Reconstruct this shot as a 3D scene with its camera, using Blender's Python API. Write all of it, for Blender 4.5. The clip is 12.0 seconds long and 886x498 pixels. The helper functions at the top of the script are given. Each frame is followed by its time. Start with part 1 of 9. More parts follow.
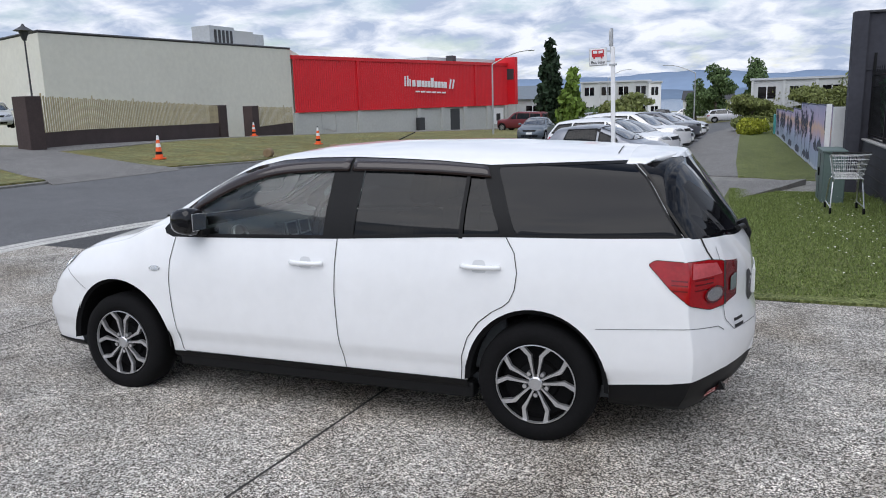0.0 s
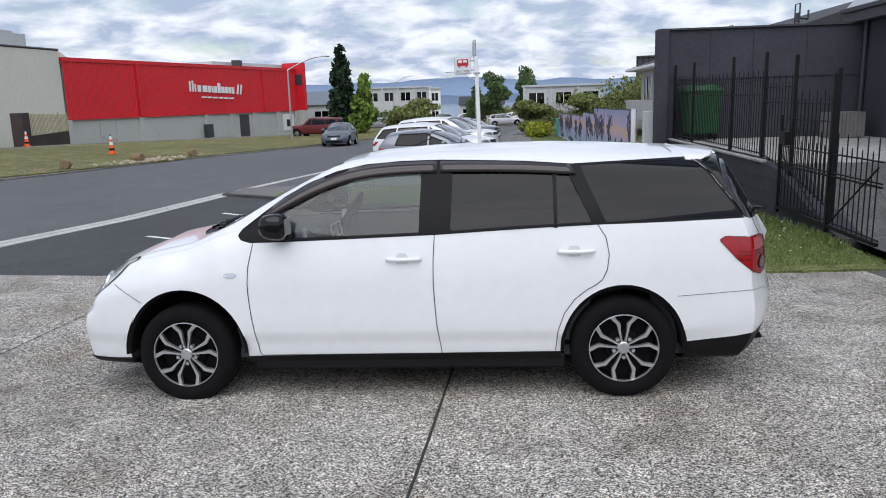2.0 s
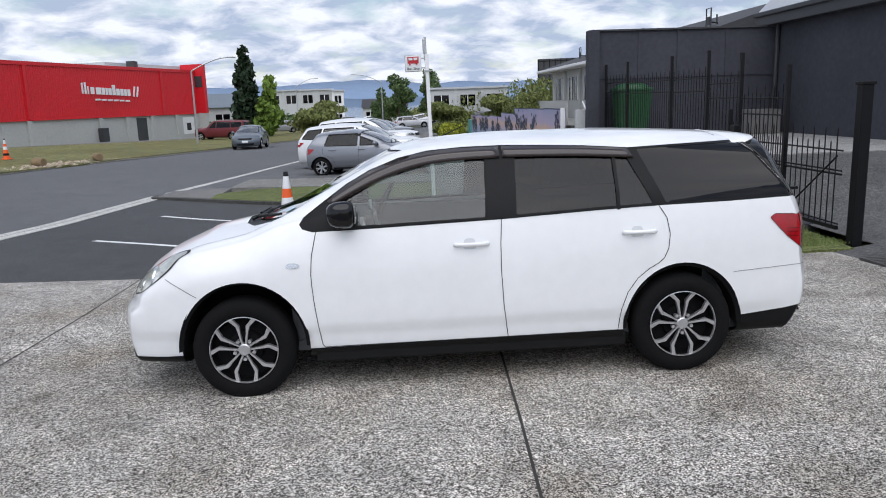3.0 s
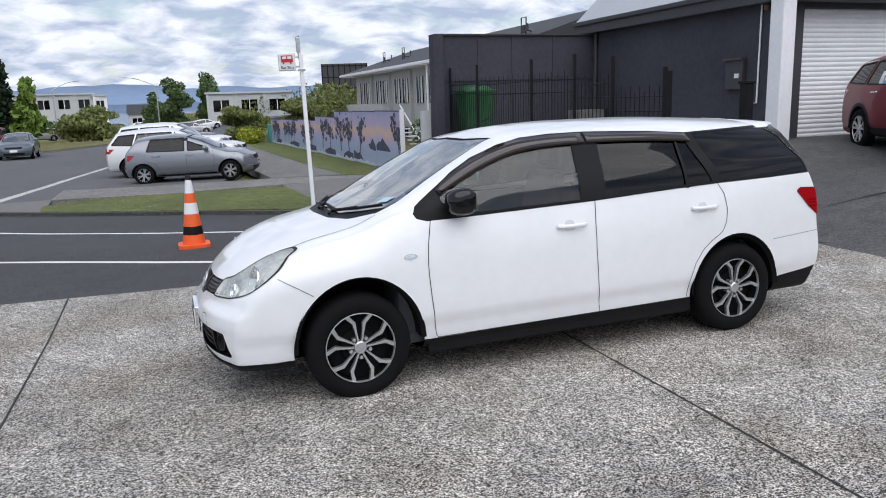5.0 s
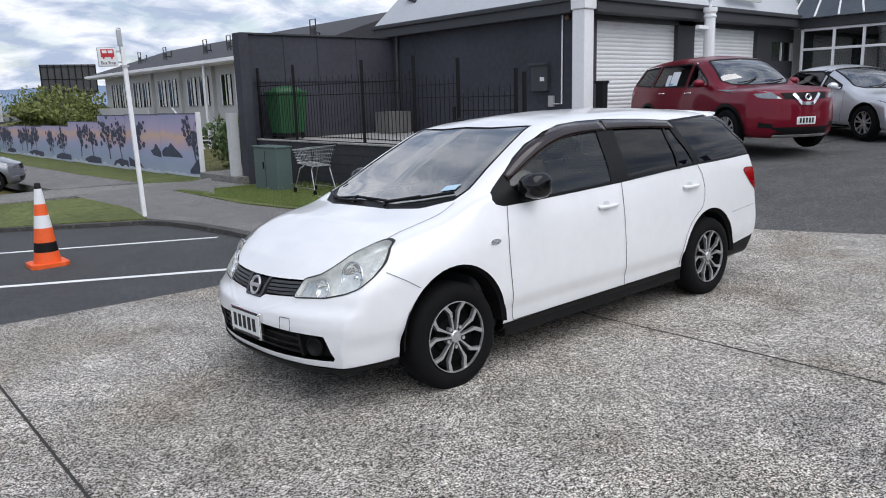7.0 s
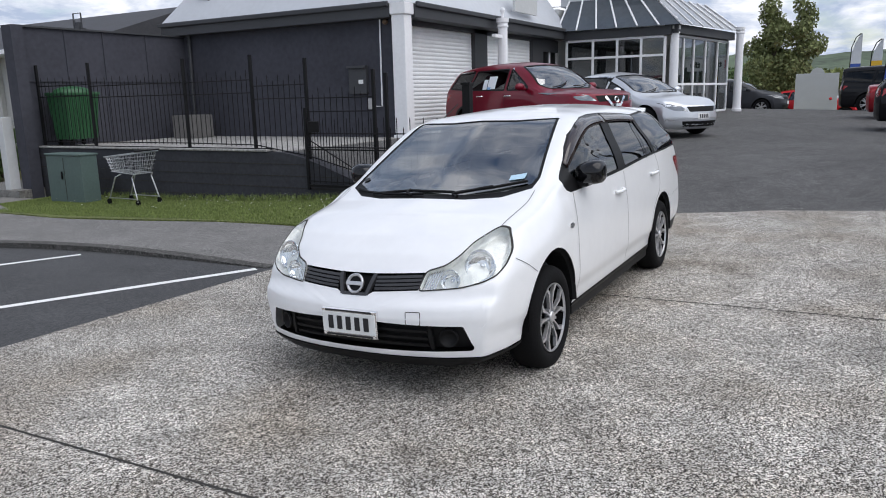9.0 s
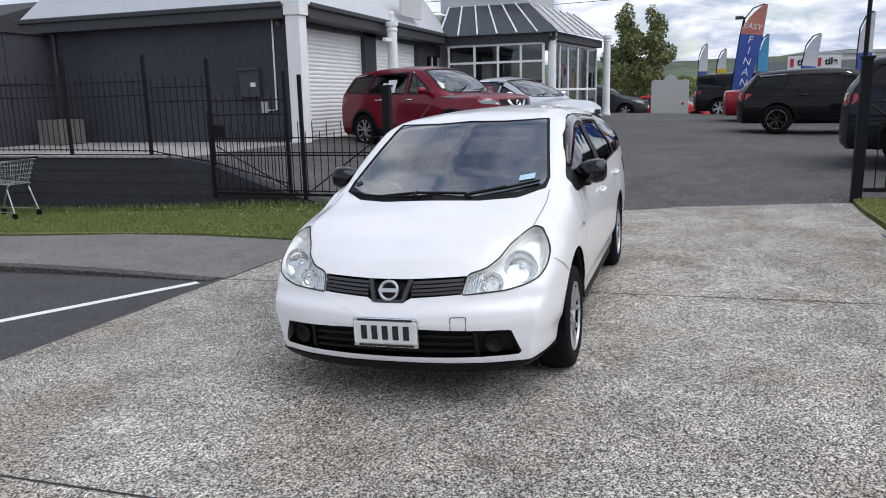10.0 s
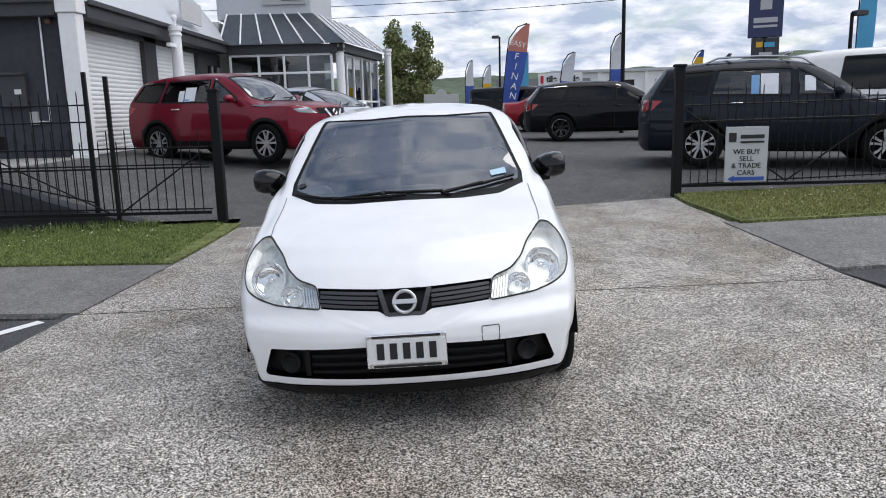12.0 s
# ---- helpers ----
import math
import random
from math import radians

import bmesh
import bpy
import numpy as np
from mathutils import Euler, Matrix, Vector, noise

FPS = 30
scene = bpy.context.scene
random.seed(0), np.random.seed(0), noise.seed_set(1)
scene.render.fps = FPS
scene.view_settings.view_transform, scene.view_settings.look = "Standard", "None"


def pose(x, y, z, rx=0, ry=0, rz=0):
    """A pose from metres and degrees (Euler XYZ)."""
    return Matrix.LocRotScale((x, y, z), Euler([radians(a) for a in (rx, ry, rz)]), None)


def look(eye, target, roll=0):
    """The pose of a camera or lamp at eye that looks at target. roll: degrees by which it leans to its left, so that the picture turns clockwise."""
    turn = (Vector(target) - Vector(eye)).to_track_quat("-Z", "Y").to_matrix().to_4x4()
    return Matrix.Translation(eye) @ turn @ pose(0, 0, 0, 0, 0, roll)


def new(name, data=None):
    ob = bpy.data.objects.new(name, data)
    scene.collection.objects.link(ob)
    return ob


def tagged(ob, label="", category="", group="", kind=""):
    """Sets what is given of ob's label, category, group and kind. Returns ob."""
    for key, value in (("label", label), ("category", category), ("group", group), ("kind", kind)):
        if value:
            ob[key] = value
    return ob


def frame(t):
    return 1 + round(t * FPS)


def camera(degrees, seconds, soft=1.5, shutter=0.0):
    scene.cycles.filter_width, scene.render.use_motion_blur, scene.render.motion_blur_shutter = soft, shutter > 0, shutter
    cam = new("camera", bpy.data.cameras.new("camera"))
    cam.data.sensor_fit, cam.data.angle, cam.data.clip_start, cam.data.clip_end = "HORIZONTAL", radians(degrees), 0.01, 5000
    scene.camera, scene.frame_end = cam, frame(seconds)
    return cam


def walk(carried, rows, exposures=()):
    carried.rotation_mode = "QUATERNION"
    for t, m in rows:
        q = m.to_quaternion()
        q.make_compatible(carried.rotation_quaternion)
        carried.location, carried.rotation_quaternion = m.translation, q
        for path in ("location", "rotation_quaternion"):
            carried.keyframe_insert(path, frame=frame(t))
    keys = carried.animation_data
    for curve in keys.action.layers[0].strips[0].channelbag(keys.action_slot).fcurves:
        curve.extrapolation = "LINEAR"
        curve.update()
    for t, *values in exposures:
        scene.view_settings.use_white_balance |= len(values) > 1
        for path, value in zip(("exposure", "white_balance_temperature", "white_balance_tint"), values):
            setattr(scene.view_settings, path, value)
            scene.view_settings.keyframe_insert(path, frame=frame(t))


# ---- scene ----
cam = camera(61.74, 12.0, 1.0)
# seconds, eye, yaw to the left from +y, pitch, roll
ROWS = [
    (0, 2.139, -4.117, 1.658, 21.38, -11.21, -1.60),
    (0.5, 1.794, -4.419, 1.711, 17.01, -11.23, -1.62),
    (1, 1.418, -4.613, 1.707, 12.70, -11.25, -1.67),
    (1.5, 1.009, -4.804, 1.711, 8.55, -11.28, -1.78),
    (2, 0.591, -4.922, 1.720, 4.44, -11.29, -1.70),
    (2.5, 0.111, -4.934, 1.704, 0.54, -11.29, -1.74),
    (3, -0.367, -4.972, 1.649, -3.26, -11.29, -1.81),
    (3.5, -0.870, -4.902, 1.624, -7.09, -11.27, -1.83),
    (5.5, -2.692, -4.492, 1.601, -25.62, -11.48, -1.78),
    (6, -3.120, -4.258, 1.594, -30.72, -11.53, -1.75),
    (6.5, -3.530, -4.055, 1.587, -35.50, -11.54, -1.76),
    (7, -3.910, -3.729, 1.558, -40.52, -11.58, -1.68),
    (9, -5.239, -2.267, 1.531, -60.76, -11.67, -1.45),
    (9.5, -5.345, -1.809, 1.518, -66.12, -11.60, -1.50),
    (10, -5.502, -1.386, 1.517, -71.62, -11.54, -1.33),
    (10.5, -5.489, -0.969, 1.486, -77.09, -11.32, -1.26),
    (11, -5.501, -0.605, 1.467, -82.25, -11.10, -1.32),
    (11.5, -5.473, -0.321, 1.443, -86.78, -10.90, -1.42),
    (12, -5.295, -0.113, 1.394, -90.32, -10.75, -1.42),
]
walk(cam, [(t, pose(x, y, z, 90 + pitch, -roll, yaw)) for t, x, y, z, yaw, pitch, roll in ROWS],
     [(0, 0.0, 6190, 12), (7, 0.06, 6280, 12), (12, 0.08, 6350, 12)])
# ---------------------------------------------------------------- world and light
world = bpy.data.worlds.new("sky")
scene.world = world
world.use_nodes = True
wn, wl = world.node_tree.nodes, world.node_tree.links
wn.clear()


def wnode(kind, **values):
    n = wn.new(kind)
    for k, v in values.items():
        n.inputs[k].default_value = v
    return n


SUN_ELEV, SUN_AZ = radians(58), radians(200)
sky = wn.new("ShaderNodeTexSky")
sky.sky_type, sky.sun_disc, sky.sun_elevation, sky.sun_rotation = "NISHITA", False, SUN_ELEV, SUN_AZ
sky.dust_density, sky.air_density = 0.1, 1.2
sky_bg = wnode("ShaderNodeBackground", Strength=0.10)
wl.new(sky.outputs[0], sky_bg.inputs[0])
tc = wn.new("ShaderNodeTexCoord")
# clouds lie on a flat layer high above: direction divided by its height
sep = wn.new("ShaderNodeSeparateXYZ")
wl.new(tc.outputs["Generated"], sep.inputs[0])
up = wn.new("ShaderNodeMath")
up.operation = "MAXIMUM"
up.inputs[1].default_value = 0.0
wl.new(sep.outputs[2], up.inputs[0])
lift = wn.new("ShaderNodeMath")
lift.operation = "ADD"
lift.inputs[1].default_value = 0.26
wl.new(up.outputs[0], lift.inputs[0])
comb = wn.new("ShaderNodeCombineXYZ")
for k in (0, 1):
    dv = wn.new("ShaderNodeMath")
    dv.operation = "DIVIDE"
    wl.new(sep.outputs[k], dv.inputs[0])
    wl.new(lift.outputs[0], dv.inputs[1])
    wl.new(dv.outputs[0], comb.inputs[k])
cl1 = wnode("ShaderNodeTexNoise", Scale=3.3, Detail=10.0, Roughness=0.60, Distortion=0.2)
cl2 = wnode("ShaderNodeTexNoise", Scale=4.6, Detail=9.0, Roughness=0.56, Distortion=0.3)
for c in (cl1, cl2):
    wl.new(comb.outputs[0], c.inputs["Vector"])
cover = wn.new("ShaderNodeValToRGB")
cover.color_ramp.elements[0].position, cover.color_ramp.elements[1].position = 0.24, 0.48
thin = wn.new("ShaderNodeMath")
thin.operation, thin.inputs[1].default_value = "MULTIPLY_ADD", -0.15
wl.new(up.outputs[0], thin.inputs[0])
wl.new(cl1.outputs[0], thin.inputs[2])
wl.new(thin.outputs[0], cover.inputs[0])
tone = wn.new("ShaderNodeValToRGB")
tone.color_ramp.elements[0].position, tone.color_ramp.elements[0].color = 0.40, (0.43, 0.505, 0.64, 1)
tone.color_ramp.elements[1].position, tone.color_ramp.elements[1].color = 0.60, (0.90, 0.92, 0.955, 1)
wl.new(cl2.outputs[0], tone.inputs[0])
cloud_bg = wnode("ShaderNodeBackground", Strength=1.07)
wl.new(tone.outputs[0], cloud_bg.inputs[0])
mixs = wn.new("ShaderNodeMixShader")
wl.new(cover.outputs[0], mixs.inputs[0])
wl.new(sky_bg.outputs[0], mixs.inputs[1])
wl.new(cloud_bg.outputs[0], mixs.inputs[2])
wout = wn.new("ShaderNodeOutputWorld")
wl.new(mixs.outputs[0], wout.inputs[0])

sun_data = bpy.data.lights.new("sun", "SUN")
sun_data.energy, sun_data.angle, sun_data.color = 2.2, radians(75), (1.0, 0.96, 0.9)
sun = new("sun", sun_data)
# from behind the camera's first place, high
sun.matrix_world = look((0, 0, 0), (0.02, 0.55, -0.85))

# ---------------------------------------------------------------- materials
MATS = {}


def pbr(name, col, rough=0.6, metal=0.0, var=0.12, scale=3.0, fine=40.0, bump=0.0, spec=0.5, dark=None, coat=0.0, rand=0.0, trans=0.0):
    """A principled material with two scales of uneven colour, and fine relief."""
    if name in MATS:
        return MATS[name]
    m = bpy.data.materials.new(name)
    MATS[name] = m
    m.use_nodes = True
    nd, ln = m.node_tree.nodes, m.node_tree.links
    b = nd["Principled BSDF"]
    b.inputs["Roughness"].default_value = rough
    b.inputs["Metallic"].default_value = metal
    b.inputs["Specular IOR Level"].default_value = spec
    b.inputs["Coat Weight"].default_value = coat
    b.inputs["Coat Roughness"].default_value = 0.03
    b.inputs["Transmission Weight"].default_value = trans
    if var <= 0:
        b.inputs["Base Color"].default_value = (*col, 1)
        return m
    co = nd.new("ShaderNodeTexCoord")
    n1, n2 = nd.new("ShaderNodeTexNoise"), nd.new("ShaderNodeTexNoise")
    for n, s in ((n1, scale), (n2, fine)):
        n.inputs["Scale"].default_value, n.inputs["Detail"].default_value = s, 5
        ln.new(co.outputs["Object"], n.inputs["Vector"])
    add = nd.new("ShaderNodeMath")
    add.operation = "ADD"
    ln.new(n1.outputs[0], add.inputs[0])
    ln.new(n2.outputs[0], add.inputs[1])
    src = add.outputs[0]
    if rand:
        oi = nd.new("ShaderNodeObjectInfo")
        ma = nd.new("ShaderNodeMath")
        ma.operation, ma.inputs[1].default_value = "MULTIPLY_ADD", rand
        ln.new(oi.outputs["Random"], ma.inputs[0])
        ln.new(src, ma.inputs[2])
        src = ma.outputs[0]
    ramp = nd.new("ShaderNodeValToRGB")
    lo = dark or tuple(c * (1 - var) for c in col)
    hi = tuple(min(1, c * (1 + var)) for c in col)
    e = ramp.color_ramp.elements
    e[0].position, e[0].color, e[1].position, e[1].color = 0.3, (*lo, 1), 0.7, (*hi, 1)
    half = nd.new("ShaderNodeMath")
    half.operation, half.inputs[1].default_value = "MULTIPLY", 0.5
    ln.new(src, half.inputs[0])
    ln.new(half.outputs[0], ramp.inputs[0])
    ln.new(ramp.outputs[0], b.inputs["Base Color"])
    if bump:
        bp = nd.new("ShaderNodeBump")
        bp.inputs["Strength"].default_value, bp.inputs["Distance"].default_value = bump, 0.01
        ln.new(n2.outputs[0], bp.inputs["Height"])
        ln.new(bp.outputs[0], b.inputs["Normal"])
    return m


def stone(name, stops, scale, rough=0.9, bump=0.5, patch=0.25, patch_scale=0.5, stain=None, dist=0.006):
    """Aggregate: a fine speckle of several tones, broken by large paler and darker patches."""
    m = bpy.data.materials.new(name)
    MATS[name] = m
    m.use_nodes = True
    nd, ln = m.node_tree.nodes, m.node_tree.links
    b = nd["Principled BSDF"]
    b.inputs["Roughness"].default_value = rough
    b.inputs["Specular IOR Level"].default_value = 0.3
    co = nd.new("ShaderNodeTexCoord")
    vo, no, big, mid = nd.new("ShaderNodeTexVoronoi"), nd.new("ShaderNodeTexNoise"), nd.new("ShaderNodeTexNoise"), nd.new("ShaderNodeTexNoise")
    vo.inputs["Scale"].default_value = scale
    for n, s, d in ((no, scale * 0.8, 4), (big, patch_scale, 6), (mid, patch_scale * 7, 5)):
        n.inputs["Scale"].default_value, n.inputs["Detail"].default_value = s, d
        n.inputs["Roughness"].default_value = 0.62
    for n in (vo, no, big, mid):
        ln.new(co.outputs["Object"], n.inputs["Vector"])
    bw = nd.new("ShaderNodeSeparateColor")
    ln.new(vo.outputs["Color"], bw.inputs[0])
    mixf = nd.new("ShaderNodeMath")
    mixf.operation, mixf.inputs[1].default_value = "MULTIPLY_ADD", 0.45
    ln.new(bw.outputs[0], mixf.inputs[0])
    nh = nd.new("ShaderNodeMath")
    nh.operation, nh.inputs[1].default_value = "MULTIPLY", 0.62
    ln.new(no.outputs[0], nh.inputs[0])
    ln.new(nh.outputs[0], mixf.inputs[2])
    ramp = nd.new("ShaderNodeValToRGB")
    el = ramp.color_ramp.elements
    while len(el) < len(stops):
        el.new(0.5)
    for k, (p, c) in enumerate(stops):
        el[k].position, el[k].color = p, (*c, 1)
    ln.new(mixf.outputs[0], ramp.inputs[0])
    add = nd.new("ShaderNodeMath")
    add.operation = "ADD"
    ln.new(big.outputs[0], add.inputs[0])
    ln.new(mid.outputs[0], add.inputs[1])
    mr = nd.new("ShaderNodeMapRange")
    mr.inputs["From Min"].default_value, mr.inputs["From Max"].default_value = 0.65, 1.35
    mr.inputs["To Min"].default_value, mr.inputs["To Max"].default_value = 1 - patch, 1 + patch
    ln.new(add.outputs[0], mr.inputs["Value"])
    grit, gr = nd.new("ShaderNodeTexNoise"), nd.new("ShaderNodeMapRange")
    grit.inputs["Scale"].default_value, grit.inputs["Detail"].default_value, grit.inputs["Roughness"].default_value = scale * 0.2, 6, 0.75
    ln.new(co.outputs["Object"], grit.inputs["Vector"])
    gr.inputs["From Min"].default_value, gr.inputs["From Max"].default_value = 0.36, 0.64
    gr.inputs["To Min"].default_value, gr.inputs["To Max"].default_value = 1 - patch * 0.9, 1 + patch * 0.9
    ln.new(grit.outputs[0], gr.inputs["Value"])
    both = nd.new("ShaderNodeMath")
    both.operation = "MULTIPLY"
    ln.new(mr.outputs[0], both.inputs[0])
    ln.new(gr.outputs[0], both.inputs[1])
    mul = nd.new("ShaderNodeVectorMath")
    mul.operation = "SCALE"
    ln.new(ramp.outputs[0], mul.inputs[0])
    ln.new(both.outputs[0], mul.inputs["Scale"])
    out = mul.outputs[0]
    if stain:
        st = nd.new("ShaderNodeTexNoise")
        st.inputs["Scale"].default_value, st.inputs["Detail"].default_value = 0.9, 6
        ln.new(co.outputs["Object"], st.inputs["Vector"])
        sr = nd.new("ShaderNodeValToRGB")
        sr.color_ramp.elements[0].position, sr.color_ramp.elements[1].position = 0.44, 0.66
        ln.new(st.outputs[0], sr.inputs[0])
        mx = nd.new("ShaderNodeMix")
        mx.data_type, mx.blend_type = "RGBA", "MULTIPLY"
        ln.new(sr.outputs[0], mx.inputs[0])
        ln.new(out, mx.inputs[6])
        mx.inputs[7].default_value = (*stain, 1)
        out = mx.outputs[2]
    ln.new(out, b.inputs["Base Color"])
    bp = nd.new("ShaderNodeBump")
    bp.inputs["Strength"].default_value, bp.inputs["Distance"].default_value = bump, dist
    ln.new(mixf.outputs[0], bp.inputs["Height"])
    ln.new(bp.outputs[0], b.inputs["Normal"])
    return m


def glass(name, tint, rough=0.0, clear=0.6):
    """Sheet glass: a see-through share under a clear reflection."""
    m = bpy.data.materials.new(name)
    MATS[name] = m
    m.use_nodes = True
    nd, ln = m.node_tree.nodes, m.node_tree.links
    nd.remove(nd["Principled BSDF"])
    tr, gl, mx, lw = nd.new("ShaderNodeBsdfTransparent"), nd.new("ShaderNodeBsdfGlossy"), nd.new("ShaderNodeMixShader"), nd.new("ShaderNodeLayerWeight")
    tr.inputs[0].default_value = (*tint, 1)
    gl.inputs["Roughness"].default_value = rough
    pw, sc = nd.new("ShaderNodeMath"), nd.new("ShaderNodeMath")
    pw.operation, pw.inputs[1].default_value = "POWER", 4.0
    sc.operation, sc.inputs[1].default_value, sc.inputs[2].default_value, sc.use_clamp = "MULTIPLY_ADD", 0.9, 0.05 * (1 + clear), True
    ln.new(lw.outputs["Facing"], pw.inputs[0])
    ln.new(pw.outputs[0], sc.inputs[0])
    ln.new(sc.outputs[0], mx.inputs[0])
    ln.new(tr.outputs[0], mx.inputs[1])
    ln.new(gl.outputs[0], mx.inputs[2])
    ln.new(mx.outputs[0], nd["Material Output"].inputs[0])
    return m


CONCRETE = stone("exposed_aggregate_concrete", [(0.32, (0.012, 0.010, 0.0085)), (0.44, (0.105, 0.093, 0.078)), (0.55, (0.320, 0.292, 0.252)), (0.655, (0.75, 0.72, 0.665))], 165, patch=0.44, patch_scale=0.45, bump=0.8, stain=(0.64, 0.605, 0.56))
ASPHALT = stone("asphalt", [(0.3, (0.035, 0.036, 0.038)), (0.55, (0.062, 0.063, 0.066)), (0.85, (0.13, 0.13, 0.13))], 160, patch=0.2, patch_scale=0.35, bump=0.4)
YARD = stone("worn_yard_asphalt", [(0.3, (0.045, 0.045, 0.045)), (0.55, (0.085, 0.084, 0.083)), (0.85, (0.19, 0.185, 0.18))], 110, patch=0.3, patch_scale=0.4, bump=0.4)
ROADGREY = stone("chip_seal_road", [(0.3, (0.06, 0.062, 0.066)), (0.55, (0.12, 0.122, 0.126)), (0.85, (0.21, 0.21, 0.215))], 90, patch=0.16, patch_scale=0.2, bump=0.4)
PATHGREY = stone("footpath_asphalt", [(0.3, (0.088, 0.085, 0.082)), (0.55, (0.17, 0.165, 0.158)), (0.85, (0.33, 0.322, 0.31))], 130, patch=0.22, patch_scale=0.5, bump=0.4)
PATHPALE = stone("pale_footpath_asphalt", [(0.3, (0.10, 0.097, 0.092)), (0.55, (0.19, 0.185, 0.177)), (0.85, (0.34, 0.33, 0.315))], 130, patch=0.25, patch_scale=0.5, bump=0.5)
KERB = stone("kerb_concrete", [(0.3, (0.10, 0.098, 0.09)), (0.6, (0.22, 0.215, 0.2)), (0.85, (0.36, 0.35, 0.33))], 70, patch=0.3, patch_scale=1.5, bump=0.4)
TURF = stone("mown_grass", [(0.25, (0.052, 0.068, 0.018)), (0.5, (0.115, 0.14, 0.04)), (0.75, (0.205, 0.225, 0.085))], 60, patch=0.35, patch_scale=0.6, bump=0.9, dist=0.03)
DRYTURF = stone("dry_grass", [(0.25, (0.07, 0.085, 0.025)), (0.5, (0.14, 0.15, 0.055)), (0.75, (0.26, 0.24, 0.12))], 30, patch=0.4, patch_scale=0.25, bump=0.9, dist=0.03, stain=(1.0, 0.84, 0.66))
WHITE_LINE = pbr("road_marking_paint", (0.78, 0.78, 0.76), 0.7, var=0.16, scale=2, fine=60, bump=0.3)
CHANNEL = stone("pale_channel_concrete", [(0.3, (0.36, 0.355, 0.33)), (0.6, (0.55, 0.54, 0.51)), (0.85, (0.68, 0.67, 0.63))], 60, patch=0.2, patch_scale=0.8, bump=0.3)
DARKWALL = pbr("charcoal_painted_panel", (0.056, 0.057, 0.070), 0.8, var=0.2, scale=0.7, fine=9, bump=0.1, spec=0.2)
CHARCOAL = pbr("charcoal_fascia", (0.045, 0.047, 0.052), 0.6, var=0.15, scale=1, fine=20)
RETAIN = pbr("dark_painted_block", (0.044, 0.045, 0.052), 0.8, var=0.25, scale=1.2, fine=16, bump=0.2, spec=0.2)
IRON = pbr("black_painted_iron", (0.007, 0.007, 0.008), 0.5, var=0.2, scale=5, fine=60, spec=0.2)
PALEWALL = pbr("pale_grey_render", (0.55, 0.56, 0.56), 0.8, var=0.08, scale=0.8, fine=12)
WHITEPAINT = pbr("white_painted_timber", (0.85, 0.85, 0.86), 0.55, var=0.06, scale=1.2, fine=15)
BEIGE = pbr("beige_precast_concrete", (0.69, 0.68, 0.605), 0.85, var=0.08, scale=0.25, fine=3)
REDPAINT = pbr("red_profiled_steel", (0.64, 0.012, 0.022), 0.5, var=0.1, scale=0.3, fine=6)
LOWWALL = pbr("pale_precast_wall", (0.47, 0.48, 0.47), 0.85, var=0.1, scale=0.4, fine=5)
PINE = pbr("pine_palings", (0.36, 0.31, 0.19), 0.8, var=0.25, scale=2, fine=20, rand=0.4)
BROWNBLOCK = pbr("dark_brown_block", (0.055, 0.038, 0.036), 0.85, var=0.25, scale=1.5, fine=14)
BLACKRUB = pbr("black_rubber", (0.0065, 0.0065, 0.007), 0.85, var=0.25, scale=8, fine=90, bump=0.15, spec=0.15)
BLACKPL = pbr("black_plastic", (0.007, 0.007, 0.0075), 0.5, var=0.2, scale=6, fine=80, spec=0.2)
GLOSSBLACK = pbr("gloss_black_plastic", (0.005, 0.005, 0.006), 0.07, var=0.1, scale=3, fine=40, spec=0.45)
GALV = pbr("galvanised_steel", (0.52, 0.53, 0.54), 0.4, metal=0.9, var=0.15, scale=6, fine=60)
CHROME = pbr("chrome", (0.85, 0.85, 0.86), 0.08, metal=1.0, var=0.03, scale=4, fine=30)
DARKVOID = pbr("dark_interior", (0.02, 0.02, 0.022), 0.9, var=0.2, scale=3, fine=30)

# ---------------------------------------------------------------- mesh helpers


def part(name, bm, material, parent=None, label="", smooth=False, m=None):
    me = bpy.data.meshes.new(name)
    bm.to_mesh(me)
    bm.free()
    if smooth:
        me.shade_smooth()
    for mt in material if isinstance(material, (list, tuple)) else (material,):
        me.materials.append(mt)
    ob = new(name, me)
    if m is not None:
        ob.matrix_basis = m
    if parent is not None:
        ob.parent = parent
    if label:
        ob["label"] = label
    return ob


def empty(name, m, label, category, group="", kind=""):
    ob = new(name)
    ob.empty_display_size = 0.1
    ob.matrix_basis = m
    return tagged(ob, label, category, group, kind)


def thing(ob, label, category, group="", kind=""):
    return tagged(ob, label, category, group, kind)


def put(bm, x0, y0, z0, x1, y1, z1, bevel=0.0, m=None):
    """Adds a box between two corners."""
    r = bmesh.ops.create_cube(bm, size=1.0)
    vs = r["verts"]
    t = Matrix.Translation(((x0 + x1) / 2, (y0 + y1) / 2, (z0 + z1) / 2)) @ Matrix.Diagonal((abs(x1 - x0), abs(y1 - y0), abs(z1 - z0), 1))
    bmesh.ops.transform(bm, matrix=(m @ t) if m is not None else t, verts=vs)
    if bevel:
        es = list({e for v in vs for e in v.link_edges})
        bmesh.ops.bevel(bm, geom=es, offset=bevel, segments=2, affect="EDGES", profile=0.5)
    return bm


def box(x0, y0, z0, x1, y1, z1, bevel=0.0, m=None):
    return put(bmesh.new(), x0, y0, z0, x1, y1, z1, bevel, m)


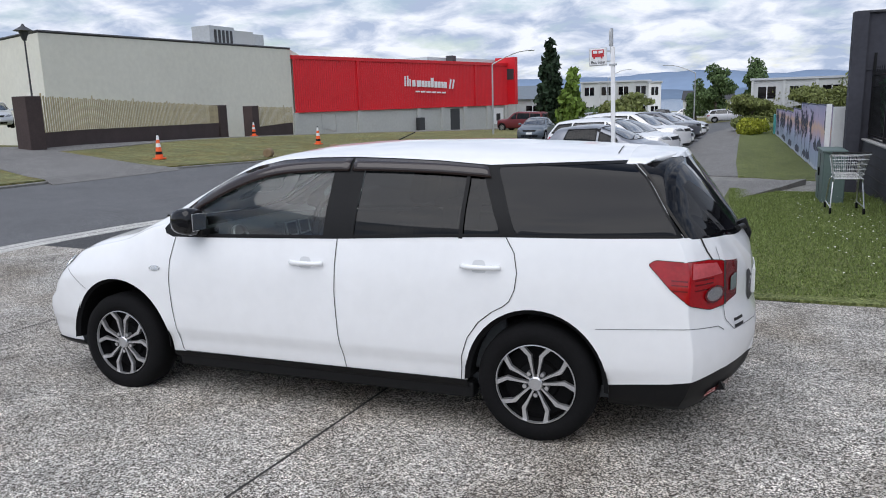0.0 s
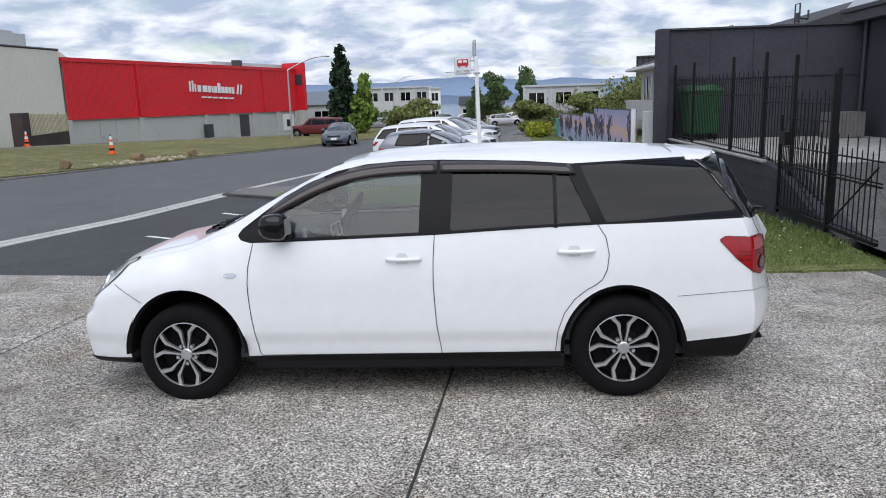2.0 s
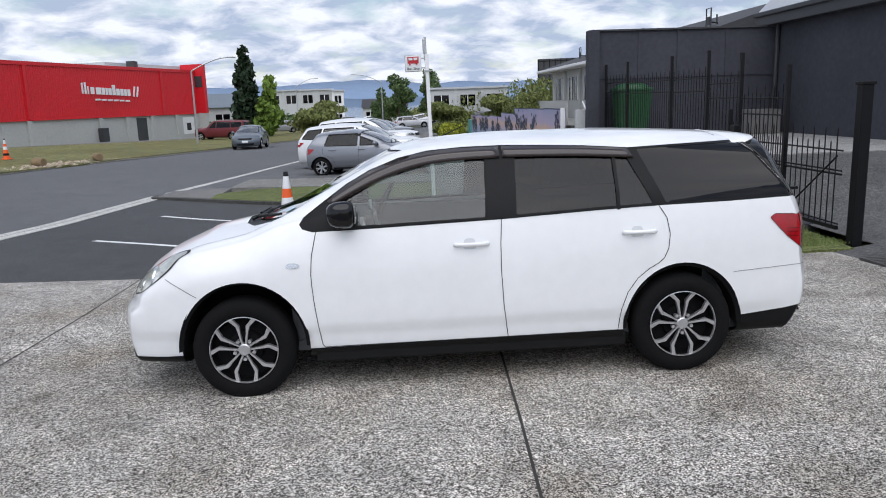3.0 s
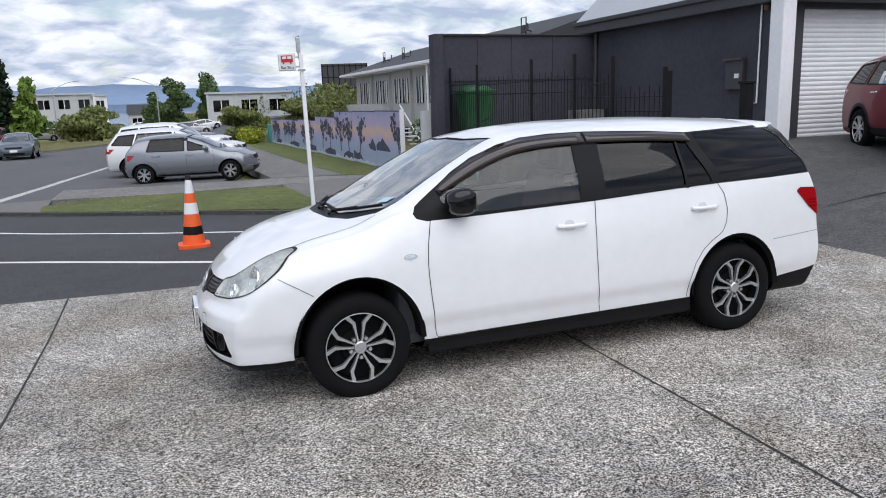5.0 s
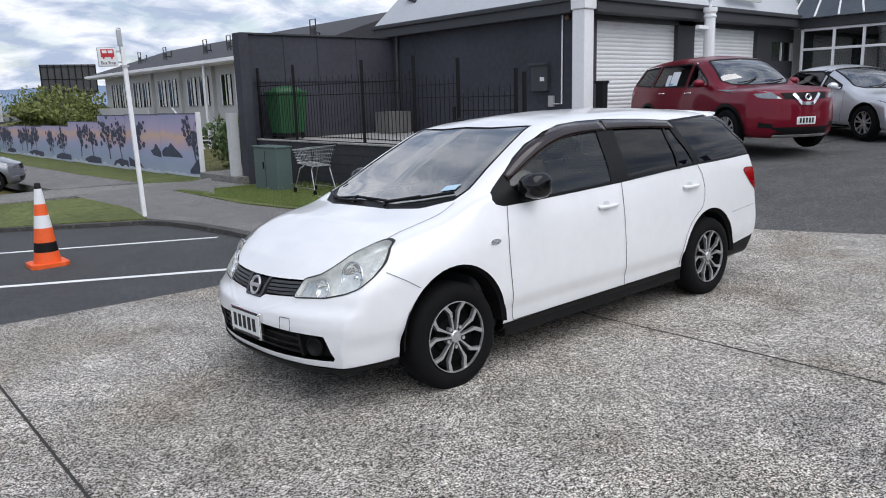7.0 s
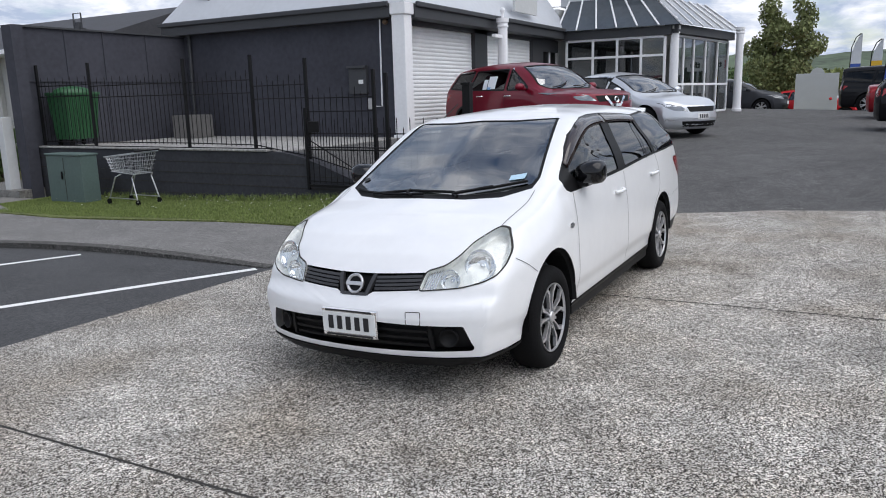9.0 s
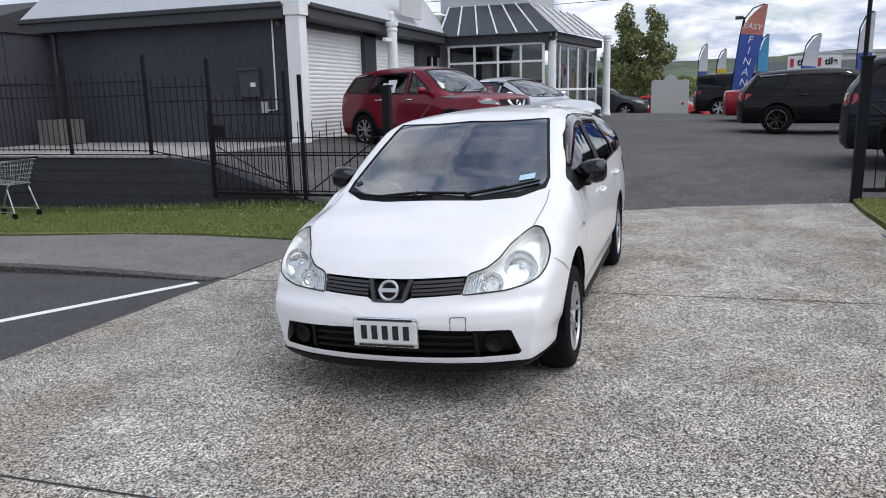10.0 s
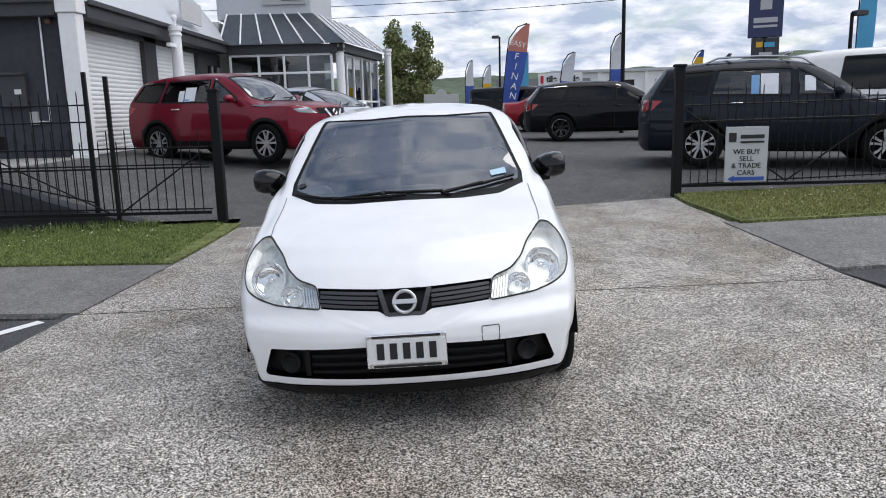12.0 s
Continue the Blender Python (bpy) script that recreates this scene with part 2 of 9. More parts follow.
def rod(bm, a, b, r0, r1=None, n=8, caps=True):
    """Adds a round bar from a to b."""
    a, b = Vector(a), Vector(b)
    d = b - a
    q = d.to_track_quat("Z", "Y").to_matrix().to_4x4()
    bmesh.ops.create_cone(bm, cap_ends=caps, segments=n, radius1=r0, radius2=r0 if r1 is None else r1, depth=d.length, matrix=Matrix.Translation((a + b) / 2) @ q)
    return bm


def tube(bm, pts, r, n=8):
    """Adds a bent round bar through the points."""
    pts = [Vector(p) for p in pts]
    last = None
    for k, p in enumerate(pts):
        d = (pts[min(k + 1, len(pts) - 1)] - pts[max(k - 1, 0)]).normalized()
        u = d.cross(Vector((0.31, 0.17, 0.93))).normalized()
        v = d.cross(u)
        ring = [bm.verts.new(p + (u * math.cos(2 * math.pi * j / n) + v * math.sin(2 * math.pi * j / n)) * r) for j in range(n)]
        if last:
            for j in range(n):
                bm.faces.new((last[j], last[(j + 1) % n], ring[(j + 1) % n], ring[j]))
        if k in (0, len(pts) - 1):
            bm.faces.new(ring if k else ring[::-1])
        last = ring
    return bm


def lathe(profile, n=32, axis="Z"):
    """Turns (radius, height) pairs round an axis."""
    bm = bmesh.new()
    rings = []
    for r, h in profile:
        ring = []
        for k in range(n):
            a = 2 * math.pi * k / n
            p = (r * math.cos(a), r * math.sin(a), h) if axis == "Z" else (r * math.cos(a), h, r * math.sin(a))
            ring.append(bm.verts.new(p))
        rings.append(ring)
    for p, q in zip(rings, rings[1:]):
        for k in range(n):
            bm.faces.new((p[k], p[(k + 1) % n], q[(k + 1) % n], q[k]))
    bmesh.ops.recalc_face_normals(bm, faces=bm.faces)
    return bm


def slab(outline, z0, z1, bm=None, m=None):
    """A prism over a flat outline of (x, y)."""
    bm = bm or bmesh.new()
    lo = [bm.verts.new((m @ Vector((x, y, z0))) if m else (x, y, z0)) for x, y in outline]
    hi = [bm.verts.new((m @ Vector((x, y, z1))) if m else (x, y, z1)) for x, y in outline]
    n = len(outline)
    fs = [bm.faces.new(lo[::-1]), bm.faces.new(hi)] + [bm.faces.new((lo[k], lo[(k + 1) % n], hi[(k + 1) % n], hi[k])) for k in range(n)]
    bmesh.ops.recalc_face_normals(bm, faces=fs)
    return bm


def letters(text, size, m, material, name, parent=None, depth=0.004, spacing=1.0, bold=0.0):
    cu = bpy.data.curves.new(name, "FONT")
    cu.body, cu.size, cu.extrude, cu.align_x, cu.align_y, cu.space_character, cu.offset = text, size, depth, "CENTER", "CENTER", spacing, bold
    cu.materials.append(material)
    ob = new(name, cu)
    ob.matrix_basis = m
    if parent is not None:
        ob.parent = parent
    return ob


# ---------------------------------------------------------------- ground


def interp(x, xs, ys):
    return float(np.interp(x, xs, ys))


def gz(x, y):
    """Level of the paving: falls towards the lake, rises into the yard."""
    g = interp(x, (-2.5, 4.4, 7, 9, 15, 24, 26.5, 31, 45, 62), (-0.045, 0.02, 0.25, 0.43, 0.64, 0.80, 0.80, 0.0, 0.6, 1.5))
    g -= interp(x, (7, 12, 15, 20, 30), (0, 0.16, 0.24, 0.24, 0.25)) * interp(y, (-4, 0, 3), (1, 0.4, 0))
    g -= 0.027 * interp(x, (4.4, 6), (1, 0)) * interp(y, (2.6, 5), (1, 0))
    b = interp(x, (-2.5, 3, 7, 60), (1, 0.9, 0.25, 0.1))
    far = interp(x, (-60, -24, -17, -12), (0.9, 0.8, 0.2, 0.0)) * interp(y, (0, 18, 50, 75), (1, 1, 0.42, 0.0))
    return g + b * interp(y, (-40, -20, 0, 5.5, 8.8, 20, 60, 150, 400), (0.9, 0.7, 0, -0.160, -0.305, -0.52, -1.1, -2.4, -6)) + far


def ribbon(name, left, right, off, material, step=1.0, thick=0.0, parent=None):
    """A strip of paving between two lines of (x, y), laid on the ground; off: height over it, one or one a point, or one for each edge at a point."""
    bm = bmesh.new()
    n = len(left)
    offs = [Vector(o) if isinstance(o, tuple) else Vector((o, o)) for o in (off if isinstance(off, list) else [off] * n)]
    L, R, O = [], [], []
    for k in range(n - 1):
        a, b = Vector(left[k]), Vector(left[k + 1])
        c, d = Vector(right[k]), Vector(right[k + 1])
        m = max(1, int(max((b - a).length, (d - c).length) / step))
        for i in range(m + (k == n - 2)):
            t = i / m
            L.append(a.lerp(b, t)), R.append(c.lerp(d, t)), O.append(offs[k] + (offs[k + 1] - offs[k]) * t)
    w = max(1, int(max((a - b).length for a, b in zip(L, R)) / step))
    rows = []
    for a, b, o in zip(L, R, O):
        row = []
        for j in range(w + 1):
            p = a.lerp(b, j / w)
            row.append(bm.verts.new((p.x, p.y, gz(p.x, p.y) + o[0] + (o[1] - o[0]) * j / w)))
        rows.append(row)
    top = [bm.faces.new((p[j], p[j + 1], q[j + 1], q[j])) for p, q in zip(rows, rows[1:]) for j in range(w)]
    bmesh.ops.recalc_face_normals(bm, faces=top)
    if top and sum(f.normal.z for f in top) < 0:
        bmesh.ops.reverse_faces(bm, faces=top)
    if thick:
        r = bmesh.ops.extrude_face_region(bm, geom=[e for e in bm.edges if e.is_boundary])
        bmesh.ops.translate(bm, verts=[v for v in r["geom"] if isinstance(v, bmesh.types.BMVert)], vec=(0, 0, -thick))
    bmesh.ops.recalc_face_normals(bm, faces=bm.faces)
    if sum(f.normal.z for f in bm.faces) < 0:
        bmesh.ops.reverse_faces(bm, faces=bm.faces)
    return part(name, bm, material, parent, smooth=False)


def strip(name, line, w, off, material, step=0.5, thick=0.0, parent=None):
    """A strip w wide along a line of (x, y)."""
    L, R = [], []
    for k, p in enumerate(line):
        a, b = Vector(line[max(0, k - 1)]), Vector(line[min(len(line) - 1, k + 1)])
        d = (b - a).normalized()
        nrm = Vector((-d.y, d.x))
        L.append(tuple(Vector(p) + nrm * w / 2)), R.append(tuple(Vector(p) - nrm * w / 2))
    return ribbon(name, L, R, off, material, step, thick, parent)


bm = bmesh.new()
gx = [-2500, -900, -400, -200, -120, -80, -60, -45, -36, -30, -26, -22, -19, -17.5, -15, -12, -9, -7.5, -5, -2.5, 0, 2.5, 4.6, 5.5, 7, 9, 12, 16, 20, 25, 35, 45, 80, 150, 400, 900, 2500]
gy = [-2500, -900, -400, -150, -80, -40, -20, -10, -5, 0, 4, 8, 12, 16, 20, 26, 34, 44, 60, 80, 110, 150, 220, 300, 400]
grid = [[bm.verts.new((x, y, gz(x, y) - 0.22 - (0.002 * max(0, abs(x) - 60) if y > 150 else 0))) for x in gx] for y in gy]
for p, q in zip(grid, grid[1:]):
    for k in range(len(gx) - 1):
        bm.faces.new((p[k], p[k + 1], q[k + 1], q[k]))
thing(part("ground", bm, DRYTURF), "dry mown grass ground of a sloping town", "ground", kind="structure")
# ---------------------------------------------------------------- paving
FAR_KERB = [(-15.6, -60), (-15.4, 5), (-15.6, 11), (-15.9, 16), (-15.3, 20), (-14.5, 28), (-12, 40), (-9, 52), (-3, 74), (30, 180), (75, 320)]
NEAR_EDGE = [(-7.3, -60), (-7.25, 3.6), (-6.9, 8.6), (-6.45, 13.8), (-5.8, 19.2), (-5.05, 24.5), (-4.0, 32), (-1.5, 46), (4.5, 68), (40, 175), (88, 312)]
thing(ribbon("road", FAR_KERB, NEAR_EDGE, 0.0, ROADGREY, step=2.0, thick=0.2), "grey chip sealed street falling towards the lake", "road", kind="structure")
chan = thing(strip("street_channel", [(-7.15, -40), (-7.1, 3.6), (-6.75, 8.5), (-6.35, 13.6)], 0.46, 0.012, CHANNEL, thick=0.1), "pale concrete channel between the street and the parking bay", "channel", kind="structure")
strip("seam", [(-7.15, -40), (-7.1, 3.6), (-6.75, 8.5), (-6.35, 13.6)], 0.03, 0.015, KERB, parent=chan)

EDGE_N = [(-7.35, 3.34), (-5.0, 3.18), (-3.0, 3.03), (-1.0, 2.86), (0.35, 2.75), (2.7, 2.58), (3.4, 2.55), (4.15, 2.52)]
EDGE_S = [(-7.35, -4.6), (-5.0, -4.2), (-3.0, -3.7), (-1.0, -3.3), (0.35, -3.18), (2.55, -3.28), (3.6, -3.3), (4.8, -3.3)]
drive_label = "speckled exposed aggregate concrete driveway with sawn joints"
driveway = thing(ribbon("driveway", EDGE_N, EDGE_S, 0.008, CONCRETE, step=0.5, thick=0.12), drive_label, "driveway", kind="structure")
JOINT = pbr("dark_joint", (0.035, 0.033, 0.03), 0.95, var=0.3, scale=8, fine=60)
for line in ([(0.28, 2.75), (0.24, -0.3), (0.19, -1.4), (0.14, -2.31), (0.10, -3.2)], [(-3.26, 3.04), (-3.23, 1.5), (-3.24, -3.7)], [(0.25, 2.74), (2.1, 2.61), (2.72, 2.57)]):
    strip("joint", line, 0.016, 0.0105, JOINT, parent=driveway)

bay = thing(ribbon("parking_bay", [(-7.2, 3.33), (-5.0, 3.18), (-3.0, 3.03), (-1.0, 2.86), (0.42, 2.74)], [(-6.5, 13.7), (-4.4, 12.3), (-2.4, 11.1), (-0.6, 10.1), (0.42, 8.9)], 0.002, ASPHALT, step=0.6, thick=0.1), "dark asphalt parking bay with white lines", "parking bay", kind="structure")
for a, b in (((-5.0, 6.17), (0.14, 2.94)), ((-5.03, 9.45), (0.05, 5.58))):
    strip("line", [a, b], 0.10, 0.006, WHITE_LINE, parent=bay)
thing(ribbon("parking_bay", [(-7.2, -14), (0.42, -14)], [(-7.2, -4.55), (0.42, -3.2)], 0.002, ASPHALT, step=1.0, thick=0.1), "dark asphalt parking bay beside the driveway", "parking bay", kind="structure")

KERBDARK = stone("worn_dark_kerb", [(0.3, (0.035, 0.034, 0.032)), (0.6, (0.075, 0.073, 0.068)), (0.85, (0.15, 0.146, 0.135))], 70, patch=0.3, patch_scale=1.5, bump=0.4)
# kerb: ramps up out of the driveway, then runs round the bay
KLINE = [(0.27, 2.85), (0.29, 4.2), (0.29, 5.4), (0.28, 6.6), (0.20, 7.6), (0.0, 8.25), (-0.7, 8.95), (-1.75, 9.85), (-4.3, 11.5), (-5.5, 12.4), (-6.3, 12.95), (-6.45, 13.8)]
thing(strip("kerb", KLINE, 0.15, [0.01, 0.045, 0.065, 0.07, 0.07, 0.068, 0.068, 0.068, 0.068, 0.066, 0.055, 0.02], KERBDARK, step=0.25, thick=0.25), "worn concrete kerb round the parking bay", "kerb", kind="structure")
thing(strip("kerb", [(-6.3, 14.2), (-5.3, 22), (-3.9, 32), (-1.4, 46), (4.6, 68)], 0.3, 0.02, CHANNEL, step=2, thick=0.2), "pale concrete kerb along the street", "kerb", kind="structure")
thing(strip("kerb", [(0.46, -3.2), (0.46, -14)], 0.15, 0.028, KERB, step=0.5, thick=0.25), "worn concrete kerb beside the footpath", "kerb", kind="structure")
thing(strip("kerb", FAR_KERB[:9], 0.22, 0.055, KERB, step=1.5, thick=0.25), "concrete kerb of the far side of the street", "kerb", kind="structure")

# footpath, with a paler crossing
thing(ribbon("footpath", [(0.33, 2.76), (0.36, 4.2), (0.36, 5.4), (0.34, 6.6), (0.26, 7.6), (0.12, 8.4), (0.38, 10.1), (0.36, 14.0)], [(2.07, 2.62), (2.12, 4.2), (2.0, 5.4), (1.92, 6.6), (1.9, 7.6), (1.9, 8.4), (2.02, 10.1), (3.6, 14.0)], [0.01, 0.042, 0.06, 0.065, 0.066, 0.066, 0.072, 0.085], PATHGREY, step=0.5, thick=0.2), "patched grey asphalt footpath", "footpath", kind="structure")
thing(ribbon("footpath", [(-4.8, 16.6), (-4.8, 14.3), (-2.2, 13.75), (0.6, 13.7), (2.3, 12.7), (3.9, 12.4)][::-1], [(-4.8, 17.0), (-4.85, 16.9), (-2.0, 16.3), (0.6, 15.8), (2.5, 15.1), (3.9, 14.9)][::-1], [-0.07, 0.06, 0.09, 0.095, 0.09, 0.09], KERB, step=0.6, thick=0.2), "pale concrete vehicle crossing over the footpath", "crossing", kind="structure")
thing(ribbon("footpath", [(0.4, 15.8), (0.3, 20), (0.3, 30), (0.4, 45), (2.0, 62), (8, 90)], [(2.25, 15.1), (2.2, 20), (2.25, 30), (2.35, 45), (3.8, 62), (9.6, 90)], 0.10, PATHGREY, step=1.2, thick=0.2), "grey asphalt footpath past the parked cars", "footpath", kind="structure")
thing(ribbon("footpath", [(0.54, -14), (0.54, -3.2)], [(2.6, -14), (2.7, -3.2)], 0.02, PATHPALE, step=1, thick=0.2), "grey asphalt footpath beside the fence", "footpath", kind="structure")
thing(ribbon("car_park", [(-6.1, 14.4), (-5.2, 22), (-3.8, 32), (-1.3, 46), (0.6, 54)], [(-1.0, 16.1), (0.28, 22), (0.28, 32), (0.4, 46), (1.6, 60)], 0.03, ROADGREY, step=1.5, thick=0.2), "grey asphalt angle parking beside the street", "car park", kind="structure")

thing(ribbon("footpath", [(-4.65, 11.83), (-5.4, 12.40), (-6.25, 13.0)], [(-4.8, 14.5), (-5.5, 14.5), (-6.3, 14.4)], [0.074, 0.072, 0.05], PATHGREY, step=0.6, thick=0.2), "grey asphalt corner of the footpath by the street", "footpath", kind="structure")

# grass
thing(ribbon("lawn", [(0.10, 8.42), (-0.65, 9.05), (-2.2, 10.2), (-4.0, 11.36), (-4.7, 11.85)], [(0.40, 10.1), (0.38, 13.2), (-2.25, 14.2), (-4.0, 13.75), (-4.8, 12.9)], 0.080, TURF, step=0.4, thick=0.2), "mown green grass island behind the kerb", "grass", kind="structure")
thing(ribbon("lawn", [(2.05, 2.62), (2.1, 4.2), (1.9, 6.6), (1.88, 8.4), (2.04, 12.4)], [(4.4, 2.52), (4.62, 4.4), (4.62, 6.8), (4.62, 8.8), (4.3, 12.6)], [(0.03, 0.03), (0.07, 0.0), (0.088, -0.062), (0.088, -0.088), (0.088, -0.095)], TURF, step=0.4, thick=0.2), "green grass strip below the dark retaining wall", "grass", kind="structure")
thing(ribbon("lawn", [(2.2, 15.08), (2.14, 20), (2.19, 30), (2.29, 45), (3.7, 60)], [(4.2, 15.0), (4.15, 20), (4.15, 30), (4.4, 45), (9, 60)], [(0.108, -0.10), (0.108, -0.12), (0.108, -0.12), (0.108, -0.12), (0.108, 0.0)], TURF, step=0.8, thick=0.2), "green grass strip along the painted fence", "grass", kind="structure")
thing(ribbon("lawn", [(2.55, -14), (2.55, -3.32)], [(5.1, -14), (4.9, -3.32)], [0.03, 0.05], TURF, step=0.5, thick=0.2), "green grass strip below the iron fence", "grass", kind="structure")


def lawn_level(x, y):
    """Height of the grass strip over the general level: it falls from the path to the foot of the wall."""
    near, far = interp(y, (2.6, 4.2, 6.6, 12.4), (0.03, 0.07, 0.088, 0.088)), interp(y, (2.5, 4.4, 6.8, 8.8, 12.6), (0.03, 0.0, -0.062, -0.088, -0.095))
    return near + (far - near) * min(1.0, max(0.0, (x - 2.0) / 2.55))


VERGE = [(-15.7, -60), (-15.5, 5), (-15.7, 11), (-16.0, 16), (-15.4, 20), (-13.8, 32), (-12.2, 40), (-9.2, 52), (-3.2, 74)]
thing(ribbon("verge", [(-21.5, -60), (-21.5, 5), (-21.6, 11), (-21.8, 16), (-22.3, 20), (-25.5, 32), (-25.5, 42), (-23.0, 52), (-17, 74)], VERGE, 0.10, DRYTURF, step=1.2, thick=0.2), "dry patchy grass verge across the street", "grass", kind="structure")
thing(ribbon("footpath", [(-23.0, -60), (-23.0, 5), (-23.4, 18), (-27.2, 32), (-27.6, 42), (-25.5, 52), (-19.5, 74)], [(-21.5, -60), (-21.5, 5), (-22.0, 18), (-25.5, 32), (-25.5, 42), (-23.0, 52), (-17, 74)], 0.105, PATHGREY, step=1.2, thick=0.2), "grey footpath across the street", "footpath", kind="structure")
thing(ribbon("driveway", [(-24.5, 12.7), (-21, 12.4), (-18.67, 11.96), (-15.75, 11.0), (-15.1, 10.7)], [(-24.5, 17.2), (-21.2, 16.9), (-18, 16.3), (-15.95, 16.0), (-15.4, 16.2)], [0.112, 0.112, 0.112, 0.108, 0.012], PATHGREY, step=1, thick=0.2), "grey asphalt vehicle crossing in the far verge", "driveway", kind="structure")

# yard
thing(ribbon("yard", [(4.15, 2.55), (4.0, 0.4), (4.2, -0.9), (4.45, -1.9), (4.85, -3.3), (5.05, -14), (5.05, -40)], [(60, 9), (60, 6), (60, 2), (60, -2), (60, -8), (60, -24), (60, -42)], 0.0, YARD, step=2.0, thick=0.2), "worn dark asphalt sales yard rising from the gate", "yard", kind="structure")

# water and distance
bm = bmesh.new()
bmesh.ops.create_grid(bm, x_segments=1, y_segments=1, size=2400, matrix=Matrix.Translation((0, 2500, -7.4)))
thing(part("water", bm, pbr("lake_water", (0.10, 0.16, 0.22), 0.12, var=0.2, scale=0.004, fine=0.05, bump=0.1)), "pale blue lake in the distance", "water", kind="structure")
# distance haze is put into the blue base colours of these two ranges
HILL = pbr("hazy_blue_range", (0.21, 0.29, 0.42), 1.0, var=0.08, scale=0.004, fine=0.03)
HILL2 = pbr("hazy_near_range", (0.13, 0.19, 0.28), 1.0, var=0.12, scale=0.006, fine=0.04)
FARM = pbr("farmed_hillside", (0.075, 0.105, 0.06), 1.0, var=0.75, scale=0.012, fine=0.09)


def range_of_hills(name, a0, a1, dist, base, heights, seed, material, label, depth=500):
    """Hills along an arc of azimuth (degrees right of +y), with a ragged crest."""
    bm = bmesh.new()
    n = 160
    rows = []
    for k in range(n + 1):
        a = radians(a0 + (a1 - a0) * k / n)
        f = k / n * (len(heights) - 1)
        h = np.interp(f, range(len(heights)), heights)
        h += 0.16 * h * noise.fractal((k * 0.11, seed, 0), 0.8, 2.1, 5)
        row = []
        for d, z in ((dist - depth, base), (dist - depth * 0.45, base + h * 0.42 * (1 + 0.4 * noise.noise((k * 0.2, seed, 5)))), (dist, base + h), (dist + 60, base - 20)):
            row.append(bm.verts.new((d * math.sin(a), d * math.cos(a), z)))
        rows.append(row)
    for p, q in zip(rows, rows[1:]):
        for j in range(3):
            bm.faces.new((p[j], q[j], q[j + 1], p[j + 1]))
    bmesh.ops.recalc_face_normals(bm, faces=bm.faces)
    return thing(part(name, bm, material, smooth=True), label, "hills", kind="structure")


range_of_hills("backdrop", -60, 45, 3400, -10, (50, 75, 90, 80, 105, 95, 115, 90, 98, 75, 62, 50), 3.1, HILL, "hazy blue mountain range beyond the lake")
range_of_hills("backdrop", -60, 45, 2600, -10, (20, 40, 45, 55, 48, 40, 30, 24, 20, 16, 12, 10), 8.7, HILL2, "low hills on the lake shore, tinted dark blue by haze", depth=300)
range_of_hills("backdrop", 55, 165, 900, -4, (26, 40, 44, 40, 43, 46, 52, 50, 42, 38, 35, 32), 5.2, FARM, "green farmed hills behind the sales yard", depth=420)
# ---------------------------------------------------------------- cars
from mathutils.bvhtree import BVHTree
from mathutils.geometry import delaunay_2d_cdt


def spline(ts, vs, t):
    """Smooth curve through values at ts."""
    ts, vs = list(ts), [np.asarray(v, float) for v in vs]
    if t <= ts[0]:
        return vs[0]
    if t >= ts[-1]:
        return vs[-1]
    k = max(i for i in range(len(ts) - 1) if ts[i] <= t)
    h = ts[k + 1] - ts[k]

    def slope(i):
        if i == 0 or i == len(ts) - 1:
            j = 0 if i == 0 else i - 1
            return (vs[j + 1] - vs[j]) / (ts[j + 1] - ts[j])
        d0, d1 = (vs[i] - vs[i - 1]) / (ts[i] - ts[i - 1]), (vs[i + 1] - vs[i]) / (ts[i + 1] - ts[i])
        w = (ts[i + 1] - ts[i]) / (ts[i + 1] - ts[i - 1])
        s = d0 * w + d1 * (1 - w)
        lim = 3 * np.minimum(abs(d0), abs(d1))
        return np.where(d0 * d1 <= 0, 0 * s, np.clip(s, -lim, lim))

    u = (t - ts[k]) / h
    a, b = slope(k) * h, slope(k + 1) * h
    return (2 * u**3 - 3 * u**2 + 1) * vs[k] + (u**3 - 2 * u**2 + u) * a + (-2 * u**3 + 3 * u**2) * vs[k + 1] + (u**3 - u**2) * b


def smooth01(a, b, x):
    t = min(1, max(0, (x - a) / (b - a)))
    return t * t * (3 - 2 * t)


def in_poly(p, poly):
    x, y = p
    c = False
    for (x0, y0), (x1, y1) in zip(poly, poly[1:] + poly[:1]):
        if (y0 > y) != (y1 > y) and x < (x1 - x0) * (y - y0) / (y1 - y0) + x0:
            c = not c
    return c


def rounded(poly, r, n=4):
    """The outline with its corners rounded."""
    out = []
    m = len(poly)
    for k in range(m):
        p, a, b = Vector(poly[k]), Vector(poly[k - 1]), Vector(poly[(k + 1) % m])
        ra = min(r, (a - p).length * 0.45, (b - p).length * 0.45)
        s, e = p + (a - p).normalized() * ra, p + (b - p).normalized() * ra
        for i in range(n + 1):
            t = i / n
            out.append(tuple(s.lerp(p, t).lerp(p.lerp(e, t), t)))
    return out


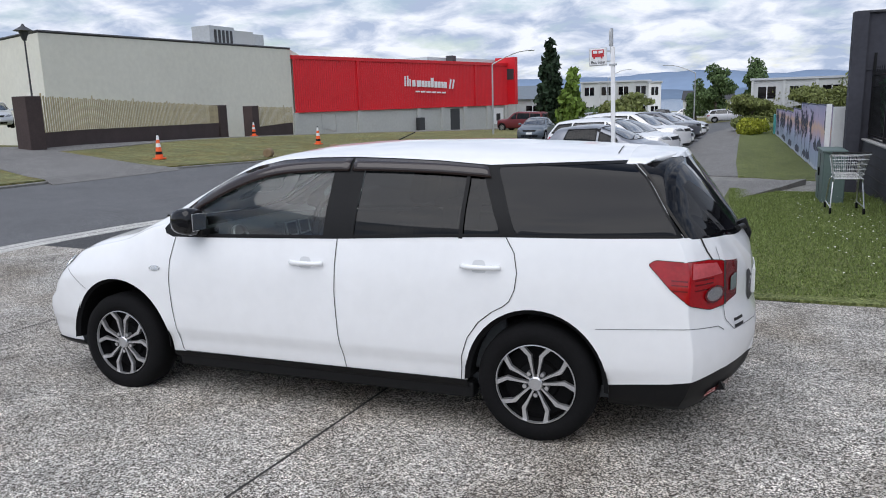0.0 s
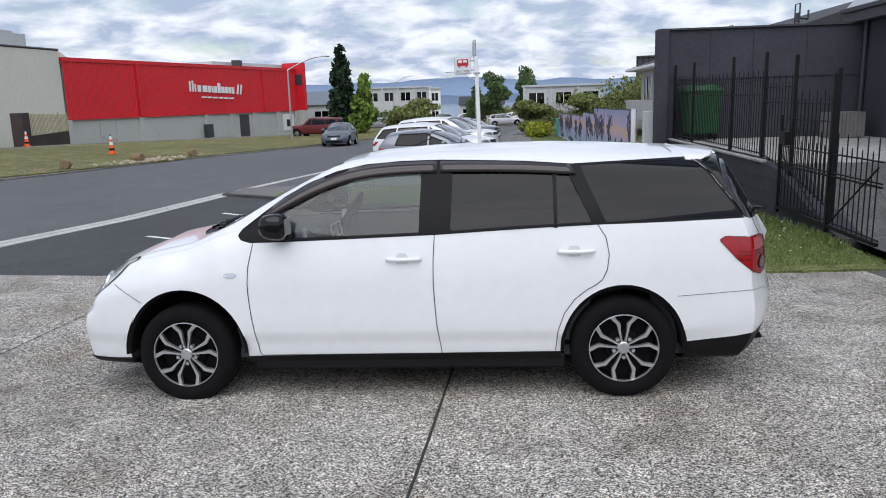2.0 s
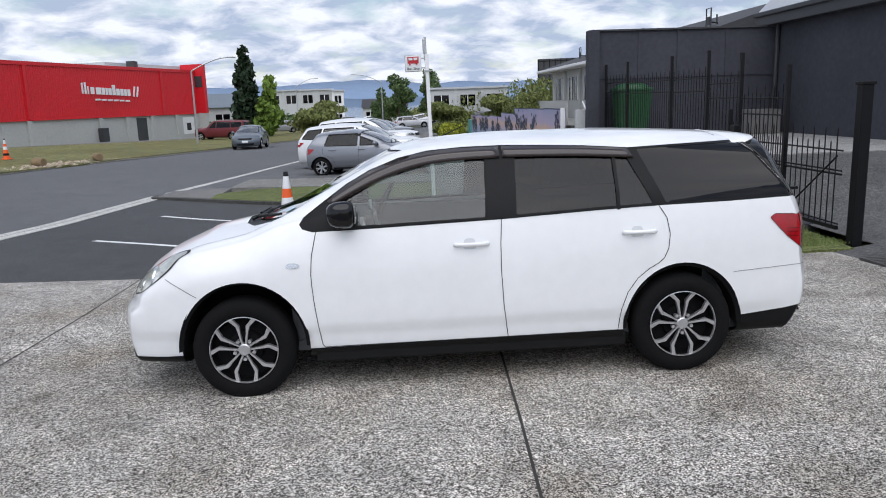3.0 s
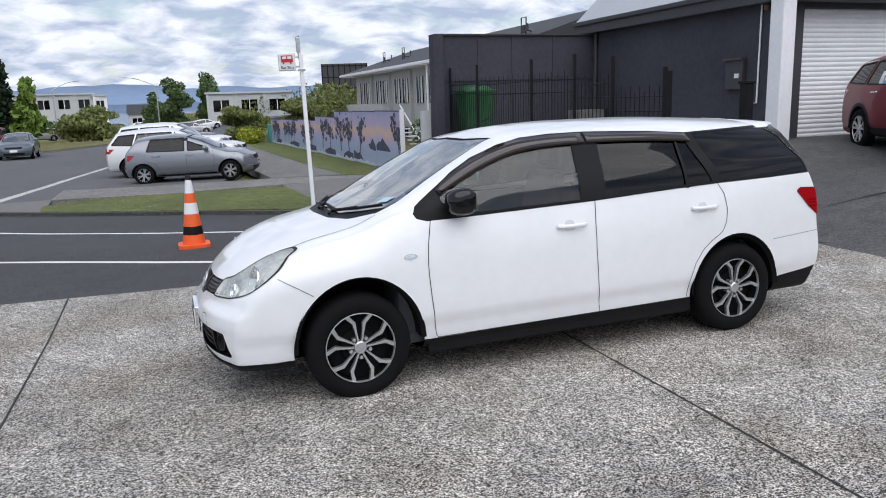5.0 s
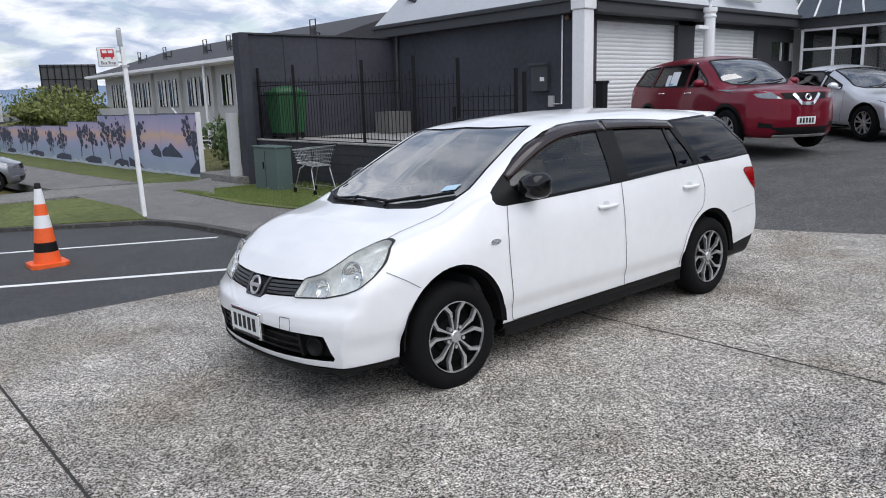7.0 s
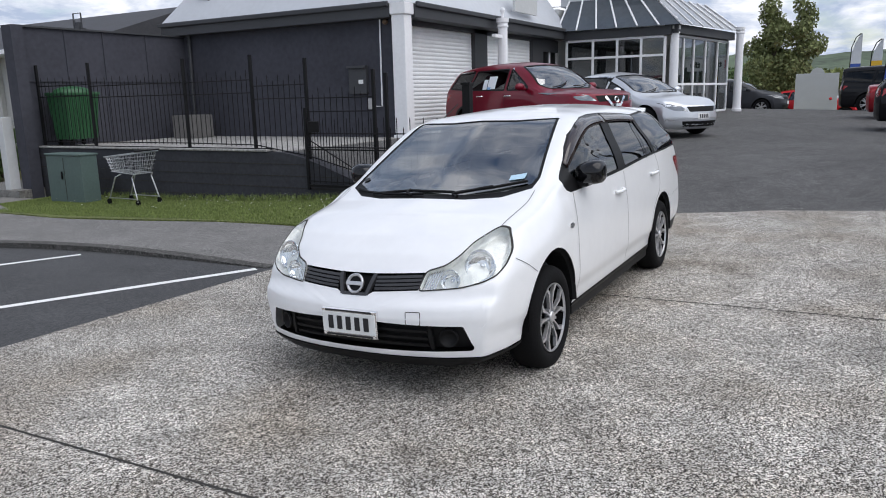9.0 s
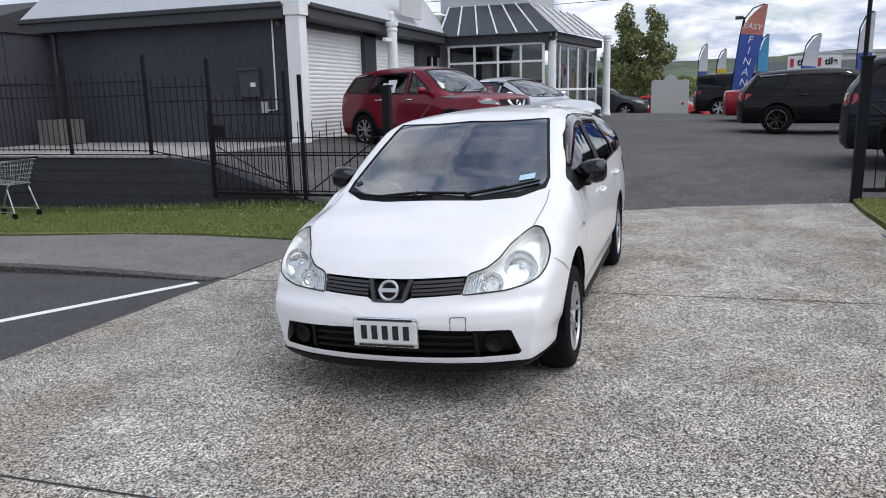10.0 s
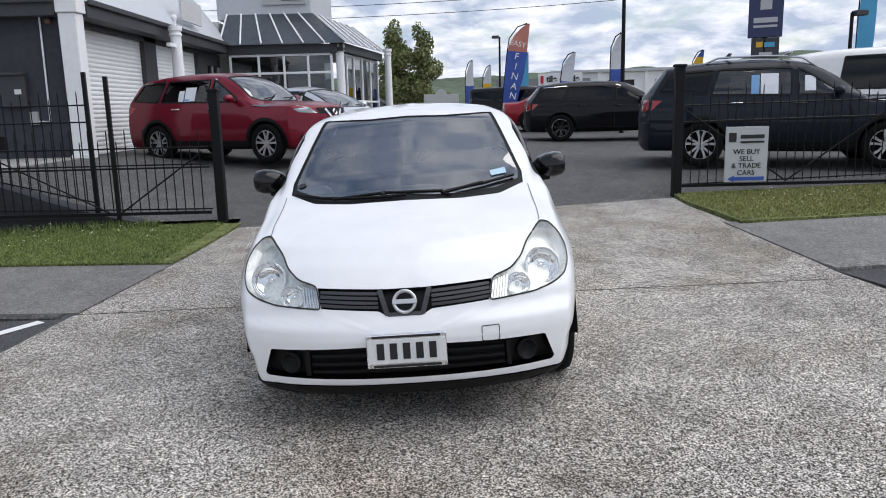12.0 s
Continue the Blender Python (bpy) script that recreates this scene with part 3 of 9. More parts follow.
class Shell:
    """A car's body: sections along x (nose at -x), cut to the front and rear faces."""

    def __init__(self, top, belt, width, roof_w, floor, nose, tail, plan=None, nose_curve=0.30, tail_curve=0.12, mid=0.62, hood_edge=0.11, roof_plan=None, edge_drop=None):
        self.top, self.belt, self.w, self.rw, self.floor = top, belt, width / 2, roof_w / 2, floor
        self.nose, self.tail, self.nc, self.tc, self.mid, self.he = nose, tail, nose_curve, tail_curve, mid, hood_edge
        self.edge_drop = edge_drop or [(0, 0.075)]
        self.roof_plan = roof_plan or [(0, roof_w / 2)]
        self.plan = plan or [(-3, 0.86), (-2.1, 0.93), (-1.4, 0.99), (-0.6, 1.0), (1.2, 1.0), (1.9, 0.985), (3, 0.95)]

    def section(self, x, n=30):
        zt = float(spline([p[0] for p in self.top], [p[1] for p in self.top], x))
        zb = interp(x, *zip(*self.belt))
        w = self.w * float(spline([p[0] for p in self.plan], [p[1] for p in self.plan], x))
        f, t = self.floor, smooth01(0.02, 0.38, zt - zb)
        zbe = min(zb, zt - self.he)
        wr = (0.74 * w) * (1 - t) + interp(x, *zip(*self.roof_plan)) * t
        ce = 0.045 * (1 - t) + interp(x, *zip(*self.edge_drop)) * t
        z8 = max(zt - ce, zbe + 0.03)
        w6 = (0.925 * w) * (1 - t) + (0.945 * w) * t
        w7 = (0.86 * w) * (1 - t) + (0.5 * (w6 + wr) + 0.025) * t
        z7 = zbe + (z8 - zbe) * (0.55 * (1 - t) + 0.5 * t)
        m = min(self.mid, zbe - 0.2)
        pts = [(0, f), (0.74 * w, f), (0.915 * w, f + 0.035), (0.968 * w, f + 0.175), (0.988 * w, f + 0.215), (w, m), (0.985 * w, m + (zbe - m) * 0.52), (w6, zbe), (w7, z7), (wr, z8), (0.55 * wr, zt - 0.018 * (1 - t) - 0.02 * t), (0, zt)]
        us = [0, 0.10, 0.14, 0.21, 0.235, 0.36, 0.46, 0.55, 0.68, 0.80, 0.90, 1.0]
        out = []
        for k in range(n + 1):
            p = spline(us, pts, k / n)
            out.append((float(p[0]), float(p[1])))
        return out

    def cut(self, x, y, z, k=0.07):
        xf = interp(z, [p[0] for p in self.nose], [p[1] for p in self.nose]) + self.nc * (abs(y) / 0.72) ** 2.6
        xr = interp(z, [p[0] for p in self.tail], [p[1] for p in self.tail]) - self.tc * (abs(y) / 0.72) ** 2.6
        h = max(k - abs(x - xf), 0) / k
        x = max(x, xf) + h * h * k / 4
        h = max(k - abs(x - xr), 0) / k
        return min(x, xr) - h * h * k / 4

    def build(self, nx=120, nu=34):
        x0, x1 = min(p[1] for p in self.nose), max(p[1] for p in self.tail)
        st = [(x0 - 0.02, s) for s in (0.03, 0.15, 0.3, 0.45, 0.6, 0.74, 0.86, 0.95)]
        st += [(x0 + (x1 - x0) * k / nx, 1.0) for k in range(nx + 1)]
        st += [(x1 + 0.02, s) for s in (0.95, 0.86, 0.74, 0.6, 0.45, 0.3, 0.15, 0.03)]
        bm = bmesh.new()
        rows = []
        for x, s in st:
            half = self.section(x, nu)
            ring = half + [(-y, z) for y, z in half[-2:0:-1]]
            zc = 0.5 * (half[0][1] + min(half[-1][1], 0.95))
            row = []
            for y, z in ring:
                yy, zz = y * s, zc + (z - zc) * s
                xx = self.cut(x - (0.3 if s < 1 and x < 0 else 0) + (0.3 if s < 1 and x > 0 else 0), yy, zz)
                row.append(bm.verts.new((xx, yy, zz)))
            rows.append(row)
        for p, q in zip(rows, rows[1:]):
            m = len(p)
            for k in range(m):
                bm.faces.new((p[k], p[(k + 1) % m], q[(k + 1) % m], q[k]))
        bm.faces.new(rows[0]), bm.faces.new(rows[-1][::-1])
        bmesh.ops.recalc_face_normals(bm, faces=bm.faces)
        return bm


def project(tree, outline, view, off=0.004, res=0.05, thick=0.0, lift=None):
    """A panel laid on a body: an outline seen from a side (x, z), the nose or tail (y, z) or above (x, y)."""
    pts = [Vector(p) for p in outline]
    n = len(pts)
    xs, ys = [p[0] for p in outline], [p[1] for p in outline]
    edge = []
    for k in range(n):
        a, b = pts[k], pts[(k + 1) % n]
        m = max(1, int((b - a).length / res))
        edge += [a.lerp(b, i / m) for i in range(m)]
    verts = list(edge)
    m = len(edge)
    ol = [tuple(p) for p in outline]
    for i in range(int((max(xs) - min(xs)) / res) + 1):
        for j in range(int((max(ys) - min(ys)) / res) + 1):
            q = (min(xs) + (i + 0.5) * res, min(ys) + (j + 0.5) * res)
            if in_poly(q, ol) and min((Vector(q) - e).length for e in edge) > res * 0.35:
                verts.append(Vector(q))
    vo, _, fo, *_ = delaunay_2d_cdt(verts, [(k, (k + 1) % m) for k in range(m)], [], 1, 1e-5)
    bm = bmesh.new()
    made, facing = [], Vector()
    for v in vo:
        if view in ("left", "right"):
            s = -1 if view == "left" else 1
            o, d = Vector((v[0], 3 * s, v[1])), Vector((0, -s, 0))
        elif view == "front":
            o, d = Vector((-5, v[0], v[1])), Vector((1, 0, 0))
        elif view == "back":
            o, d = Vector((5, v[0], v[1])), Vector((-1, 0, 0))
        else:
            o, d = Vector((v[0], v[1], 4)), Vector((0, 0, -1))
        hit, nrm, _, _ = tree.ray_cast(o, d)
        if hit is None:
            hit, nrm, _, _ = tree.find_nearest(o + d * (3 if view in ("left", "right") else 4))
        if nrm.dot(d) > 0:
            nrm = -nrm
        made.append(bm.verts.new(hit + (Vector(lift) if lift else nrm * off)))
        facing += nrm
    for f in fo:
        try:
            bm.faces.new([made[i] for i in f])
        except ValueError:
            pass
    bmesh.ops.recalc_face_normals(bm, faces=bm.faces)
    bm.normal_update()
    if sum((f.normal for f in bm.faces), Vector()).dot(facing) < 0:
        bmesh.ops.reverse_faces(bm, faces=bm.faces)
        bm.normal_update()
    if thick:
        r = bmesh.ops.solidify(bm, geom=bm.faces[:], thickness=thick)
        bmesh.ops.recalc_face_normals(bm, faces=bm.faces)
    return bm


def seam(tree, line, view, w=0.006, off=0.0025, res=0.03):
    """A narrow dark gap laid along a line on the body."""
    P = []
    for a, b in zip(line, line[1:]):
        a, b = Vector(a), Vector(b)
        m = max(1, int((b - a).length / res))
        P += [a.lerp(b, i / m) for i in range(m)]
    P.append(Vector(line[-1]))
    L, R = [], []
    for k, p in enumerate(P):
        d = (P[min(k + 1, len(P) - 1)] - P[max(k - 1, 0)]).normalized()
        nrm = Vector((-d.y, d.x)) * w / 2
        L.append(p + nrm), R.append(p - nrm)
    bm = bmesh.new()
    rows = []
    for a, b in zip(L, R):
        row = []
        for v in (a, b):
            if view in ("left", "right"):
                s = -1 if view == "left" else 1
                o, d = Vector((v[0], 3 * s, v[1])), Vector((0, -s, 0))
            elif view == "front":
                o, d = Vector((-5, v[0], v[1])), Vector((1, 0, 0))
            elif view == "back":
                o, d = Vector((5, v[0], v[1])), Vector((-1, 0, 0))
            else:
                o, d = Vector((v[0], v[1], 4)), Vector((0, 0, -1))
            hit, nrm, _, _ = tree.ray_cast(o, d)
            if hit is None:
                hit, nrm, _, _ = tree.find_nearest(o + d * 3)
            if nrm.dot(d) > 0:
                nrm = -nrm
            row.append(bm.verts.new(hit + nrm * off))
        rows.append(row)
    for p, q in zip(rows, rows[1:]):
        bm.faces.new((p[0], p[1], q[1], q[0]))
    bmesh.ops.recalc_face_normals(bm, faces=bm.faces)
    return bm

def faces_for(bm, view):
    """Faces that a view of the body takes in: a side, the nose, the tail, the top, or all on both sides."""
    test = {"left": lambda c, n: c.y < -0.2 and n.y < -0.15, "right": lambda c, n: c.y > 0.2 and n.y > 0.15, "front": lambda c, n: c.x < -1 and n.x < -0.04,
            "back": lambda c, n: c.x > 1 and n.x > 0.10, "top": lambda c, n: n.z > 0.12, "through": lambda c, n: True, "wings": lambda c, n: abs(c.y) > 0.45}[view]
    return [f for f in bm.faces if test(f.calc_center_median(), f.normal)]


def flat(p, view):
    return (p.y, p.z) if view in ("front", "back") else (p.x, p.y) if view == "top" else (p.x, p.z)


def carve(bm, outline, view):
    """Cuts an outline into the body, takes the faces inside it out and gives them back as a mesh."""
    n = len(outline)
    us, vs = [p[0] for p in outline], [p[1] for p in outline]

    def spans(faces, lo, hi):
        out = []
        for f in faces:
            q = [flat(v.co, view) for v in f.verts]
            if max(p[0] for p in q) >= lo[0] and min(p[0] for p in q) <= hi[0] and max(p[1] for p in q) >= lo[1] and min(p[1] for p in q) <= hi[1]:
                out.append(f)
        return out

    near = spans(faces_for(bm, view), (min(us), min(vs)), (max(us), max(vs)))
    for k in range(n):
        a, b = Vector(outline[k]), Vector(outline[(k + 1) % n])
        d = b - a
        if d.length < 1e-6:
            continue
        fs = spans(near, (min(a.x, b.x) - 0.03, min(a.y, b.y) - 0.03), (max(a.x, b.x) + 0.03, max(a.y, b.y) + 0.03))
        nr = (-d.y, d.x)
        no = (0, nr[0], nr[1]) if view in ("front", "back") else (nr[0], nr[1], 0) if view == "top" else (nr[0], 0, nr[1])
        co = (0, a.x, a.y) if view in ("front", "back") else (a.x, a.y, 0) if view == "top" else (a.x, 0, a.y)
        geom = list({e for f in fs for e in f.edges}) + list({v for f in fs for v in f.verts}) + fs
        got = bmesh.ops.bisect_plane(bm, geom=geom, plane_co=co, plane_no=no, dist=1e-5)["geom"]
        near = list({f for f in near if f.is_valid} | {f for f in got if isinstance(f, bmesh.types.BMFace) and f.is_valid})
    poly = [tuple(p) for p in outline]
    ins = {f for f in near if in_poly(flat(f.calc_center_median(), view), poly)}
    out = bmesh.new()
    vm = {}
    for f in ins:
        vs = []
        for v in f.verts:
            if v not in vm:
                vm[v] = out.verts.new(v.co)
            vs.append(vm[v])
        try:
            out.faces.new(vs)
        except ValueError:
            pass
    bmesh.ops.delete(bm, geom=list(ins), context="FACES")
    out.normal_update()
    bm.normal_update()
    return out


def sunk(bm, d):
    """Moves a carved panel along its normals."""
    bm.normal_update()
    for v, n in [(v, v.normal.copy()) for v in bm.verts]:
        v.co += n * d
    return bm


def sheet(bm, t):
    """Gives a panel a thickness, inwards."""
    bmesh.ops.solidify(bm, geom=bm.faces[:], thickness=t)
    bmesh.ops.recalc_face_normals(bm, faces=bm.faces)
    return bm


def disc_outline(x, z, r, n=36):
    return [(x + r * math.cos(2 * math.pi * k / n), z + r * math.sin(2 * math.pi * k / n)) for k in range(n)]


def paint(name, col, flake=0.0):
    deep = max(col) < 0.06
    rich = max(col) > 5 * min(col)
    m = pbr(name, col, 0.55 if deep else 0.32, var=0.03, scale=1.5, fine=12, coat=0.4 if deep else 0.5 if rich else 0.8, spec=0.05 if deep else 0.2 if rich else 0.5)
    flake = flake * 0.4 if deep else flake
    if flake:
        m.node_tree.nodes["Principled BSDF"].inputs["Metallic"].default_value = flake
    return m


SCREEN = glass("windscreen_glass", (0.38, 0.43, 0.415), clear=6.0)
SIDEGLASS = glass("clear_side_glass", (0.54, 0.61, 0.585), clear=0.6)
CARGLASS = glass("parked_car_glass", (0.13, 0.15, 0.15), clear=0.8)
TINT = glass("dark_privacy_glass", (0.05, 0.05, 0.055), clear=-0.25)
LENS = glass("clear_lamp_lens", (0.93, 0.95, 0.95), clear=0.2)
REDLENS = pbr("red_lamp_lens", (0.33, 0.004, 0.007), 0.12, var=0.25, scale=9, fine=70, coat=0.7)
REFLECTOR = pbr("lamp_reflector", (0.78, 0.79, 0.80), 0.18, metal=0.9, var=0.1, scale=12, fine=80)
HEADLAMP = pbr("smoked_lamp_reflector", (0.30, 0.31, 0.32), 0.2, metal=0.7, var=0.25, scale=12, fine=60)
ALLOY = pbr("machined_alloy", (0.58, 0.58, 0.59), 0.30, metal=0.8, var=0.08, scale=10, fine=90)
PLATE = pbr("number_plate_white", (0.74, 0.75, 0.74), 0.5, var=0.05, scale=6, fine=60)
INK = pbr("black_ink", (0.015, 0.015, 0.017), 0.6, var=0.1, scale=6, fine=60)
SEATCLOTH = pbr("dark_seat_cloth", (0.035, 0.036, 0.04), 0.9, var=0.25, scale=6, fine=120, bump=0.2)
DASH = pbr("grey_dashboard", (0.055, 0.06, 0.065), 0.7, var=0.15, scale=4, fine=80)
DEEPRED = pbr("deep_red_lamp_lens", (0.14, 0.002, 0.005), 0.12, var=0.25, scale=9, fine=70, coat=0.7)
PINKLENS = pbr("pale_red_lamp_lens", (0.55, 0.10, 0.11), 0.12, var=0.2, scale=12, fine=70, coat=0.7)
SMOKELENS = pbr("smoked_clear_lens", (0.16, 0.20, 0.19), 0.15, var=0.2, scale=14, fine=70, coat=0.7)

TYRE_CACHE = {}


def wheel(parent, x, y, z, r, style, side):
    """A tyre and a rim with spokes, facing side (-1: towards -y)."""
    key = (round(r, 3), style)
    if key not in TYRE_CACHE:
        w, rr = 0.095, r * (0.663 if style == "cap" else 0.655)
        prof = [(rr * 0.98, -w * 0.80), (rr + 0.02, -w), (r - 0.05, -w * 1.02), (r - 0.016, -w * 0.9), (r - 0.002, -w * 0.6), (r, -w * 0.3), (r, w * 0.3), (r - 0.002, w * 0.6), (r - 0.016, w * 0.9), (r - 0.05, w * 1.02), (rr, w), (rr * 0.9, w * 0.4), (rr * 0.9, -w * 0.5)]
        tb = lathe(prof, 48, "Y")
        tyre_me = bpy.data.meshes.new("tyre")
        tb.to_mesh(tyre_me), tb.free()
        tyre_me.shade_smooth()
        tyre_me.materials.append(BLACKRUB)
        # rim: lip, dished back, spokes
        lip = lathe([(rr * 1.0, -w * 0.86), (rr * 1.0, -w * 0.94), (rr * 0.978, -w * 0.95), (rr * 0.965, -w * 0.80)], 48, "Y")
        back = lathe([(rr * 0.96, -w * 0.72), (rr * 0.93, -w * 0.1), (rr * 0.55, -w * 0.05), (rr * 0.5, -w * 0.30), (0.03, -w * 0.34), (0.0, -w * 0.34)], 36, "Y")
        sp = bmesh.new()
        n = {"cap": 5, "ten": 5, "six": 6, "dark": 7}[style]
        for k in range(n):
            for s in ((-1, 1)):
                a0 = 2 * math.pi * k / n + (math.pi / 2 if style == "cap" else 0.3)
                if style == "cap":
                    line = [(0.18, 0.30, 0.05), (0.5, 0.225, 0.06), (0.72, 0.205, 0.10), (0.97, 0.36, 0.12)]
                elif style == "ten":
                    line = [(0.16, 0.34, 0.13), (0.60, 0.22, 0.13), (0.96, 0.25, 0.17)]
                else:
                    line = [(0.16, 0.2, 0.12), (0.60, 0.12, 0.13), (0.96, 0.16, 0.14)]
                for (f0, o0, w0), (f1, o1, w1) in zip(line, line[1:]):
                    ring = []
                    for f, o, ww in ((f0, o0, w0), (f1, o1, w1)):
                        d = Vector((math.cos(a0 + s * o), 0, math.sin(a0 + s * o)))
                        tan = Vector((-d.z, 0, d.x)) * ww * rr * 0.5
                        yy = -w * (0.78 + 0.1 * f)
                        c = d * f * rr
                        ring.append([sp.verts.new(c + tan * g + Vector((0, h, 0))) for g, h in ((-1, yy), (1, yy), (1.2, yy + 0.02), (-1.2, yy + 0.02))])
                    for j in range(4):
                        sp.faces.new((ring[0][j], ring[0][(j + 1) % 4], ring[1][(j + 1) % 4], ring[1][j]))
        bmesh.ops.recalc_face_normals(sp, faces=sp.faces)
        hub = lathe([(0.0, -w * 0.90), (rr * 0.15, -w * 0.90), (rr * 0.18, -w * 0.84), (rr * 0.19, -w * 0.5)], 20, "Y")
        for k in range(5):
            a = 2 * math.pi * k / 5 + math.pi / 2 + (math.pi / 5 if style == "cap" else 0)
            rod(hub, (math.cos(a) * rr * 0.29, -w * 0.5, math.sin(a) * rr * 0.29), (math.cos(a) * rr * 0.29, -w * 0.84, math.sin(a) * rr * 0.29), rr * 0.055, n=8)
        out = []
        for nm, b, mt in (("rim_lip", lip, ALLOY), ("wheel_dish", back, BLACKRUB), ("spokes", sp, GLOSSBLACK if style == "dark" else ALLOY), ("centre_cap", hub, ALLOY if style != "dark" else GLOSSBLACK)):
            me = bpy.data.meshes.new(nm)
            b.to_mesh(me), b.free()
            me.materials.append(mt)
            out.append(me)
        TYRE_CACHE[key] = (tyre_me, out)
    tyre_me, rest = TYRE_CACHE[key]
    t = new("wheel", tyre_me)
    t.matrix_basis = pose(x, y, z, 0, 0, 0 if side < 0 else 180)
    t.parent = parent
    for me in rest:
        o = new(me.name, me)
        o.parent = t
    return t


def cabin_and_seats(root, sh, spec):
    """A dark cabin: floor, dashboard and seats."""
    cx0, cx1 = spec["cabin"]
    zb = interp(0.3, *zip(*sh.belt))
    b = box(cx0, -sh.w * 0.84, sh.floor + 0.04, cx1, sh.w * 0.84, sh.floor + 0.10)
    put(b, cx0 - 0.02, -sh.w * 0.82, sh.floor + 0.05, cx0 + 0.45, sh.w * 0.82, zb - 0.06, 0.04)
    put(b, cx1 - 0.5, -sh.w * 0.8, sh.floor + 0.05, cx1, sh.w * 0.8, zb - 0.1)
    part("cabin", b, DASH, root)
    for sx in spec["seats"]:
        for sy in (-0.36, 0.36):
            b = box(sx - 0.28, sy - 0.24, sh.floor + 0.1, sx + 0.25, sy + 0.24, sh.floor + 0.38, 0.05)
            put(b, -0.07, -0.23, 0, 0.07, 0.23, 0.62, 0.05, Matrix.Translation((sx + 0.22, sy, sh.floor + 0.3)) @ pose(0, 0, 0, 0, 12, 0))
            put(b, -0.05, -0.13, 0.66, 0.05, 0.13, 0.84, 0.04, Matrix.Translation((sx + 0.22, sy, sh.floor + 0.3)) @ pose(0, 0, 0, 0, 12, 0))
            part("seat", b, SEATCLOTH, root)


def wheels_and_housings(root, sh, spec):
    for wx, r in spec["arches"]:
        for s in (-1, 1):
            b = lathe([(r + 0.004, sh.w * 0.985), (r - 0.02, sh.w * 0.965), (r - 0.012, 0.42), (0.02, 0.42)], 40, "Y")
            bmesh.ops.delete(b, geom=[v for v in b.verts if v.co.z < -0.03], context="VERTS")
            part("wheel_housing", b, BLACKRUB, root, m=pose(wx, 0, spec["hub"], 0, 0, 0 if s > 0 else 180) @ Matrix.Diagonal((1, 1, spec.get("arch_tall", 1.0), 1)))
    for wx in spec.get("wheel_x", [a[0] for a in spec["arches"]]):
        for s in (-1, 1):
            wheel(root, wx, s * (sh.w - 0.105), spec["hub"] + spec.get("pitch", 0.0) * wx, spec["r"], spec["style"], s)


def make_car(name, m, label, spec, group=""):
    """A whole car at pose m. spec: shell, paint, windows, wheels, lamps."""
    root = empty(name, m, label, spec.get("category", "car"), group)
    sh = spec["shell"]
    bm = sh.build(spec.get("nx", 70), spec.get("nu", 26))
    tree = BVHTree.FromBMesh(bm)
    wins = [(k, p, "left") for k, p in spec["windows"]]
    scr, rear = spec["screen"], spec.get("rear_screen")
    # openings for the wheels and the glass
    for wx, r in spec["arches"]:
        carve(bm, disc_outline(wx, spec["hub"], r), "wings").free()
    panes = [(k, v, carve(bm, rounded(p, 0.03), v)) for k, p, _ in wins for v in ("left", "right")]
    screen = carve(bm, rounded(scr, 0.05), "top")
    body = part("body", bm, spec["paint"], root, smooth=True)
    wheels_and_housings(root, sh, spec)
    for k, v, pane in panes:
        g = part("window", sunk(pane, -0.006), CARGLASS if k == "clear" else TINT, root, smooth=True)
        g.visible_shadow = False
    for _, p, _ in wins:
        for v in ("left", "right"):
            fr = spec.get("frame", BLACKPL)
            q = rounded(p, 0.03)
            q = q + [q[0]]
            part("window_frame", seam(tree, q, v, 0.028, 0.003, 0.05), fr, root, smooth=True)
    g = part("windscreen", sunk(screen, -0.006), SCREEN, root, smooth=True)
    g.visible_shadow = False
    q = rounded(scr, 0.05)
    part("screen_seal", seam(tree, q + [q[0]], "top", 0.035, 0.003, 0.05), BLACKPL, root, smooth=True)
    if rear:
        part("rear_window", project(tree, rounded(rear, 0.05), "back", 0.003, 0.08), TINT_SOLID, root, smooth=True)
    for nm, view, poly, mt in spec.get("panels", ()):
        part(nm, project(tree, rounded(poly, 0.015), view, 0.004, 0.06), mt, root, smooth=True)
    for view, line in spec.get("seams", ()):
        for v in (("left", "right") if view == "sides" else (view,)):
            part("panel_gap", seam(tree, line, v), JOINT, root)
    cabin_and_seats(root, sh, spec)
    # mirrors
    mx, mz = spec["mirror"]
    for s in (-1, 1):
        b = bmesh.new()
        bmesh.ops.create_uvsphere(b, u_segments=16, v_segments=10, radius=1, matrix=Matrix.Translation((mx, s * (sh.w * 0.945 + 0.13), mz)) @ Matrix.Diagonal((0.075, 0.115, 0.075, 1)))
        put(b, mx - 0.03, s * (sh.w * 0.9), mz - 0.065, mx + 0.04, s * (sh.w * 0.945 + 0.09), mz - 0.02, 0.01)
        part("mirror", b, spec.get("mirror_mat", spec["paint"]), root, smooth=True)
    return root, tree, sh


TINT_SOLID = pbr("dark_rear_glass", (0.004, 0.004, 0.005), 0.03, var=0.1, scale=2, fine=20, spec=0.3)

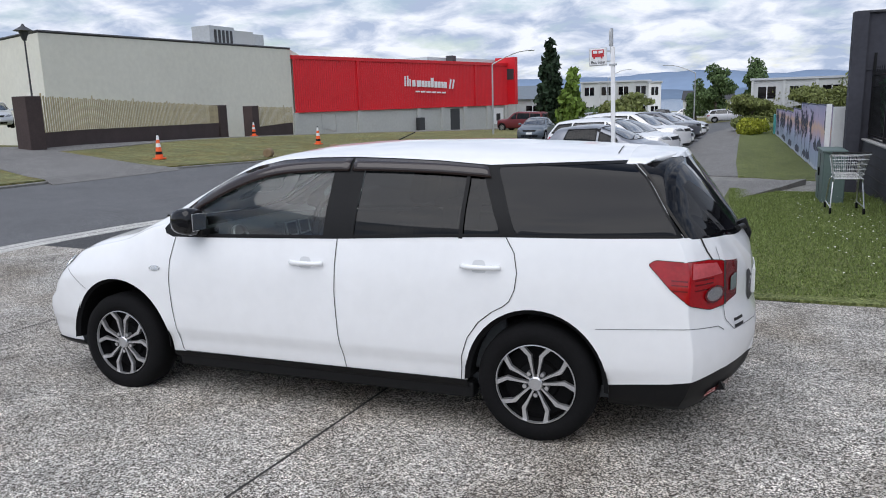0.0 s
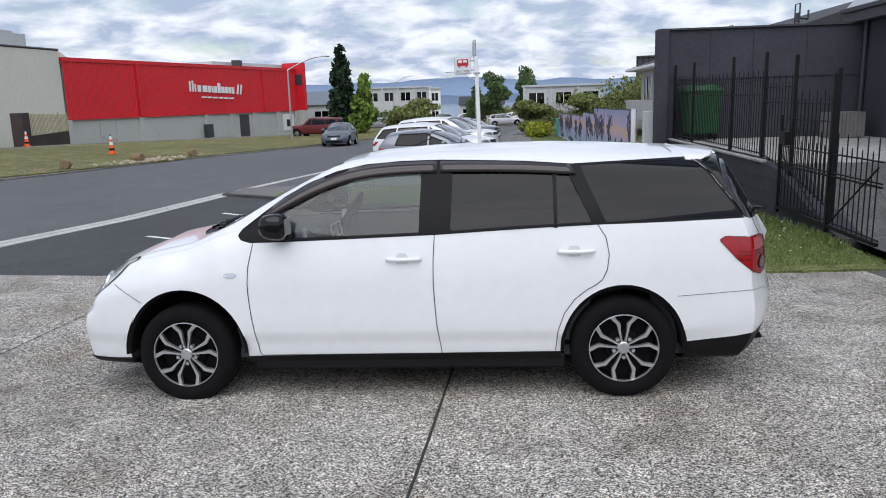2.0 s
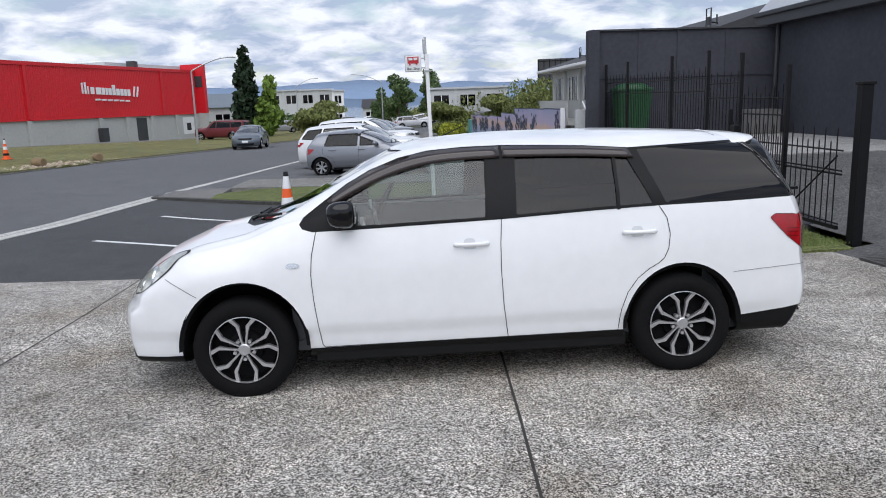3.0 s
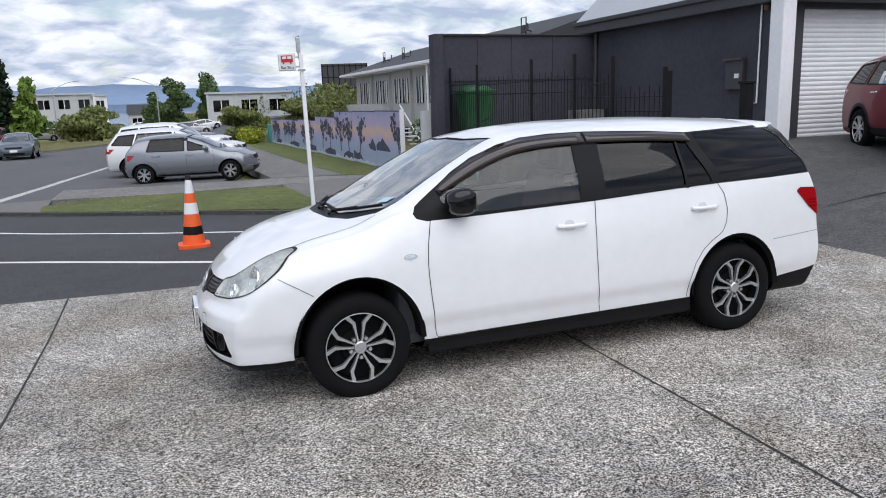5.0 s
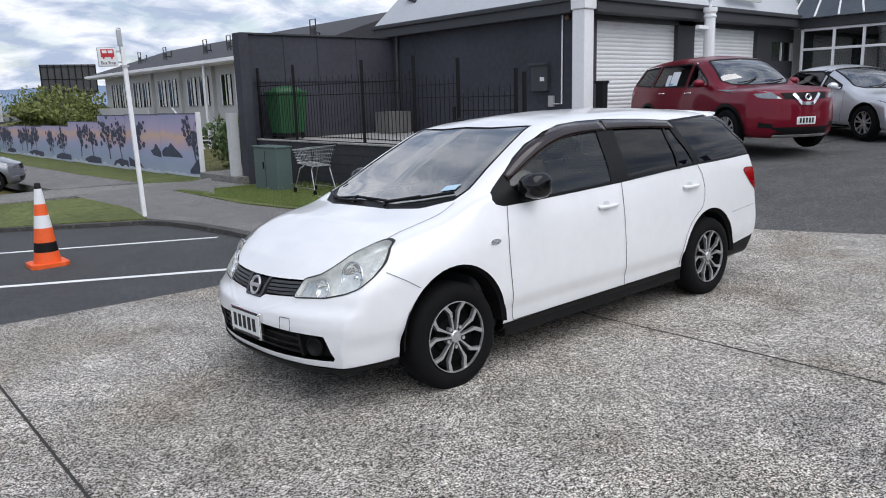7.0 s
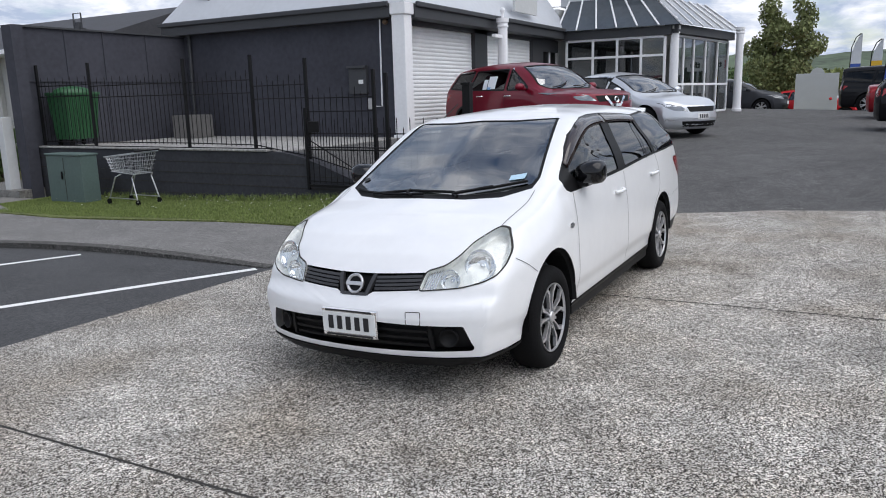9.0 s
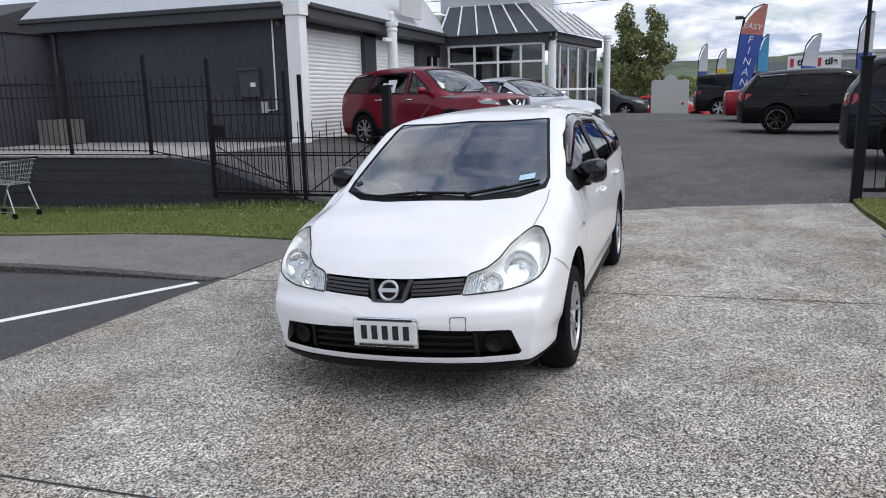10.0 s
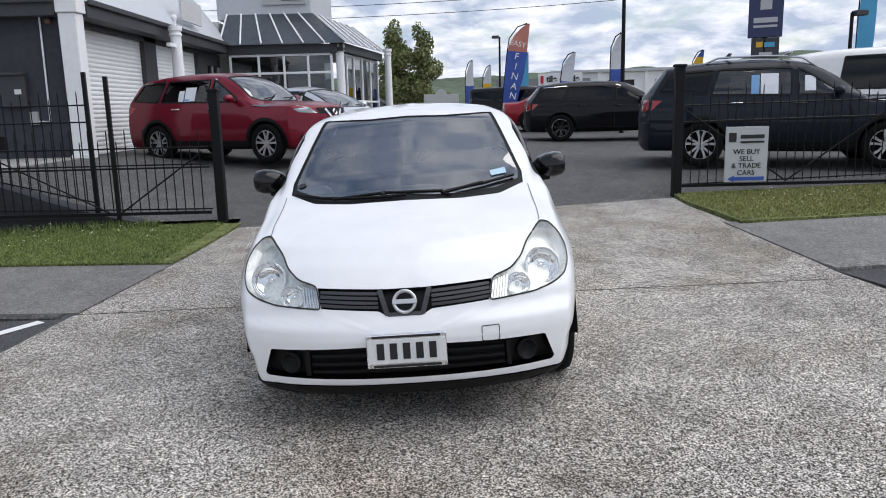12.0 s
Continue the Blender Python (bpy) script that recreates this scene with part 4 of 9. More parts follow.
# ---- the white estate car
hero_shell = Shell(
    top=[(-2.4, 0.66), (-2.1, 0.742), (-1.9, 0.838), (-1.65, 0.913), (-1.45, 0.953), (-1.36, 0.97), (-1.28, 0.99), (-1.18, 1.03), (-1.05, 1.085), (-0.8, 1.212), (-0.6, 1.312), (-0.4, 1.402), (-0.27, 1.432), (0.0, 1.456), (0.3, 1.467), (0.8, 1.466), (1.3, 1.446), (1.75, 1.415), (2.4, 1.36)],
    belt=[(-3, 0.92), (-1.2, 0.945), (-0.9, 0.965), (-0.5, 0.985), (0.2, 0.995), (1.15, 1.04), (1.95, 1.07), (3, 1.09)],
    width=1.695, roof_w=1.16, floor=0.175,
    nose=[(0.18, -2.08), (0.22, -2.135), (0.32, -2.158), (0.44, -2.166), (0.50, -2.155), (0.54, -2.11), (0.60, -2.09), (0.67, -2.035), (0.74, -1.965), (0.82, -1.85), (0.9, -1.66)],
    tail=[(0.18, 2.12), (0.24, 2.19), (0.30, 2.235), (0.36, 2.265), (0.48, 2.28), (0.59, 2.272), (0.66, 2.243), (0.72, 2.245), (0.80, 2.253), (0.87, 2.255), (0.93, 2.225), (1.03, 2.165), (1.22, 2.03), (1.35, 1.935), (1.40, 1.90), (1.46, 1.86), (1.6, 1.7)],
    nose_curve=0.155, tail_curve=0.19, edge_drop=[(-0.9, 0.045), (-0.4, 0.052), (0.0, 0.066), (1.0, 0.075)],
    plan=[(-3, 0.80), (-2.12, 0.855), (-1.95, 0.905), (-1.85, 0.94), (-1.72, 0.972), (-1.5, 1.0), (-1.3, 1.006), (-0.9, 1.0), (1.0, 1.0), (1.3, 1.006), (1.9, 0.985), (3, 0.95)],
    roof_plan=[(-1.2, 0.67), (-0.9, 0.67), (-0.5, 0.634), (-0.2, 0.606), (0.2, 0.592), (1.2, 0.58)])
WHITECAR = paint("white_car_paint", (0.83, 0.835, 0.84))
LAMPWHITE = pbr("bright_lamp_housing", (0.80, 0.81, 0.77), 0.30, metal=0.35, var=0.25, scale=16, fine=60)
HEADLINING = pbr("grey_headlining", (0.16, 0.165, 0.17), 0.9, var=0.1, scale=5, fine=90, bump=0.1)
SHUTLINE = pbr("narrow_shut_line", (0.16, 0.16, 0.165), 0.9, var=0.2, scale=8, fine=60)
# darker copy of the body white: shade of the handle cups as colour
CUPSHADE = pbr("shaded_white_paint", (0.62, 0.63, 0.64), 0.35, var=0.05, scale=4, fine=30)
VISOR = pbr("smoked_brown_acrylic", (0.022, 0.013, 0.011), 0.12, var=0.15, scale=3, fine=30, coat=0.4)
STICKER = pbr("pale_blue_sticker", (0.42, 0.60, 0.72), 0.5, var=0.12, scale=20, fine=90)
GREYPL = pbr("grey_plastic", (0.035, 0.035, 0.038), 0.45, var=0.15, scale=8, fine=90)
hero_spec = dict(arches=[(-1.326, 0.376), (1.272, 0.356)], arch_tall=1.07, hub=0.277, r=0.302, style="cap", cabin=(-1.05, 1.95), seats=(0.15, 1.0), wheel_x=(-1.335, 1.276), pitch=0.006)
hero_pose = pose(0, 0.04, -0.030, -2.0, -0.4, 0)


def visor_strip(tree, upper, lower, s, n=28):
    """A thin curved deflector along the top of a side window, standing a little off the glass at its lower edge."""
    def edge(line, out):
        xs, zs = zip(*line)
        us = np.linspace(0, 1, n)
        ks = np.linspace(0, 1, len(line))
        px = [float(spline(ks, xs, u)) for u in us]
        pz = [float(spline(ks, zs, u)) for u in us]
        hy = [abs(tree.ray_cast(Vector((x, 3 * s, z)), Vector((0, -s, 0)))[0].y) for x, z in zip(px, pz)]
        co = np.polyfit(px, hy, 3)
        return [Vector((x, s * (float(np.polyval(co, x)) + out), z)) for x, z in zip(px, pz)]

    rows = [edge(upper, 0.004), edge([((a[0] + b[0]) / 2, (a[1] + b[1]) / 2 + 0.006) for a, b in zip(upper, lower)], 0.007), edge(lower, 0.009)]
    bm = bmesh.new()
    vs = [[bm.verts.new(p) for p in r] for r in rows]
    for p, q in zip(vs, vs[1:]):
        for k in range(n - 1):
            bm.faces.new((p[k], p[k + 1], q[k + 1], q[k]))
    bmesh.ops.recalc_face_normals(bm, faces=bm.faces)
    return sheet(bm, 0.003)


def estate_car():
    """The white estate: panels, glass, lamps and trim cut out of one body surface."""
    root = empty("estate_car", hero_pose, "white estate car with black sill trim and tinted rear windows", "car")
    sh = hero_shell
    bm = sh.build(190, 52)
    corner = [v for v in bm.verts if v.co.x > 1.78 and abs(v.co.y) > 0.3 and 0.24 < v.co.z < 1.34]
    for _ in range(10):
        bmesh.ops.smooth_vert(bm, verts=corner, factor=0.5, use_axis_x=True, use_axis_y=True, use_axis_z=False)
    tree = BVHTree.FromBMesh(bm)
    sides = (("left", -1), ("right", 1))

    def panel(name, b, mat, parent=root, label="", sink=0.0, thick=0.0, shadow=True):
        if sink:
            sunk(b, sink)
        if thick:
            sheet(b, thick)
        ob = part(name, b, mat, parent, label, smooth=True)
        ob.visible_shadow = shadow
        return ob

    for wx, r in hero_spec["arches"]:
        carve(bm, [(x, 0.277 + 0.004 * wx + (z - 0.277) * hero_spec["arch_tall"]) for x, z in disc_outline(wx, 0.277, r, 48)], "wings").free()
    # side glass and its black surround
    front_pane = rounded([(-0.72, 0.962), (-0.80, 1.05), (-0.775, 1.09), (-0.60, 1.195), (-0.384, 1.29), (-0.214, 1.328), (0.0, 1.346), (0.125, 1.352), (0.108, 0.976)], 0.02)
    rear_pane = rounded([(0.290, 0.984), (0.308, 1.352), (0.60, 1.345), (0.965, 1.318), (1.10, 1.016)], 0.02)
    quarter = rounded([(1.045, 1.335), (1.175, 1.018), (1.925, 1.034), (1.86, 1.13), (1.765, 1.278), (1.69, 1.350)], 0.02)
    dlo = [(-0.972, 0.985), (-0.95, 1.022), (-0.90, 1.058), (-0.831, 1.108), (-0.695, 1.202), (-0.557, 1.276), (-0.384, 1.340), (-0.214, 1.374), (0.0, 1.387), (0.24, 1.388), (0.458, 1.380), (0.726, 1.367), (1.0, 1.344), (1.3, 1.352), (1.69, 1.361), (1.773, 1.282), (1.867, 1.138), (1.945, 1.022), (1.56, 1.011), (1.138, 1.004), (0.757, 0.991), (0.196, 0.965), (-0.218, 0.954), (-0.677, 0.943), (-0.90, 0.940), (-0.955, 0.958)]
    for view, s in sides:
        panel("front_window", carve(bm, front_pane, view), SIDEGLASS, sink=-0.008, shadow=False)
        panel("rear_window", carve(bm, rear_pane, view), TINT, sink=-0.008, shadow=False)
        panel("quarter_window", carve(bm, quarter, view), TINT_SOLID, sink=-0.004)
        panel("window_surround", carve(bm, dlo, view), BLACKPL, sink=-0.002)
        b = sunk(carve(bm, [(1.692, 1.363), (1.773, 1.284), (1.867, 1.14), (1.947, 1.022), (2.35, 0.995), (2.35, 1.2), (2.0, 1.372)], view), -0.002)
        bmesh.ops.split_edges(b, edges=[e for e in b.edges if len(e.link_faces) == 2 and e.calc_face_angle() > 0.35])
        panel("pillar_glass", b, TINT_SOLID)
        part("panel_gap", seam(tree, [(1.70, 1.362), (1.783, 1.282), (1.877, 1.138), (1.957, 1.022)], view, 0.010, 0.003), JOINT, root)
        for upper, lower in (([(-0.815, 1.112), (-0.695, 1.196), (-0.557, 1.270), (-0.384, 1.334), (-0.214, 1.368), (0, 1.381), (0.215, 1.382)], [(-0.795, 1.080), (-0.66, 1.140), (-0.52, 1.206), (-0.36, 1.262), (-0.20, 1.296), (0.0, 1.312), (0.215, 1.318)]),
                             ([(0.232, 1.382), (0.458, 1.375), (0.726, 1.362), (0.988, 1.340)], [(0.232, 1.318), (0.458, 1.314), (0.726, 1.304), (1.018, 1.284)])):
            part("rain_visor", visor_strip(tree, upper, lower, s), VISOR, root, "smoked brown rain visor", smooth=True)
        part("window_divider", project(tree, [(0.884, 0.99), (0.904, 0.99), (0.908, 1.31), (0.888, 1.31)], view, 0.001, 0.05), BLACKPL, root)
    # windscreen over a black cowl
    half = [(-0.46, 0), (-0.45, 0.25), (-0.385, 0.522), (-0.60, 0.560), (-0.82, 0.597), (-1.02, 0.634), (-1.10, 0.625), (-1.205, 0.50), (-1.28, 0.30), (-1.31, 0)]
    scr = half + [(x, -y) for x, y in half[-2:0:-1]]
    half = [(-0.44, 0), (-0.43, 0.25), (-0.362, 0.540), (-0.60, 0.580), (-0.82, 0.617), (-1.03, 0.655), (-1.15, 0.648), (-1.285, 0.50), (-1.365, 0.30), (-1.395, 0)]
    cowl = half + [(x, -y) for x, y in half[-2:0:-1]]
    panel("windscreen", carve(bm, scr, "top"), SCREEN, sink=-0.004, shadow=False)
    panel("cowl", carve(bm, cowl, "top"), BLACKPL, sink=-0.006)
    # rear glass, wrapped round the corners
    half = [(0, 0.985), (0.35, 0.988), (0.74, 1.012), (0.80, 1.06), (0.74, 1.26), (0.68, 1.350), (0.3, 1.362), (0, 1.365)]
    panel("rear_windscreen", carve(bm, half + [(-y, z) for y, z in half[-2:0:-1]], "back"), TINT_SOLID, sink=-0.003)
    # nose: lamps, grille, intake
    lamp = rounded([(0.672, 0.852), (0.715, 0.842), (0.752, 0.80), (0.775, 0.745), (0.772, 0.685), (0.745, 0.638), (0.69, 0.612), (0.593, 0.590), (0.38, 0.576), (0.40, 0.667), (0.49, 0.692), (0.545, 0.735), (0.583, 0.79), (0.645, 0.838)], 0.02)
    for s in (-1, 1):
        b = carve(bm, [(s * y, z) for y, z in lamp], "front")
        back = sunk(b.copy(), -0.055)
        b.verts.index_update(), b.edges.index_update(), back.verts.ensure_lookup_table()
        rim = {}
        for e in [e for e in b.edges if e.is_boundary]:
            i, j = e.verts[0].index, e.verts[1].index
            for k in (i, j):
                if k not in rim:
                    b.verts.ensure_lookup_table()
                    rim[k] = back.verts.new(b.verts[k].co)
            back.verts.ensure_lookup_table()
            back.faces.new((back.verts[i], back.verts[j], rim[j], rim[i]))
        bmesh.ops.recalc_face_normals(back, faces=back.faces)
        bowl = panel("headlamp", back, LAMPWHITE, root, "clear headlamp with round reflectors")
        panel("lens", sunk(b, 0.002), LENS, bowl, shadow=False)
        for y, z, r in ((0.655, 0.700, 0.075), (0.528, 0.636, 0.050)):
            hit = tree.ray_cast(Vector((-5, s * y, z)), Vector((1, 0, 0)))[0]
            nrm = tree.ray_cast(Vector((-5, s * y, z)), Vector((1, 0, 0)))[1]
            nrm = nrm if nrm.x < 0 else -nrm
            way = (nrm * 0.6 + Vector((-1, 0, 0))).normalized()
            m = Matrix.Translation(hit - nrm * 0.030) @ (-way).to_track_quat("Z", "Y").to_matrix().to_4x4()
            c = bmesh.new()
            prof = [(r * 1.08, 0.0), (r, -0.006), (r * 0.96, 0.004), (r * 0.8, 0.03), (r * 0.5, 0.052), (r * 0.2, 0.06), (r * 0.16, 0.03), (0.0005, 0.026)]
            c = lathe([(rr, h * 0.55) for rr, h in prof], 28, "Z")
            part("lamp_bowl", c, CHROME, bowl, smooth=True, m=m)
            part("lamp_ring", lathe([(r * 1.10, 0.004), (r * 1.14, -0.008), (r * 1.06, -0.010), (r * 1.04, 0.002), (r * 1.10, 0.004)], 28, "Z"), REFLECTOR, bowl, smooth=True, m=m)
        for k in range(6):
            y = 0.395 + 0.013 * k
            b = seam(tree, [(s * y, 0.586), (s * (y + 0.016), 0.664 + 0.02 * k / 5)], "front", 0.007, -0.02)
            part("indicator_rib", b, REFLECTOR, bowl)
        b = seam(tree, [(s * y, z) for y, z in lamp + lamp[:1]], "front", 0.007, 0.003)
        part("lamp_gap", b, JOINT, root)
    grille = [(0.395, 0.662), (0.10, 0.650), (-0.10, 0.650), (-0.395, 0.662), (-0.378, 0.579), (-0.12, 0.562), (-0.078, 0.541), (0.078, 0.541), (0.12, 0.562), (0.378, 0.579)]
    g = panel("grille", carve(bm, grille, "front"), BLACKPL, root, "black slatted grille", sink=-0.03)
    for s in (-1, 1):
        for k in range(4):
            u = (k + 0.5) / 4
            part("slat", sheet(seam(tree, [(s * 0.12, 0.570 + 0.074 * u), (s * 0.25, 0.576 + 0.074 * u), (s * 0.384, 0.586 + 0.070 * u)], "front", 0.0125, -0.004), 0.012), GREYPL, g)
        for y in (0.155, 0.20, 0.245, 0.29, 0.335):
            part("grille_rib", seam(tree, [(s * y, 0.572), (s * y, 0.655)], "front", 0.005, -0.012), BLACKPL, g)
        part("grille_edge", sheet(seam(tree, [(s * 0.078, 0.545), (s * 0.112, 0.648)], "front", 0.022, 0.004), 0.02), GREYPL, g)
    part("grille_edge", sheet(seam(tree, [(0.078, 0.547), (-0.078, 0.547)], "front", 0.014, 0.004), 0.02), GREYPL, g)
    hit = tree.ray_cast(Vector((-5, 0, 0.598)), Vector((1, 0, 0)))[0]
    m = Matrix.Translation((hit.x - 0.004, 0, 0.598)) @ pose(0, 0, 0, 0, -70, 0)
    bd = part("badge", lathe([(0.040, 0.004), (0.046, 0.012), (0.054, 0.010), (0.056, 0.0), (0.038, 0.0), (0.040, 0.004)], 36, "Z"), ALLOY, g, "chrome ring badge", smooth=True, m=m)
    part("badge_bar", box(-0.011, -0.055, 0.004, 0.011, 0.055, 0.014, 0.003), ALLOY, bd)
    part("badge_backing", lathe([(0.0005, 0.002), (0.040, 0.002)], 24, "Z"), BLACKPL, bd)
    intake = rounded([(0.625, 0.404), (0.40, 0.410), (0.17, 0.418), (-0.17, 0.418), (-0.40, 0.410), (-0.625, 0.404), (-0.668, 0.285), (-0.655, 0.270), (-0.48, 0.266), (0, 0.262), (0.48, 0.266), (0.655, 0.270), (0.668, 0.285)], 0.012)
    low = panel("lower_intake", carve(bm, intake, "front"), BLACKPL, root, "black lower air intake with fog lamp covers", sink=-0.045)
    for z in (0.295, 0.335, 0.375):
        part("slat", sheet(seam(tree, [(0.44, z - 0.006), (0.2, z), (-0.2, z), (-0.44, z - 0.006)], "front", 0.014, -0.018), 0.012), BLACKPL, low)
    for s in (-1, 1):
        hit = tree.ray_cast(Vector((-5, s * 0.54, 0.335)), Vector((1, 0, 0)))[0]
        c = lathe([(0.050, 0.012), (0.050, -0.004), (0.042, -0.004), (0.040, 0.016), (0.0005, 0.014)], 28, "Z")
        part("fog_lamp_cover", c, BLACKPL, low, smooth=True, m=Matrix.Translation((hit.x + 0.022, s * 0.54, 0.335)) @ pose(0, 0, 0, 0, 90, 0) @ pose(0, 0, 0, s * 22, 0, 0))
        part("intake_cheek", sheet(seam(tree, [(s * 0.46, 0.272), (s * 0.455, 0.395)], "front", 0.02, -0.012), 0.02), BLACKPL, low)
    # black lower trims and underside
    panel("front_lip", carve(bm, [(-2.4, 0.1), (-1.56, 0.1), (-1.56, 0.25), (-1.8, 0.235), (-2.4, 0.228)], "through"), BLACKPL, sink=0.008)
    panel("rear_valance", carve(bm, [(1.5, 0.1), (2.4, 0.1), (2.4, 0.405), (2.1, 0.383), (1.907, 0.347), (1.661, 0.320), (1.5, 0.305)], "through"), BLACKPL, sink=-0.004)
    for view, s in sides:
        panel("sill", carve(bm, [(-0.965, 0.1), (0.945, 0.1), (0.935, 0.264), (-0.96, 0.250)], view), BLACKPL, sink=0.006)
        edge = tree.ray_cast(Vector((0, s * 3, 0.225)), Vector((0, -s, 0)))[0]
        part("sill_lower", box(-0.925, s * 0.70, 0.158, 0.945, edge.y + s * 0.002, 0.245, 0.016), BLACKPL, root)
        part("reflector", project(tree, [(2.045, 0.252), (2.15, 0.262), (2.16, 0.296), (2.06, 0.282)], view, 0.004, 0.03), REDLENS, root, "red bumper reflector")
    floor = [f for f in bm.faces if f.normal.z < -0.6 and f.calc_center_median().z < 0.4]
    und = bmesh.new()
    for f in floor:
        und.faces.new([und.verts.new(v.co) for v in f.verts])
    bmesh.ops.remove_doubles(und, verts=und.verts, dist=1e-4)
    bmesh.ops.delete(bm, geom=floor, context="FACES")
    part("underbody", und, BLACKPL, root)
    # tail lamps
    for view, s in sides:
        poly = rounded([(1.80, 0.903), (1.83, 0.922), (2.05, 0.912), (2.112, 0.893), (2.12, 0.690), (2.06, 0.688), (1.985, 0.722), (1.90, 0.792)], 0.012)
        inner = rounded([(2.114, 0.893), (2.172, 0.875), (2.172, 0.715), (2.122, 0.690)], 0.008)
        b = carve(bm, poly, view)
        house = panel("tail_lamp", b, REDLENS, root, "red tail lamp with a clear lens", sink=0.004)
        panel("tailgate_lamp", carve(bm, inner, view), DEEPRED, root, sink=0.002)
        part("reverse_lens", project(tree, rounded([(2.14, 0.745), (2.165, 0.75), (2.165, 0.825), (2.14, 0.81)], 0.006), view, 0.008, 0.03), SMOKELENS, root)
        part("lamp_gap", seam(tree, [(2.113, 0.893), (2.121, 0.690)], view, 0.006, 0.006), JOINT, root)
        part("upper_lens", project(tree, [(1.985, 0.908), (2.08, 0.893), (2.105, 0.84), (1.985, 0.84)], view, 0.007, 0.03), PINKLENS, house)
        part("lens_ring", seam(tree, disc_outline(2.075, 0.755, 0.036, 24) + [(2.111, 0.755)], view, 0.008, 0.010), DEEPRED, house)
        part("clear_lens", project(tree, disc_outline(2.075, 0.755, 0.034, 24), view, 0.009, 0.03), REFLECTOR, house)
        for z in (0.79, 0.815, 0.835):
            part("lens_rib", seam(tree, [(1.90, z), (2.07, z - 0.006)], view, 0.006, 0.006), DEEPRED, house)
        part("lamp_gap", seam(tree, poly + poly[:1], view, 0.006, 0.003), JOINT, root)
    # the underside rises behind the rear wheels
    carve(bm, [(1.66, 0.05), (2.5, 0.05), (2.5, 0.28), (2.05, 0.250), (1.66, 0.205)], "through").free()
    part("rear_undertray", slab([(1.60, 0.19), (1.66, 0.207), (2.05, 0.252), (2.14, 0.262), (2.12, 0.30), (1.60, 0.25)], -0.56, 0.56, m=Matrix(((1, 0, 0, 0), (0, 0, 1, 0), (0, 1, 0, 0), (0, 0, 0, 1)))), BLACKPL, root)
    # gaps of the roof at the tailgate
    for s in (-1, 1):
        part("panel_gap", seam(tree, [(1.606, s * 0.45), (1.598, s * 0.20)], "top", 0.006), JOINT, root)
        part("panel_gap", seam(tree, [(1.70, s * 0.53), (1.745, s * 0.59)], "top", 0.006), JOINT, root)
    # doors, bonnet, tailgate and bumpers as panels of their own
    fdoor = [(-0.876, 0.945), (-0.908, 0.80), (-0.916, 0.70), (-0.915, 0.64), (-0.907, 0.528), (-0.890, 0.369), (-0.878, 0.275), (-0.865, 0.256), (0.222, 0.260), (0.198, 0.45), (0.187, 0.675), (0.190, 0.83), (0.200, 0.966)]
    rdoor = [(0.200, 0.966), (0.190, 0.83), (0.187, 0.675), (0.198, 0.45), (0.222, 0.260), (0.886, 0.264), (0.900, 0.397), (0.935, 0.499), (0.994, 0.581), (1.065, 0.638), (1.120, 0.668), (1.152, 0.695), (1.179, 0.752), (1.190, 0.836), (1.174, 0.932), (1.130, 1.004)]
    for view, s in sides:
        df = panel("front_door", carve(bm, fdoor, view), WHITECAR)
        dr = panel("rear_door", carve(bm, rdoor, view), WHITECAR)
        part("panel_gap", seam(tree, fdoor, view, 0.0045), JOINT, root)
        part("panel_gap", seam(tree, rdoor[4:], view, 0.0045), JOINT, root)
        part("panel_gap", seam(tree, [(-1.755, 0.705), (-1.66, 0.650), (-1.578, 0.598)], view, 0.004), SHUTLINE, root)
        part("panel_gap", seam(tree, [(1.57, 0.592), (1.8, 0.606), (1.985, 0.618), (2.10, 0.60), (2.125, 0.575)], view, 0.003), SHUTLINE, root)
        part("panel_gap", seam(tree, [(2.012, 1.01), (2.04, 0.95), (2.075, 0.893)], view, 0.006), JOINT, root)
        part("waist_seal", seam(tree, [(-0.66, 0.957), (0.2, 0.976), (0.757, 1.001), (1.12, 1.013)], view, 0.014, 0.006), BLACKPL, root)
        for x0, z, d in ((-0.082, 0.833, df), (0.906, 0.858, dr)):
            y = s * (sh.w * 0.985)
            # flat patch on the door; its greyer colour stands for the hollow's shade
            part("handle_recess", project(tree, rounded([(x0 + 0.05, z - 0.03), (x0 + 0.13, z - 0.03), (x0 + 0.12, z + 0.032), (x0 + 0.06, z + 0.032)], 0.02), view, 0.001, 0.03), CUPSHADE, d)
            h = bmesh.new()
            q = []
            for u in (0, 0.06, 0.15, 0.3, 0.5, 0.7, 0.85, 0.94, 1.0):
                y = tree.ray_cast(Vector((x0 + 0.2 * u, 3 * s, z)), Vector((0, -s, 0)))[0].y
                q.append((x0 + 0.2 * u, y + s * (0.004 + 0.026 * min(1, 5 * u, 5 * (1 - u))), z))
            tube(h, q, 0.0125, 10)
            part("door_handle", h, WHITECAR, d, smooth=True)
        part("side_indicator", project(tree, [(-1.018 + 0.040 * math.cos(a * math.pi / 8), 0.755 + 0.016 * math.sin(a * math.pi / 8)) for a in range(16)], view, 0.006, 0.02, 0.004), REFLECTOR, root)
    half = [(-1.165, 0.672), (-1.30, 0.677), (-1.50, 0.676), (-1.645, 0.668), (-1.80, 0.586), (-1.955, 0.502), (-2.043, 0.396), (-2.10, 0.10), (-2.105, 0)]
    back = [(-1.395, 0), (-1.365, 0.30), (-1.285, 0.50)]
    bonnet = half + [(x, -y) for x, y in half[-2::-1]] + [(-1.285, -0.5), (-1.365, -0.3)] + back
    panel("bonnet", carve(bm, bonnet, "top"), WHITECAR)
